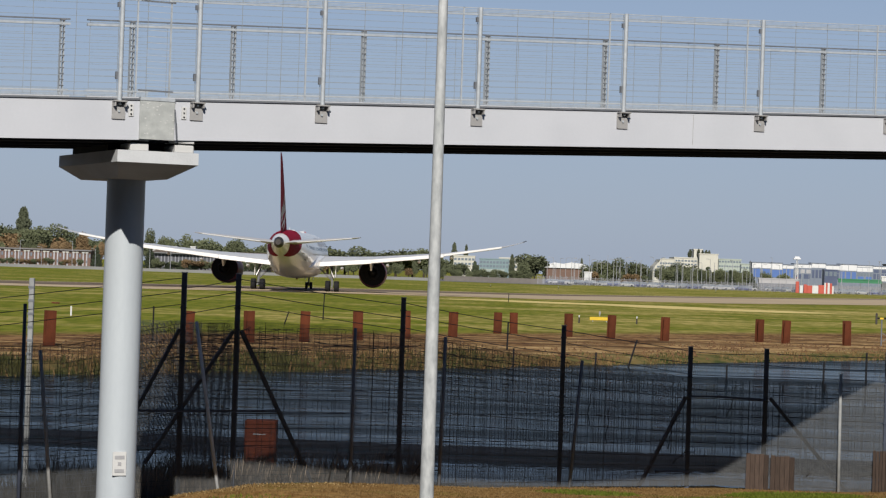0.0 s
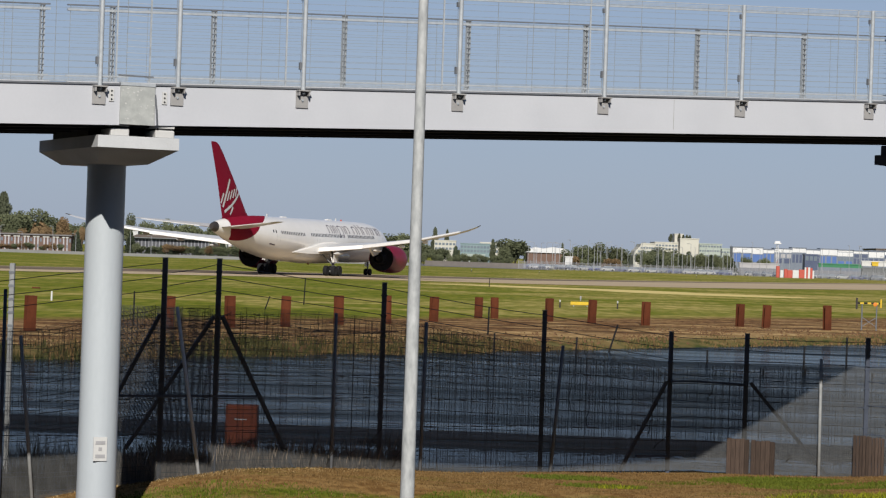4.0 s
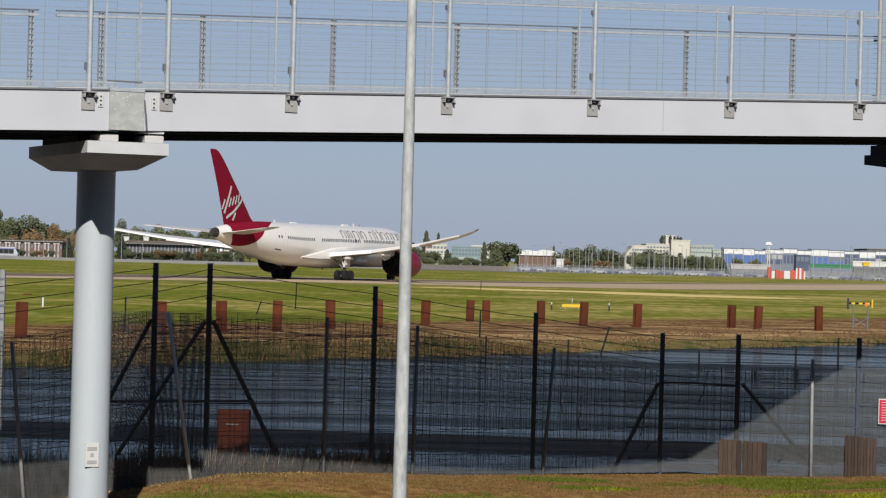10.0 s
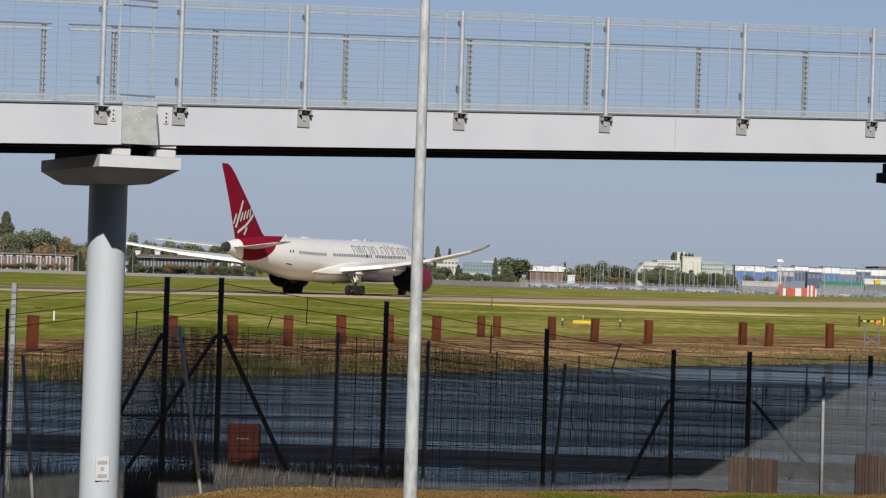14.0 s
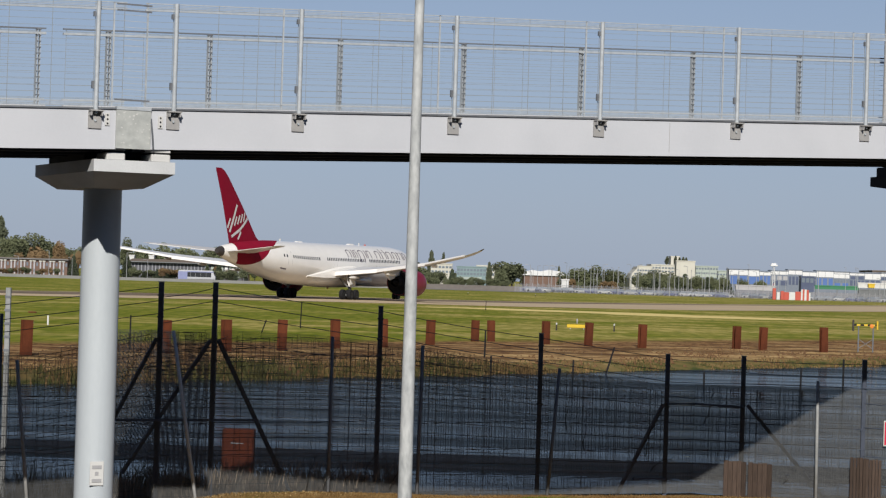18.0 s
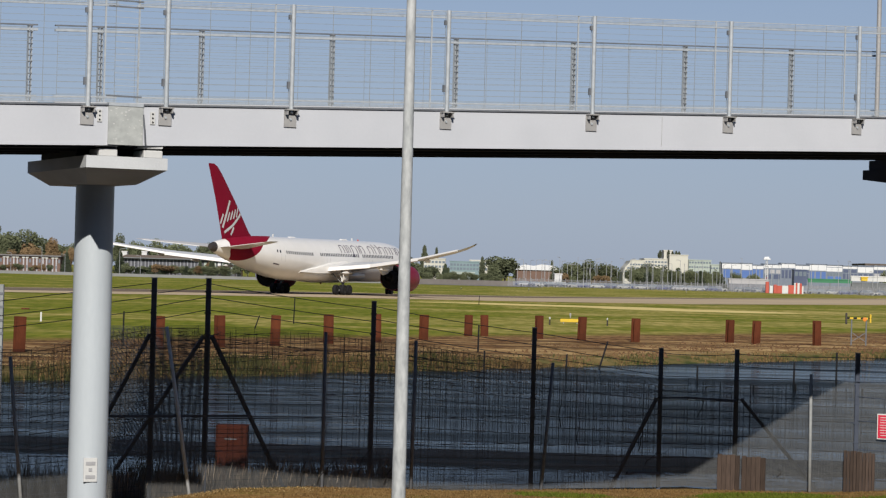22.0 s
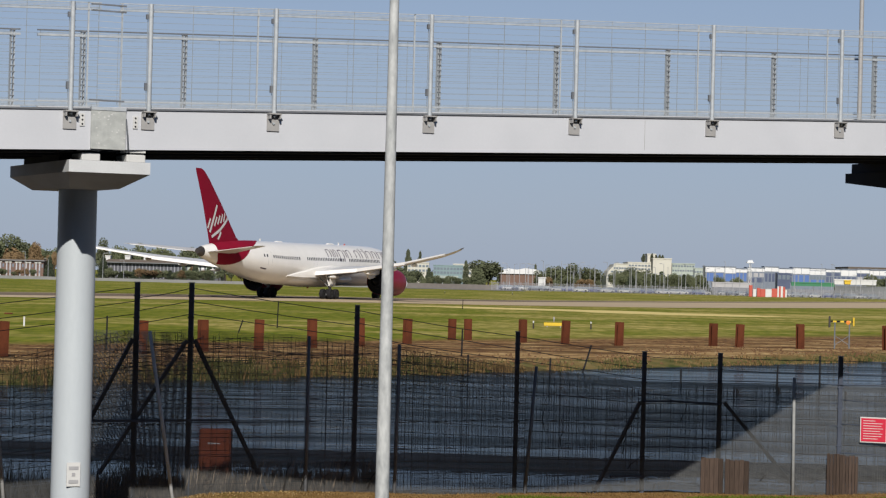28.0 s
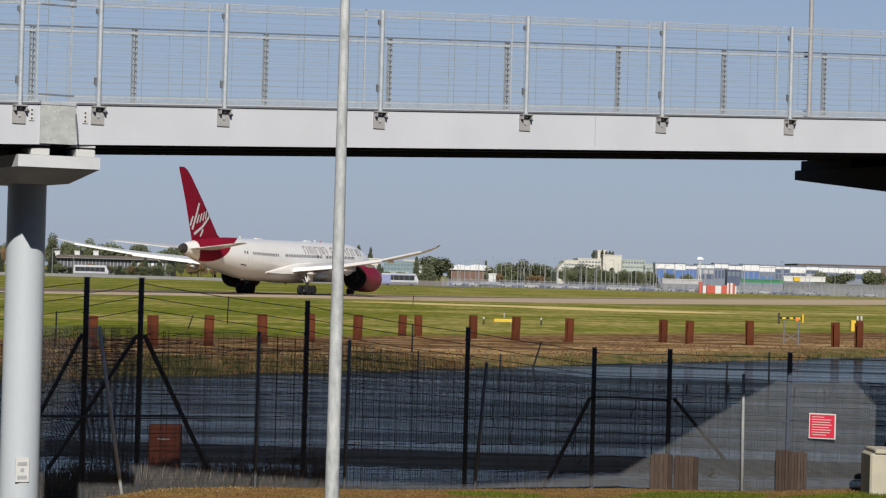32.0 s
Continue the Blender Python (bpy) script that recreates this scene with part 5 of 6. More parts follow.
def far_building(label, x0, x1, y, depth, top, material, rows, low=-0.8):
    b = thing("building" if top > 3 else "wall", pose((x0 + x1) / 2, y, -0.3), label + " across the airfield", "building" if top > 3 else "wall", "far buildings")
    w = (x1 - x0) / 2
    h = top + 0.3
    part("wall", Geo().box(-w, w, 0, depth, low + 0.3, h), material, b)
    if low > 0:
        for u in (-w + 0.3, 0, w - 0.3):
            part("leg", Geo().box(u - 0.12, u + 0.12, 0.1, 0.4, -0.2, low + 0.3), far_grey, b)
    if h > 3:
        part("roof", Geo().box(-w - 0.15, w + 0.15, -0.15, depth + 0.15, h, h + 0.35), far_grey if material is far_brick else material, b)
    for a, c, n, m in rows:
        a, c = a + 0.3, c + 0.3
        p = 2 * w / n
        gap = p * (0.02 if m is far_white else 0.14 if n > 1 else 0.04)
        for i in range(n):
            u = -w + p * i + gap
            win = part("window" if m in (far_glass, far_dark) else "panel", Geo().box(u, u + p - 2 * gap, -0.06, 0.1, a, c), m, b)


def mast(x, y, top):
    m = thing("radar_mast", pose(x, y, -0.3), "pale lattice mast with a white platform", "mast")
    for dx, dy in ((-0.4, -0.4), (0.4, -0.4), (0.4, 0.4), (-0.4, 0.4)):
        part("leg", Geo().rod((dx, dy, 0), (dx * 0.6, dy * 0.6, top - 0.6), 0.14, 0.1, 6), far_white, m)
    for i in range(5):
        part("brace", Geo().bar((-0.38, -0.38, 1.2 * i + 0.4), (0.35, -0.35, 1.2 * i + 1.5), 0.1, 0.1), barrier_red if i % 2 else far_white, m)
    part("platform", Geo().rbox(-1.2, 1.2, -0.8, 0.8, top - 0.5, top, 0.1), far_white, m, "white platform")
    part("radar", Geo().box(-0.8, 0.8, -0.2, 0.2, top, top + 0.5), far_white, m)


def far_fence(line):
    f = thing("boundary_fence", pose(0, 0, -0.3), "pale grey chain link boundary fence along the road", "fence", "fences")
    posts = Geo()
    for (a, b), (c, d) in zip(line, line[1:]):
        n = int(math.hypot(c - a, d - b) / 0.34)
        for i in range(n):
            x, y = a + (c - a) * i / n, b + (d - b) * i / n
            k = 0.07 if i % 5 == 0 else 0.035
            posts.box(x - k, x + k, y - 0.06, y + 0.06, 0, 2.3 if i % 5 else 2.6)
        for z in (0.3, 0.75, 1.2, 1.7, 2.2):
            part("rail", Geo().bar((a, b, z), (c, d, z), 0.07, 0.08), far_grey, f)
    part("picket", posts, far_screen, f, kind="stuff")


pole_mesh = {}


def light_pole(x, y, h):
    k = round(h)
    if k not in pole_mesh:
        g = Geo().rod((0, 0, 0), (0, 0, k), 0.09, 0.06, 6)
        g.rod((0, 0, k), (-1.0, 0, k + 0.15), 0.06, 0.05, 5).box(-1.6, -0.9, -0.15, 0.15, k + 0.08, k + 0.22)
        pole_mesh[k] = g.mesh("light_pole")
        pole_mesh[k].materials.append(pole_grey)
    o = new("light_pole", pole_mesh[k])
    o.matrix_world = pose(x, y, -0.3, 0, 0, (x * 37) % 360)
    tagged(o, "thin pale road lighting column with a single arm", "lamp post", "far lamp posts")


car_paint = [mat("car_paint", c, None, 1, 0.3, 0.2, coat=0.5) for c in ((0.6, 0.6, 0.62), (0.08, 0.1, 0.16), (0.3, 0.32, 0.35), (0.7, 0.7, 0.7), (0.1, 0.12, 0.3))]
car_word = ("silver", "dark blue", "grey", "white", "blue")
car_store = {}


def parked_car(x, y, k):
    if k not in car_store:
        c = thing("car", pose(x, y, -0.3, 0, 0, 8), car_word[k] + " parked hatchback beside the boundary fence", "car", "parked cars")
        part("body", Geo().loft([[(-2.1, -0.85, 0.3), (2.1, -0.85, 0.3), (2.1, 0.85, 0.3), (-2.1, 0.85, 0.3)], [(-2.15, -0.88, 0.62), (2.15, -0.88, 0.6), (2.15, 0.88, 0.6), (-2.15, 0.88, 0.62)], [(-2.0, -0.82, 0.92), (1.9, -0.82, 0.82), (1.9, 0.82, 0.82), (-2.0, 0.82, 0.92)]]), car_paint[k], c)
        cab = part("cabin", Geo().loft([[(-1.8, -0.8, 0.9), (0.9, -0.8, 0.86), (0.9, 0.8, 0.86), (-1.8, 0.8, 0.9)], [(-1.3, -0.62, 1.45), (0.2, -0.62, 1.45), (0.2, 0.62, 1.45), (-1.3, 0.62, 1.45)]]), far_glass, c, "dark glazed cabin")
        part("roof", Geo().rbox(-1.3, 0.2, -0.62, 0.62, 1.45, 1.5, 0.02), car_paint[k], cab)
        for wx in (-1.35, 1.35):
            for wy in (-0.8, 0.8):
                part("wheel", Geo().lathe([(0.3, -0.1), (0.32, 0), (0.3, 0.1)], 12, "y", pose(wx, wy, 0.32)), black_rubber, c)
        car_store[k] = c
    else:
        copy_thing(car_store[k], pose(x, y, -0.3, 0, 0, 5 + (x * 13) % 12))


def barrier_block(x0, x1, y, top, material):
    lone("barrier_block", Geo().rbox(-(x1 - x0) / 2, (x1 - x0) / 2, -0.4, 0.4, 0, top + 0.3, 0.08), material, ("red" if material is barrier_red else "white") + " plastic barrier block of a chequered row", "barrier", "chequered barrier", m=pose((x0 + x1) / 2, y, -0.3))


coach_white = mat("coach_white", (0.60, 0.61, 0.64), (0.50, 0.51, 0.54), 0.6, 0.5)
coach_glass = mat("coach_glass", (0.018, 0.02, 0.025), (0.03, 0.033, 0.04), 0.5, 0.35)
coach_blue = mat("coach_blue", (0.30, 0.33, 0.55), (0.25, 0.28, 0.48), 1, 0.5)


def road_coach(x, y, label, stripe):
    c = thing("coach", pose(x, y, -0.3), label, "coach", "coaches")
    part("body", Geo().loft([[(-5.2, -1.2, 0.4), (5.1, -1.2, 0.4), (5.1, 1.2, 0.4), (-5.2, 1.2, 0.4)], [(-5.3, -1.25, 1.6), (5.4, -1.25, 1.5), (5.4, 1.25, 1.5), (-5.3, 1.25, 1.6)], [(-5.2, -1.2, 3.2), (4.6, -1.2, 3.2), (4.6, 1.2, 3.2), (-5.2, 1.2, 3.2)], [(-5.0, -1.0, 3.4), (4.3, -1.0, 3.4), (4.3, 1.0, 3.4), (-5.0, 1.0, 3.4)]]), coach_white, c, "white coach body")
    for i in range(6):
        part("window", Geo().box(-4.75 + 1.5 * i, -3.3 + 1.5 * i, -1.30, -1.2, 1.5, 2.8), coach_glass, c)
    part("windscreen", Geo().box(4.7, 5.2, -1.1, 1.1, 1.5, 2.9), coach_glass, c)
    part("skirt", Geo().box(-5.1, 5.0, -1.28, -1.15, 0.35, 0.95), far_grey, c, "grey lower skirt")
    if stripe:
        part("stripe", Geo().box(-5.25, -2.6, -1.31, -1.2, 0.7, 3.0), coach_blue, c, "blue rear panel")
        part("stripe", Geo().box(-2.6, 4.8, -1.29, -1.2, 2.85, 3.1), coach_blue, c, "blue roof stripe")
    for wx in (-3.4, 3.3):
        for wy in (-1.1, 1.1):
            part("wheel", Geo().lathe([(0.45, -0.15), (0.5, 0), (0.45, 0.15)], 14, "y", pose(wx, wy, 0.5)), black_rubber, c)
    return c


coach = road_coach(-180, 760, "white coach driving along the far road", False)
striped_coach = road_coach(-220, 712, "white coach with a blue rear panel on the far road", True)
far_tree(-175.39, 930, 20.9, 6.3, -0.3, "poplar")
far_tree(-179.57, 920, 14.8, 12.5, -0.3, "broad")
far_tree(-164.42, 900, 14.2, 10.2, -0.3, "broad")
far_tree(-157.56, 910, 14.5, 12.4, -0.3, "broad")
far_tree(-147.65, 905, 12.2, 5.8, -0.3, "autumn")
far_tree(-134.23, 850, 7.5, 3.5, -0.3, "conifer")
far_tree(-173.56, 905, 11.2, 10.3, -0.3, "autumn")
far_tree(-159.16, 905, 9.9, 12.3, -0.3, "autumn")
far_tree(-153.64, 915, 10.1, 9.6, -0.3, "broad")
far_tree(-123.31, 900, 14.0, 5.3, -0.3, "broad")
far_tree(-115.88, 850, 8.0, 4.2, -0.3, "conifer")
far_tree(-115.95, 900, 12.1, 6.1, -0.3, "broad")
far_tree(-110.0, 910, 12.6, 6.2, -0.3, "broad")
far_tree(-101.02, 900, 11.3, 9.4, -0.3, "broad")
far_tree(-92.84, 900, 12.1, 6.1, -0.3, "broad")
far_tree(-83.25, 800, 5.5, 2.5, -0.3, "conifer")
far_tree(-79.44, 800, 6.7, 2.9, -0.3, "conifer")
far_tree(-74.89, 800, 6.2, 3.3, -0.3, "conifer")
far_tree(-91.37, 790, 3.4, 6.1, -0.3, "autumn")
far_tree(-138.8, 920, 11.4, 8.4, -0.3, "broad")
far_tree(-132.53, 920, 11.1, 7.5, -0.3, "broad")
far_tree(-82.36, 920, 10.9, 8.4, -0.3, "broad")
far_tree(-72.69, 930, 10.6, 10.6, -0.3, "broad")
far_tree(-60.01, 930, 10.5, 12.7, -0.3, "broad")
far_tree(-47.33, 930, 10.4, 10.6, -0.3, "broad")
far_tree(-34.66, 930, 10.1, 12.7, -0.3, "broad")
far_tree(-24.09, 930, 11.0, 10.6, -0.3, "broad")
far_tree(-13.1, 930, 13.2, 2.7, -0.3, "poplar")
far_tree(-8.45, 930, 12.7, 1.9, -0.3, "poplar")
far_tree(-10.54, 800, 5.5, 8.0, -0.3, "broad")
far_tree(-4.58, 840, 6.9, 3.1, -0.3, "conifer")
far_tree(8.38, 900, 9.5, 2.0, -0.3, "poplar")
far_tree(15.28, 820, 9.5, 10.8, -0.3, "broad")
far_tree(11.78, 810, 6.6, 5.5, -0.3, "broad")
far_tree(33.74, 900, 8.9, 1.4, -0.3, "poplar")
far_tree(37.91, 860, 8.4, 6.3, -0.3, "broad")
far_tree(44.16, 860, 9.0, 6.6, -0.3, "broad")
far_tree(47.68, 860, 8.5, 2.0, -0.3, "conifer")
far_tree(51.57, 850, 8.1, 7.7, -0.3, "broad")
far_tree(33.59, 840, 6.3, 5.7, -0.3, "broad")
far_tree(57.08, 800, 6.4, 6.2, -0.3, "broad")
far_tree(58.4, 792, 5.9, 4.6, -0.3, "broad")
far_tree(60.3, 788, 5.4, 4.0, -0.3, "broad")
far_tree(61.99, 800, 7.8, 8.4, -0.3, "broad")
far_tree(66.89, 800, 7.0, 6.2, -0.3, "broad")
far_tree(70.53, 800, 7.5, 4.4, -0.3, "conifer")
far_tree(73.8, 800, 5.8, 4.4, -0.3, "broad")
far_tree(78.35, 800, 5.9, 4.7, -0.3, "conifer")
far_tree(82.89, 800, 6.5, 4.4, -0.3, "conifer")
far_tree(89.25, 800, 6.0, 3.3, -0.3, "broad")
far_tree(94.89, 800, 5.9, 3.6, -0.3, "broad")
far_tree(141.79, 820, 7.5, 6.3, -0.3, "broad")
far_tree(150.12, 830, 7.7, 7.5, -0.3, "broad")
far_tree(161.44, 830, 8.7, 7.5, -0.3, "broad")
far_tree(172.75, 830, 9.0, 11.3, -0.3, "broad")
far_tree(-188.81, 940, 13.8, 12.8, -0.3, "broad")
far_tree(-178.13, 940, 10.9, 12.8, -0.3, "broad")
far_tree(-167.45, 940, 11.1, 12.8, -0.3, "broad")
far_tree(-158.91, 940, 11.3, 10.7, -0.3, "broad")
far_tree(-149.3, 940, 10.7, 10.7, -0.3, "broad")
far_tree(-143.96, 940, 8.9, 8.5, -0.3, "autumn")
far_tree(-137.55, 940, 9.5, 8.5, -0.3, "broad")
far_tree(-124.74, 940, 10.3, 10.7, -0.3, "broad")
far_tree(-117.26, 940, 10.9, 10.7, -0.3, "broad")
far_tree(-110.85, 940, 11.0, 10.7, -0.3, "broad")
far_tree(-101.24, 940, 9.8, 10.7, -0.3, "broad")
far_tree(-92.7, 940, 10.0, 10.7, -0.3, "broad")
far_tree(-82.02, 940, 9.8, 12.8, -0.3, "broad")
far_tree(-67.07, 940, 9.8, 12.8, -0.3, "broad")
far_tree(-54.25, 940, 8.0, 12.8, -0.3, "broad")
far_tree(-41.44, 940, 8.5, 12.8, -0.3, "broad")
far_tree(-28.62, 940, 8.8, 12.8, -0.3, "broad")
far_tree(-17.94, 940, 7.8, 8.5, -0.3, "broad")
far_tree(-0.85, 940, 6.1, 8.5, -0.3, "broad")
far_tree(7.69, 940, 4.8, 8.5, -0.3, "broad")
far_tree(24.78, 940, 6.5, 8.5, -0.3, "broad")
far_tree(31.18, 940, 6.7, 8.5, -0.3, "broad")
far_tree(45.07, 940, 7.5, 8.5, -0.3, "broad")
far_tree(52.54, 940, 5.7, 8.5, -0.3, "broad")
far_tree(61.09, 940, 5.9, 8.5, -0.3, "broad")
far_tree(73.0, 905, 3.3, 1.4, 10.02, "poplar")
far_tree(77.52, 905, 3.1, 1.2, 10.13, "poplar")
far_tree(78.96, 905, 3.1, 1.2, 10.17, "poplar")
far_tree(79.99, 905, 2.9, 1.2, 10.2, "poplar")
far_tree(76.08, 905, 3.5, 1.2, 10.1, "poplar")
hedge_rnd = random.Random(8)
for hx0, hx1, hy, gap, low, high, kinds in (
        (-105.73, -70.37, 790, 1.97, 2.8, 3.9, ("broad", "broad", "autumn", "conifer")),
        (-156.89, -125.47, 790, 2.51, 1.8, 2.9, ("broad", "autumn")),
        (55.12, 84.36, 780, 1.6, 5.1, 6.7, ("broad", "broad", "conifer")),
        (31.5, 51.24, 775, 2.11, 3.5, 4.6, ("broad", "broad", "autumn")),
        (-176.0, -128.0, 895, 3.1, 6.6, 9.2, ("autumn", "autumn", "broad")),
        (-86.0, -15.0, 852, 3.4, 3.6, 5.6, ("broad", "broad", "autumn")),
        (-16.66, 17.01, 780, 2.66, 3.2, 4.1, ("broad", "broad")),
):
    for i in range(int((hx1 - hx0) / gap)):
        far_tree(round(hx0 + gap * (i + hedge_rnd.uniform(-0.3, 0.3)), 2), hy, round(hedge_rnd.uniform(low, high), 1), round(hedge_rnd.uniform(2.0, 4.2), 1), -0.3, hedge_rnd.choice(kinds))
def terrace(x0, x1, y, top, bays):
    """Two storeys of brown brick with paired white bays under a flat pale eaves line."""
    b = thing("building", pose((x0 + x1) / 2, y, -0.3), "brown brick terrace with paired white bays across the airfield", "building", "far buildings")
    w, h = (x1 - x0) / 2, top + 0.3
    part("wall", Geo().box(-w, w, 0, 14, -0.5, h), far_brick, b)
    part("roof", Geo().loft([[(-w - 0.4, -0.9, h), (w + 0.4, -0.9, h), (w + 0.4, 14.4, h), (-w - 0.4, 14.4, h)], [(-w, 0.2, h + 0.4), (w, 0.2, h + 0.4), (w, 13.6, h + 0.4), (-w, 13.6, h + 0.4)]]), far_roof, b, "low brown roof")
    part("eaves", Geo().box(-w - 0.45, w + 0.45, -1.0, -0.9, h - 0.15, h + 0.12), far_kerb, b, "pale eaves board")
    p = 2 * w / bays
    for i in range(bays):
        for k in (0.26, 0.62):
            u = -w + p * (i + k)
            bay = part("bay", Geo().rbox(u - 0.26, u + 0.26, -0.5, 0.05, 0.2, h - 0.9, 0.05), far_panel, b, "pale rendered bay")
            part("cap", Geo().box(u - 0.5, u + 0.5, -0.6, 0.0, h - 0.9, h - 0.5), far_cream, bay)
            part("window", Geo().box(u - 0.18, u + 0.18, -0.54, -0.49, 1.2, 2.2), far_glass, bay)
        part("window", Geo().box(-w + p * (i + 0.80), -w + p * (i + 0.98), -0.06, 0.03, 3.2, 4.4), far_glass, b)


def roofed_office(x0, x1, y, top):
    """A low office: a dark overhanging roof over a glazed front with white mullions, and pale panels at one end."""
    b = thing("building", pose((x0 + x1) / 2, y, -0.3), "low office with a dark overhanging roof and glazed front", "building", "far buildings")
    w, h = (x1 - x0) / 2, top + 0.3
    part("wall", Geo().box(-w, w, 0, 16, -0.5, h - 1.0), far_dark, b, "dark glazed wall")
    part("roof", Geo().loft([[(-w - 1, -1.6, h - 1.0), (w + 1, -1.6, h - 1.0), (w + 1, 17, h - 1.0), (-w - 1, 17, h - 1.0)], [(-w + 1, 1.5, h), (w - 1, 1.5, h), (w - 1, 14, h), (-w + 1, 14, h)]]), far_roof, b, "dark brown shallow roof")
    part("fascia", Geo().box(-w - 1.05, w + 1.05, -1.7, -1.6, h - 1.25, h - 0.95), far_grey, b, "grey fascia")
    n = 22
    for i in range(n):
        u = -w + 1.35 * w * (i + 0.5) / n
        part("mullion", Geo().box(u - 0.14, u + 0.14, -0.16, 0.02, 0.3, h - 1.6), far_screen, b)
    for i in range(7):
        u = w * 0.42 + 0.56 * w * i / 7
        part("panel", Geo().box(u, u + 0.05 * w, -0.12, 0.02, 1.2, h - 1.9), far_white if i % 2 else far_pale, b)
    part("sill_band", Geo().box(-w, w, -0.2, 0.02, h - 1.6, h - 1.35), far_grey, b)


terrace(-173.76, -139.56, 870, 5.3, 10)
roofed_office(-119.17, -78.38, 880, 6.6)
far_building("white rooftop vent box", -120.73, -118.91, 890, 4, 7.54, white_paint, [])
far_building("white rooftop vent box", -113.65, -111.83, 890, 4, 7.72, white_paint, [])
far_building("white rooftop vent box", -106.98, -105.16, 890, 4, 7.89, white_paint, [])
far_building("cream office block with rows of windows", -12.68, -4.91, 900, 14, 7.95, far_cream, [(6.52, 7.33, 6, far_glass), (4.88, 5.7, 6, far_glass)])
far_building("teal glass fronted office", -3.27, 7.36, 900, 16, 7.2, far_teal, [(5.77, 6.58, 9, far_glass), (4.33, 5.15, 9, far_glass)])
far_building("cream flat roofed block", 3.91, 11.93, 905, 14, 7.78, far_cream, [(6.13, 7.16, 6, far_glass), (4.28, 5.31, 6, far_glass)])
far_building("pale entrance canopy", -2.34, 5.47, 860, 6, 3.3, far_pale, [])


def hangar(x0, x1, y, wall_top, peaks):
    """A brick shed under a pale sheet roof with shallow peaks."""
    b = thing("building", pose((x0 + x1) / 2, y, -0.3), "red brown brick shed under a pale peaked roof", "building", "far buildings")
    w, h = (x1 - x0) / 2, wall_top + 0.3
    part("wall", Geo().box(-w, w, 0, 24, -0.5, h), far_brick, b)
    ring = [(-w - 0.4, h), (w + 0.4, h)] + [(-w + 2 * w * f, h + k) for f, k in reversed(peaks)]
    part("roof", Geo().loft([[(x, -0.6, z) for x, z in ring], [(x, 24.5, z) for x, z in ring]]), far_white, b, "pale sheet roof")
    for i in range(4):
        u = -w + 2 * w * (i + 0.5) / 4
        part("door", Geo().box(u - 0.6, u + 0.6, -0.06, 0.05, 0.0, 2.4), far_roof, b)


def hotel_wing(x0, x1, y, top):
    """A cream wing whose end slopes back floor by floor, with dark window bands."""
    b = thing("building", pose((x0 + x1) / 2, y, -0.3), "cream stepped hotel wing with a sloping end across the airfield", "building", "far buildings")
    w, h = (x1 - x0) / 2, top + 0.3
    ring = [(-w, -0.5), (w, -0.5), (w, h), (-w + 2.6, h), (-w + 2.2, h - 1.0), (-w + 0.6, h - 2.6), (-w, h - 4.2)]
    part("wall", Geo().loft([[(x, 0, z) for x, z in ring], [(x, 24, z) for x, z in ring]]), far_cream, b)
    for k, z in enumerate((h - 1.7, h - 3.0, h - 4.3)):
        u0 = -w + (2.4, 1.4, 0.6)[k]
        for i in range(6):
            u = u0 + (w - u0) * i / 6
            part("window", Geo().box(u + 0.1, u + (w - u0) / 6 - 0.1, -0.06, 0.05, z, z + 0.6), far_glass, b)
    part("parapet", Geo().box(-w + 2.5, w, -0.15, 0.15, h, h + 0.3), far_cream, b)


hangar(20.6, 34.6, 880, 4.9, ((0.0, 1.1), (0.2, 1.9), (0.42, 1.5), (0.62, 2.1), (0.9, 1.7), (1.0, 0.9)))
far_building("white portable cabin", 29.36, 31.6, 760, 4, 3.5, white_paint, [])
hotel_wing(59.4, 67.48, 900, 9.34)
far_building("cream hotel block with window bands", 67.22, 76.65, 902, 24, 9.98, far_cream, [(8.75, 9.36, 8, far_glass), (7.52, 8.13, 8, far_glass)])
far_building("cream roof plant room", 74.44, 77.52, 905, 10, 13.18, far_cream, [])
far_building("cream hotel tower block", 75.82, 82.55, 897, 22, 11.56, far_cream, [])
far_building("pale green office with window bands", 83.03, 91.21, 900, 20, 9.94, far_pale, [(8.91, 9.53, 8, far_glass), (7.28, 7.89, 9, far_glass), (5.44, 6.05, 9, far_glass)])
far_building("pale green low office wing", 90.8, 94.89, 900, 20, 8.44, far_pale, [(7.01, 7.63, 4, far_glass)])
far_building("white topped warehouse with a blue base", 90.87, 97.51, 860, 8, 8.94, far_slate, [(7.18, 8.84, 2, far_white), (4.05, 6.88, 2, far_blue)])
far_building("white and blue warehouse bay", 97.51, 101.42, 860, 8, 8.97, far_slate, [(6.92, 8.87, 1, far_white), (4.18, 6.72, 1, far_blue)])
far_building("pale blue clad warehouse bay", 101.42, 105.33, 860, 8, 8.5, far_slate, [(7.3, 8.4, 1, far_white), (4.28, 7.1, 3, far_blue)])
far_building("white warehouse bay with pale panels", 105.33, 111.38, 860, 8, 8.9, far_slate, [(7.7, 8.8, 2, far_white), (5.9, 7.2, 3, far_panel), (4.01, 5.6, 2, far_navy)])
far_building("white warehouse bay over dark glazing", 111.38, 116.27, 860, 8, 9.33, far_slate, [(7.9, 9.23, 2, far_white), (4.35, 7.2, 4, far_navy)])
far_building("dark glazed warehouse bay", 116.27, 121.15, 860, 8, 8.96, far_slate, [(7.5, 8.77, 2, far_white), (6.4, 7.2, 1, far_navy), (4.2, 6.1, 2, far_navy)])
far_building("white warehouse bay with a blue door", 121.15, 127.02, 860, 8, 9.29, far_slate, [(7.3, 9.2, 2, far_white), (4.02, 6.9, 3, far_blue)])
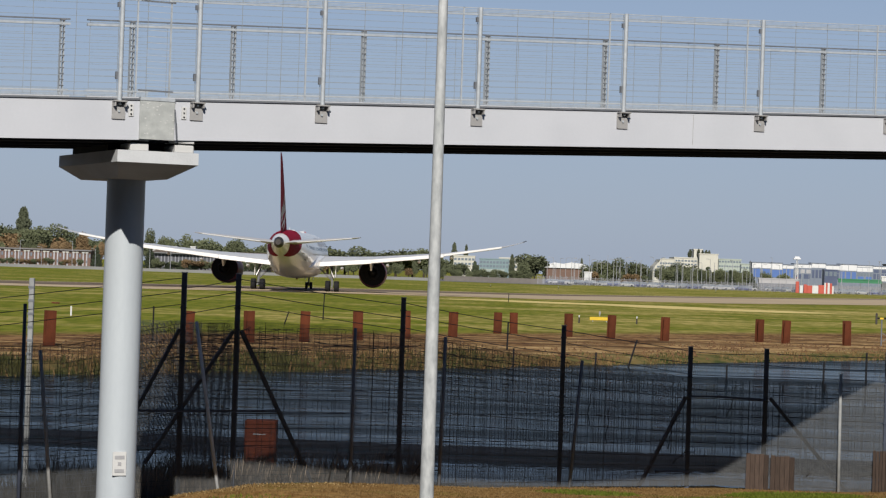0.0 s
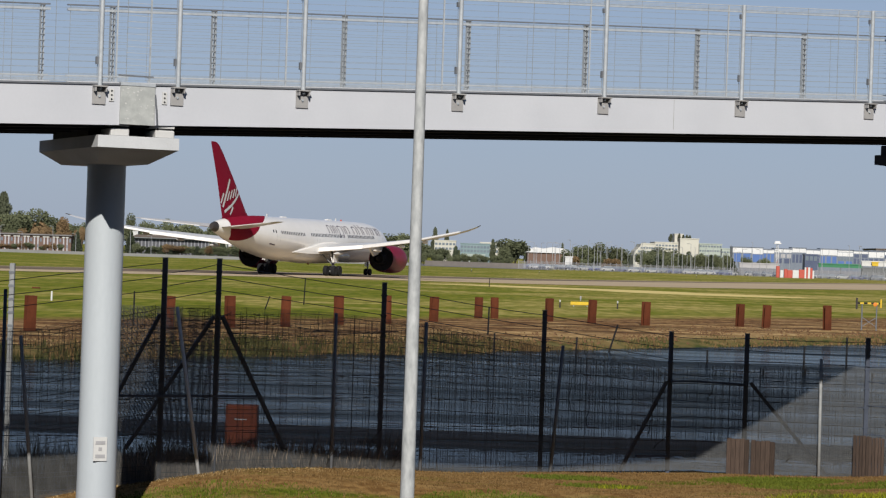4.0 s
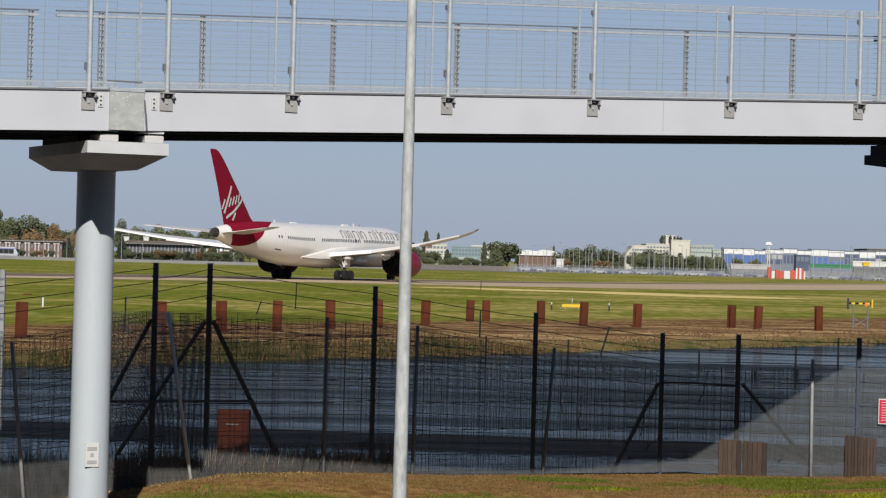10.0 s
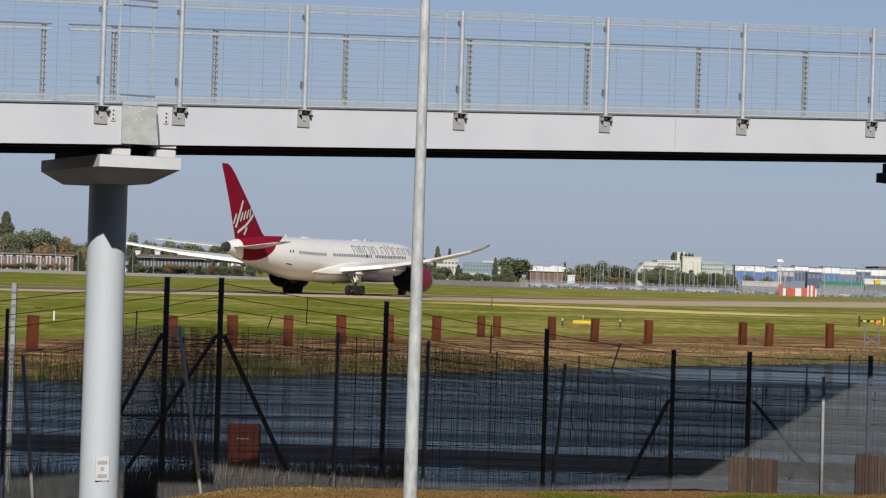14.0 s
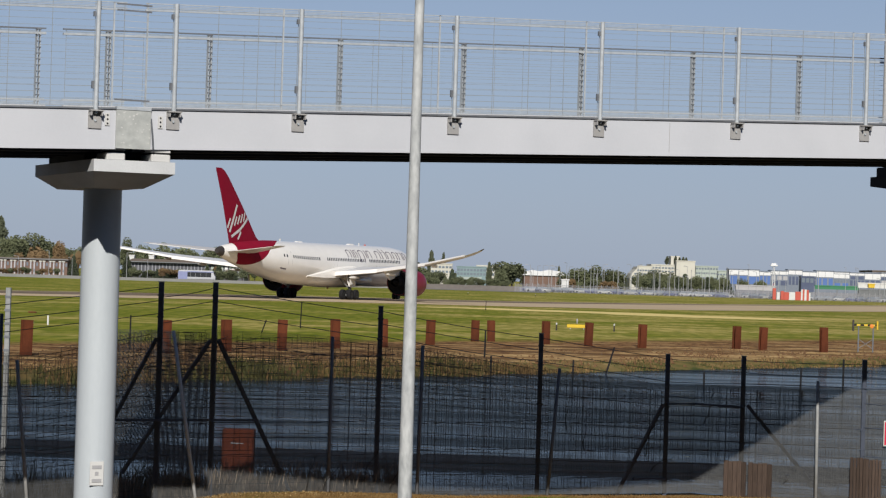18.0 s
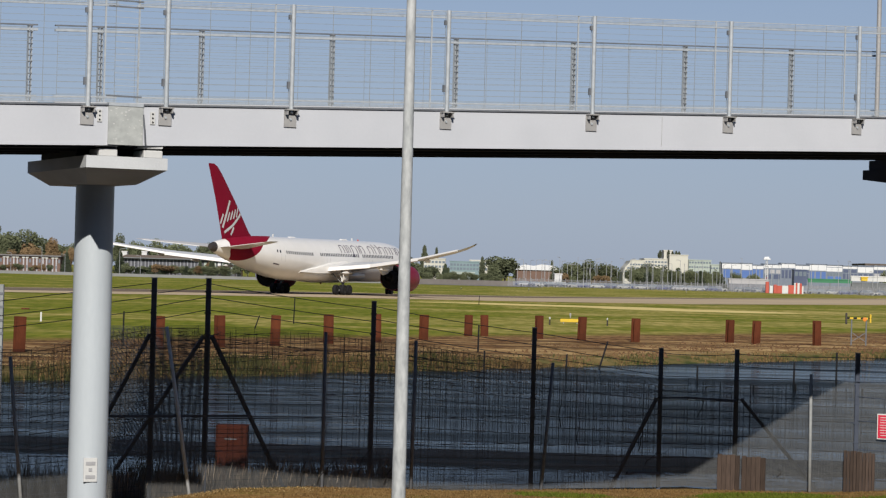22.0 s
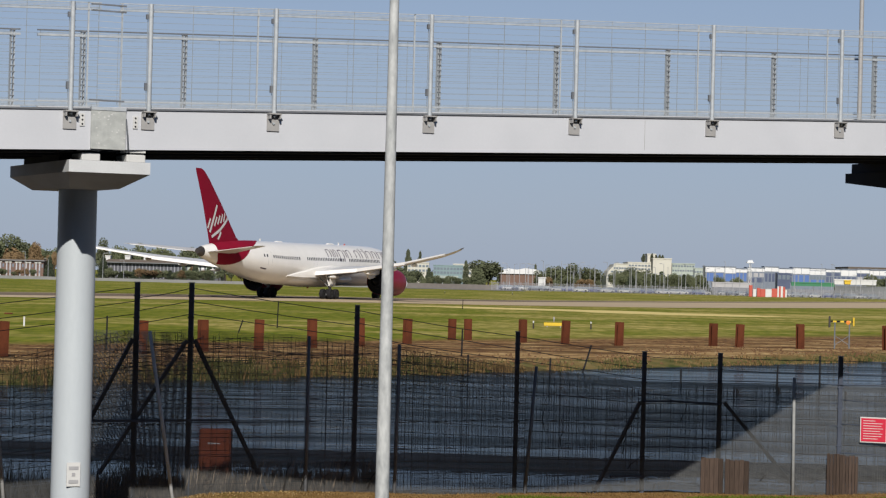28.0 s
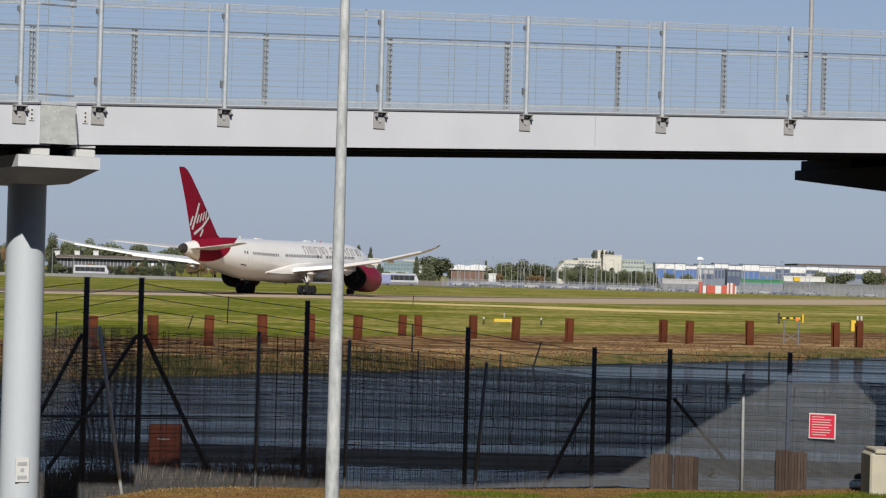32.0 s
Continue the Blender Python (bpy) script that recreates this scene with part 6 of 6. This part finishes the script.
far_building("white warehouse bay with small windows", 127.02, 132.49, 860, 8, 9.14, far_slate, [(8.65, 9.04, 1, far_white), (7.09, 8.46, 3, far_white), (5.6, 6.7, 5, far_glass), (4.4, 5.4, 2, far_blue)])
far_building("dark windowed warehouse bay", 132.49, 137.76, 860, 8, 8.98, far_slate, [(8.2, 8.9, 1, far_white), (6.83, 7.9, 2, far_navy), (4.68, 6.5, 4, far_navy)])
far_building("white fronted warehouse bay", 137.76, 143.24, 860, 8, 9.12, far_slate, [(6.97, 8.9, 2, far_white), (5.4, 6.58, 3, far_navy)])
far_building("white and dark warehouse bay", 143.24, 147.73, 860, 8, 9.24, far_slate, [(8.1, 9.1, 1, far_white), (6.9, 7.8, 1, far_navy), (5.72, 6.7, 2, far_panel)])
far_building("grey warehouse bay", 147.73, 154.57, 860, 8, 9.19, far_slate, [(7.43, 8.99, 2, far_white), (5.28, 7.04, 4, far_navy)])
far_building("grey warehouse with pale panels", 154.57, 169.23, 860, 8, 9.26, far_slate, [(7.2, 8.9, 5, far_white), (5.4, 6.8, 5, far_navy)])
far_building("long brown roofed shed", 146.83, 179.14, 900, 30, 10.2, far_roof, [])
far_building("dark glazed low storey", 113.9, 118.2, 845, 6, 7.1, far_navy, [(5.2, 6.7, 3, far_glass)])
far_building("long pale low wall", 85.8, 98.37, 790, 2, 3.41, far_panel, [], 2.15)
far_building("white roadside billboard with yellow centre", 123.0, 136.11, 780, 1, 5.26, white_paint, [], 3.93)
far_building("yellow panel of the roadside billboard", 126.03, 127.97, 779, 0.6, 5.02, yellow, [], 4.05)
far_building("green clad boundary wall", 110.23, 124.14, 785, 1, 4.05, far_green, [], 3.16)
far_building("grey boundary wall", 126.52, 166.51, 800, 1, 3.2, far_grey, [])
far_building("blue grey car park screen", 17.34, 86.35, 795, 1, 1.03, far_haze, [])
far_building("grey boundary wall", 86.67, 126.2, 798, 1, 2.11, far_haze, [])
far_building("long pale grey roadside blast wall", -166.0, -13.5, 700, 1, 0.54, far_kerb, [])
far_building("brown grey roadside bank", -13.0, 16.03, 735, 1, 1.2, far_berm, [])
mast(103.83, 840, 11.2)
far_fence([(14.56, 728), (77.93, 736), (163.52, 745)])
road_rnd = random.Random(3)
for lx0, lx1, count, low, high in (
        (17.67, 83.63, 58, 5.5, 9.0),
        (83.98, 135.77, 15, 7.0, 10.2),
        (-151.17, -94.3, 9, 5.4, 8.2),
):
    for i in range(count):
        light_pole(round(lx0 + (lx1 - lx0) * (i + road_rnd.uniform(0.1, 0.9)) / count, 2), road_rnd.choice((750, 760, 775, 790)), round(road_rnd.uniform(low, high), 1))
for cx0, cx1, cy, count in (
        (19.93, 80.91, 756, 27),
        (18.2, 83.63, 770, 25),
        (83.71, 133.65, 758, 17),
        (138.82, 147.43, 758, 3),
):
    for i in range(count):
        parked_car(round(cx0 + (cx1 - cx0) * (i + road_rnd.uniform(0.2, 0.8)) / count, 2), round(cy + road_rnd.uniform(-5, 6), 1), road_rnd.choice((0, 1, 2, 3, 4)))
barrier_block(89.08, 90.07, 722, 3.03, barrier_red)
barrier_block(90.23, 91.21, 722, 1.91, white_paint)
barrier_block(91.38, 92.36, 722, 2.26, barrier_red)
barrier_block(92.36, 93.84, 722, 1.96, barrier_red)
barrier_block(93.84, 95.64, 722, 2.0, white_paint)
barrier_block(95.64, 97.28, 722, 2.21, barrier_red)
barrier_block(97.28, 97.78, 722, 2.9, white_paint)
barrier_block(97.78, 98.27, 722, 2.92, barrier_red)
barrier_block(98.27, 98.92, 722, 2.93, white_paint)
barrier_block(98.92, 99.58, 722, 2.78, barrier_red)
barrier_block(99.58, 100.07, 722, 1.98, white_paint)

# ---- small things on the airfield ----
box2 = thing("marker_board", pose(8.35, 184.3, -0.3), "low yellow board with a small lamp on the grass", "sign")
part("board", Geo().rbox(-0.75, 0.75, -0.08, 0.08, 0.12, 0.36, 0.03), yellow, box2)
for x in (-0.5, 0.5):
    part("leg", Geo().rod((x, 0, -0.05), (x, 0, 0.15), 0.03, 0.03, 6), galvanised, box2)
part("lamp", Geo().lathe([(0.03, 0.42), (0.05, 0.55), (0.07, 0.6), (0.07, 0.74), (0.02, 0.8)], 8), air_grey, box2)
for x, y in ((6.6, 178.0), (10.9, 181.0), (0.6, 520.0), (15.3, 540.0), (54.0, 590.0)):
    e = thing("edge_light", pose(x, y, -0.3), "small black and white edge light in the grass", "light", "edge lights")
    part("stem", Geo().rod((0, 0, -0.05), (0, 0, 0.4), 0.06, 0.05, 6), air_dark, e)
    part("head", Geo().lathe([(0.03, 0.4), (0.055, 0.43), (0.055, 0.52), (0.02, 0.57)], 10), white_paint, e)
frame_ = thing("light_stand", pose(23.05, 143.0, -0.3), "galvanised H-frame with striped yellow bar and orange disc", "stand")
for x in (-0.42, 0.42):
    part("post", Geo().rod((x, 0, -0.1), (x, 0, 1.55), 0.04, 0.04, 8), fence_steel, frame_)
part("brace", Geo().bar((-0.42, 0, 0.2), (0.42, 0, 0.75), 0.03, 0.03), fence_steel, frame_)
part("brace", Geo().bar((0.42, 0, 0.2), (-0.42, 0, 0.75), 0.03, 0.03), fence_steel, frame_)
for i in range(7):
    part("bar_stripe", Geo().box(-0.75 + i * 0.21, -0.54 + i * 0.21, -0.04, 0.04, 1.5, 1.6), yellow if i % 2 else black_rubber, frame_)
part("lamp_box", Geo().rbox(-0.78, -0.68, -0.08, 0.08, 1.2, 1.85, 0.02), air_dark, frame_)
part("disc", Geo().lathe([(0.02, -0.1), (0.12, -0.09), (0.12, -0.06), (0.02, -0.05)], 14, "y", pose(0.32, 0, 1.5)), orange, frame_, "orange disc")
part("lamp_box", Geo().rbox(0.6, 0.7, -0.08, 0.08, 1.3, 1.8, 0.02), yellow, frame_)
unit = thing("ground_unit", pose(35.6, 190.5, -0.3), "yellow and brown equipment boxes on the grass", "box")
part("box", Geo().rbox(-0.35, 0.05, -0.3, 0.3, 0, 0.85, 0.04), yellow, unit, "yellow box")
part("box", Geo().rbox(0.12, 0.6, -0.3, 0.3, 0, 0.85, 0.04), rust_sheet, unit, "red brown box")
for x in (0.2, 0.5):
    part("lamp", Geo().lathe([(0.06, 0.85), (0.08, 1.1), (0.03, 1.2)], 8, "z", pose(x, 0, 0)), white_paint, unit)

for x, y, z0, z1, lx in ((-10.55, 160.0, -0.3, 1.42, 0.06), (0.95, 112.0, -0.4, 0.95, 0.02), (2.35, 280.0, -0.3, 0.75, 0.05), (5.85, 104.0, -0.7, 0.55, 0.45), (-11.9, 145.0, -0.3, 0.46, 0.35), (-16.8, 112.0, -0.35, 0.65, 0.4), (-14.5, 108.0, -0.3, 1.2, 0.0), (1.1, 98.5, -0.8, 0.2, 0.0), (4.4, 100.0, -0.8, 0.1, 0.03),
                         (9.2, 95.0, -0.9, -0.05, 0.0), (12.6, 93.0, -0.9, 0.25, 0.02), (14.5, 95.0, -0.9, 0.6, 0.0), (12.0, 88.0, -0.9, -0.35, 0.0), (10.4, 87.0, -0.9, -0.4, 0.0), (14.2, 87.0, -0.9, -0.4, 0.0), (20.5, 96.0, -0.9, 0.2, 0.0)):
    lone("marker_stake", Geo().rod((0, 0, z0 - 0.3), (lx, 0, z1), 0.042, 0.036, 6), black_rubber, "thin dark stake standing at the water's edge", "stake", "water stakes", m=pose(x, y, 0))

lone("marker_stake", Geo().rbox(-0.05, 0.05, -0.03, 0.03, -0.2, 0.57, 0.01), white_paint, "short white marker stake in the grass", "stake", "grass markers", m=pose(-24.8, 148.0, -0.3))
lone("marker_block", Geo().rbox(-0.3, 0.3, -0.12, 0.12, -0.05, 0.10, 0.03), rust_sheet, "low rust orange marker block in the grass", "marker", "grass markers", m=pose(-32.0, 184.0, -0.3))
tan_concrete = mat("tan_concrete", (0.62, 0.58, 0.46), (0.48, 0.45, 0.36), 2.0, 0.9, 0, 0.2, 40)
block = thing("concrete_block", pose(8.25, 39.6, -0.26), "tan concrete block with two white bolts beside the fence", "block")
part("block", Geo().rbox(-0.62, 0.7, -0.4, 0.4, -0.1, 0.86, 0.03), tan_concrete, block)
part("cap", Geo().rbox(-0.55, 0.7, -0.42, 0.42, 0.86, 0.93, 0.02), tan_concrete, block)
for x in (-0.2, 0.05):
    part("bolt", Geo().lathe([(0.05, 0.93), (0.03, 0.97), (0.03, 1.12), (0.01, 1.16)], 8, "z", pose(x, 0, 0)), white_paint, block)


# ---- grass, reeds and weeds ----
def blades(name, spots, h, w, lean, material, label, category, seed):
    r = random.Random(seed)
    g = Geo()
    for x, y, z, k in spots:
        a = r.uniform(0, 6.28)
        hh = h * k * r.uniform(0.6, 1.2)
        dx, dy = math.cos(a) * w, math.sin(a) * w
        lx, ly = r.uniform(-lean, lean) * hh, r.uniform(-lean, lean) * hh
        n = len(g.v)
        g.v += [(x - dx, y - dy, z - 0.02), (x + dx, y + dy, z - 0.02), (x + dx * 0.6 + lx * 0.5, y + dy * 0.6 + ly * 0.5, z + hh * 0.6), (x - dx * 0.6 + lx * 0.5, y - dy * 0.6 + ly * 0.5, z + hh * 0.6), (x + lx, y + ly, z + hh)]
        g.f += [(n, n + 1, n + 2, n + 3), (n + 3, n + 2, n + 4)]
    me = bpy.data.meshes.new(name)
    me.from_pydata(g.v, [], g.f)
    me.materials.append(material)
    return tagged(new(name, me), label, category, kind="stuff")


def blade_mat(name, a, b):
    m = mat(name, a, b, 1.5, 0.8, 0, 0, 12)
    return m


grass_green = blade_mat("grass_blade_green", (0.085, 0.115, 0.010), (0.15, 0.17, 0.018))
grass_lush = blade_mat("grass_blade_lush", (0.17, 0.20, 0.008), (0.31, 0.31, 0.014))
straw_pale = blade_mat("straw_pale", (0.55, 0.40, 0.20), (0.36, 0.25, 0.11))
grass_dry = blade_mat("grass_blade_dry", (0.26, 0.165, 0.065), (0.17, 0.10, 0.038))
reed_green = blade_mat("reed_green", (0.045, 0.055, 0.016), (0.12, 0.105, 0.035))
reed_straw = blade_mat("reed_straw", (0.30, 0.19, 0.08), (0.13, 0.08, 0.034))
gr = random.Random(9)
green, dry = [], []
lush_spots, straw_edge = [], []
while len(green) + len(dry) + len(lush_spots) < 70000:
    x, y = gr.uniform(-8.5, 9.5), gr.uniform(29.5, 42)
    if y > front_line(x) + 0.1:
        continue
    n = 0.25 * noise.noise(Vector((x * 0.9, y * 1.1, 3.0)))
    n += max(1.2 - ((x - a) / b) ** 2 - ((y - c) / d) ** 2 for a, c, b, d in LUSH)
    if x > 2.0 and y < 37.4 and n > 0.2 and noise.noise(Vector((x * 1.6, y * 1.1, 9.0))) > gr.uniform(-0.5, 0.1):
        lush_spots.append((x, y, ground_z(x, y), 1.5))
    elif n > 0.25 and (x > -1.8 or gr.random() < 0.4):
        green.append((x, y, ground_z(x, y), 0.6))
    elif gr.random() < 0.45:
        dry.append((x, y, ground_z(x, y), 0.8))
for i in range(1100):
    x = gr.uniform(-8.5, -1.6)
    y = front_line(x) - abs(gr.gauss(0, 0.45)) - 0.05
    straw_edge.append((x, y, ground_z(x, y), gr.uniform(0.4, 1.3)))
blades("grass", green, 0.06, 0.009, 0.7, grass_green, "green tufts of grass on the verge", "grass", 1)
blades("lush_grass", lush_spots, 0.045, 0.008, 1.0, grass_lush, "lush yellow green grass on the verge", "grass", 6)
blades("straw", straw_edge, 0.02, 0.011, 3.0, straw_pale, "pale straw and chippings along the fence foot", "straw", 7)
blades("dry_grass", dry, 0.03, 0.010, 1.2, grass_dry, "short dry brown grass on the verge", "grass", 2)
weeds, straws = [], []
for i in range(44000):
    x = gr.uniform(-24, 34)
    d = abs(gr.gauss(0, 2.6 if x < 0 else 1.8)) + 0.15
    y = shore(x) + d / 0.6
    n = noise.noise(Vector((x * 0.16, y * 0.05, 7.0)))
    clump = noise.noise(Vector((x * 0.55, y * 0.25, 2.0))) + 0.5 * noise.noise(Vector((x * 1.7, y * 0.5, 4.0)))
    if clump < gr.uniform(-0.35, 0.25) or (x > 3 and gr.random() < 0.55):
        continue
    (weeds if n + gr.uniform(-0.3, 0.3) > (0.02 if x < 3 else 0.18) else straws).append((x, y, ground_z(x, y), gr.uniform(0.4, 1.5) * (1.3 if d < 2 else 0.6) * (1.0 if x < 1 else 0.45) * (0.5 + 1.1 * max(0.0, clump))))
clods = Geo()
for i in range(5200):
    x = gr.uniform(-26, 36)
    y = shore(x) + abs(gr.gauss(9, 7)) + 3
    if noise.noise(Vector((x * 0.3, y * 0.12, 11.0))) < gr.uniform(-0.2, 0.35):
        continue
    k, z = gr.uniform(0.05, 0.14), ground_z(x, y)
    ring = [(x + k * gr.uniform(0.7, 1.4) * math.cos(q), y + k * gr.uniform(0.7, 1.4) * math.sin(q)) for q in (0.3, 1.4, 2.6, 3.7, 5.0)]
    n0 = len(clods.v)
    clods.v += [(a, b, z - 0.05) for a, b in ring] + [(x + gr.uniform(-0.3, 0.3) * k, y, z + k * gr.uniform(0.5, 1.0))]
    clods.f += [(n0 + j, n0 + (j + 1) % 5, n0 + 5) for j in range(5)]
clod_mesh = bpy.data.meshes.new("earth_clods")
clod_mesh.from_pydata(clods.v, [], clods.f)
clod_mesh.materials.append(mat("clod_earth", (0.22, 0.125, 0.062), (0.11, 0.06, 0.03), 1.5, 0.95, 0, 0.4, 12))
tagged(new("earth_clods", clod_mesh), "broken brown earth clods on the far bank", "earth", kind="stuff")
blades("reeds", weeds, 0.46, 0.03, 0.3, reed_green, "olive green reeds along the far bank", "reeds", 3)
blades("dead_reeds", straws, 0.38, 0.032, 0.35, reed_straw, "straw coloured dead reeds along the far bank", "reeds", 4)
near_weeds = []
for i in range(13000):
    x = gr.uniform(-9.5, 4.5)
    y = front_line(x) + gr.uniform(0.9, 3.2)
    clump = noise.noise(Vector((x * 1.3, y * 0.6, 5.0)))
    if x > -4.1 and (gr.random() > 0.05 or clump < 0.0):
        continue
    near_weeds.append((x, y, max(-0.62, ground_z(x, y)), gr.uniform(0.4, 1.5) * (1.5 + 1.2 * clump if x < -4.3 else 0.7)))
blades("bank_weeds", near_weeds, 0.3, 0.010, 0.4, reed_green, "dark weeds on the near bank behind the fence", "weeds", 5)


stems = []
for i in range(5200):
    x = gr.uniform(-5.2, -0.9)
    y = front_line(x) + gr.uniform(0.03, 0.22)
    stems.append((x, y, max(-0.32, ground_z(x, y)), gr.uniform(0.5, 1.3) * (1.0 + 0.5 * noise.noise(Vector((x * 2.3, 1.0, 6.0))))))
blades("dead_stems", stems, 0.42, 0.005, 0.3, blade_mat("dead_stem", (0.44, 0.37, 0.30), (0.30, 0.25, 0.20)), "pale dead stems caught behind the foot of the mesh", "weeds", 8)


# ---- what moves ----
def motions():
    rows = []
    for t, x, y, a in ((0, -25.43, 327.8, 90.1), (1, -25.35, 332.1, 85.1), (2, -24.87, 336.3, 79.8), (3, -24.15, 340.2, 75.05), (3.5, -23.75, 341.8, 72.8), (5.5, -22.05, 346.0, 67.6),
                       (6, -21.57, 346.7, 67.0), (7, -21.07, 347.8, 66.6), (8, -20.78, 348.3, 66.5), (9, -20.68, 348.5, 66.45), (20, -20.66, 348.5, 66.4), (23, -20.64, 348.55, 66.4), (25, -20.57, 348.7, 66.4),
                       (27.5, -20.32, 349.3, 66.4), (28.5, -20.1, 349.8, 66.4), (29.5, -19.55, 351.1, 66.45), (30.5, -18.75, 352.9, 66.5), (31, -18.19, 354.2, 66.5), (31.5, -17.5, 355.8, 66.5), (32, -16.7, 357.6, 66.5)):
        rows.append((t, pose(x, y, -0.27, 0, 0, a)))
    walk(airliner, rows)
    # the wheels roll with the way gone
    way, last = [(0.0, 0.0)], rows[0]
    for row in rows[1:]:
        way.append((row[0], way[-1][1] + (row[1].translation - last[1].translation).length))
        last = row
    for tyre, x, y, r in WHEELS:
        turns = [(0.0, pose(x, y, r))]
        for (t0, s0), (t1, s1) in zip(way, way[1:]):
            n = max(1, math.ceil(math.degrees((s1 - s0) / r) / 60))
            for k in range(1, n + 1):
                turns.append((t0 + (t1 - t0) * k / n, pose(x, y, r, 0, math.degrees((s0 + (s1 - s0) * k / n) / r), 0)))
        walk(tyre, turns)
    walk(striped_coach, [(t, pose(x * 1.026, 712, -0.3)) for t, x in ((0, -195.0), (10, -128.7), (12, -114.8), (17, -81.7), (18, -75.0), (25, -34.0), (30, -4.6), (32, 2.0))])
    walk(coach, [(t, pose(x * 0.894, 760, -0.3)) for t, x in ((0, -391.5), (20, -194.5), (24, -155.1), (25, -145.2), (27, -131.3), (29, -118.6), (30, -113.2), (31, -107.6), (32, -102.7))])


motions()
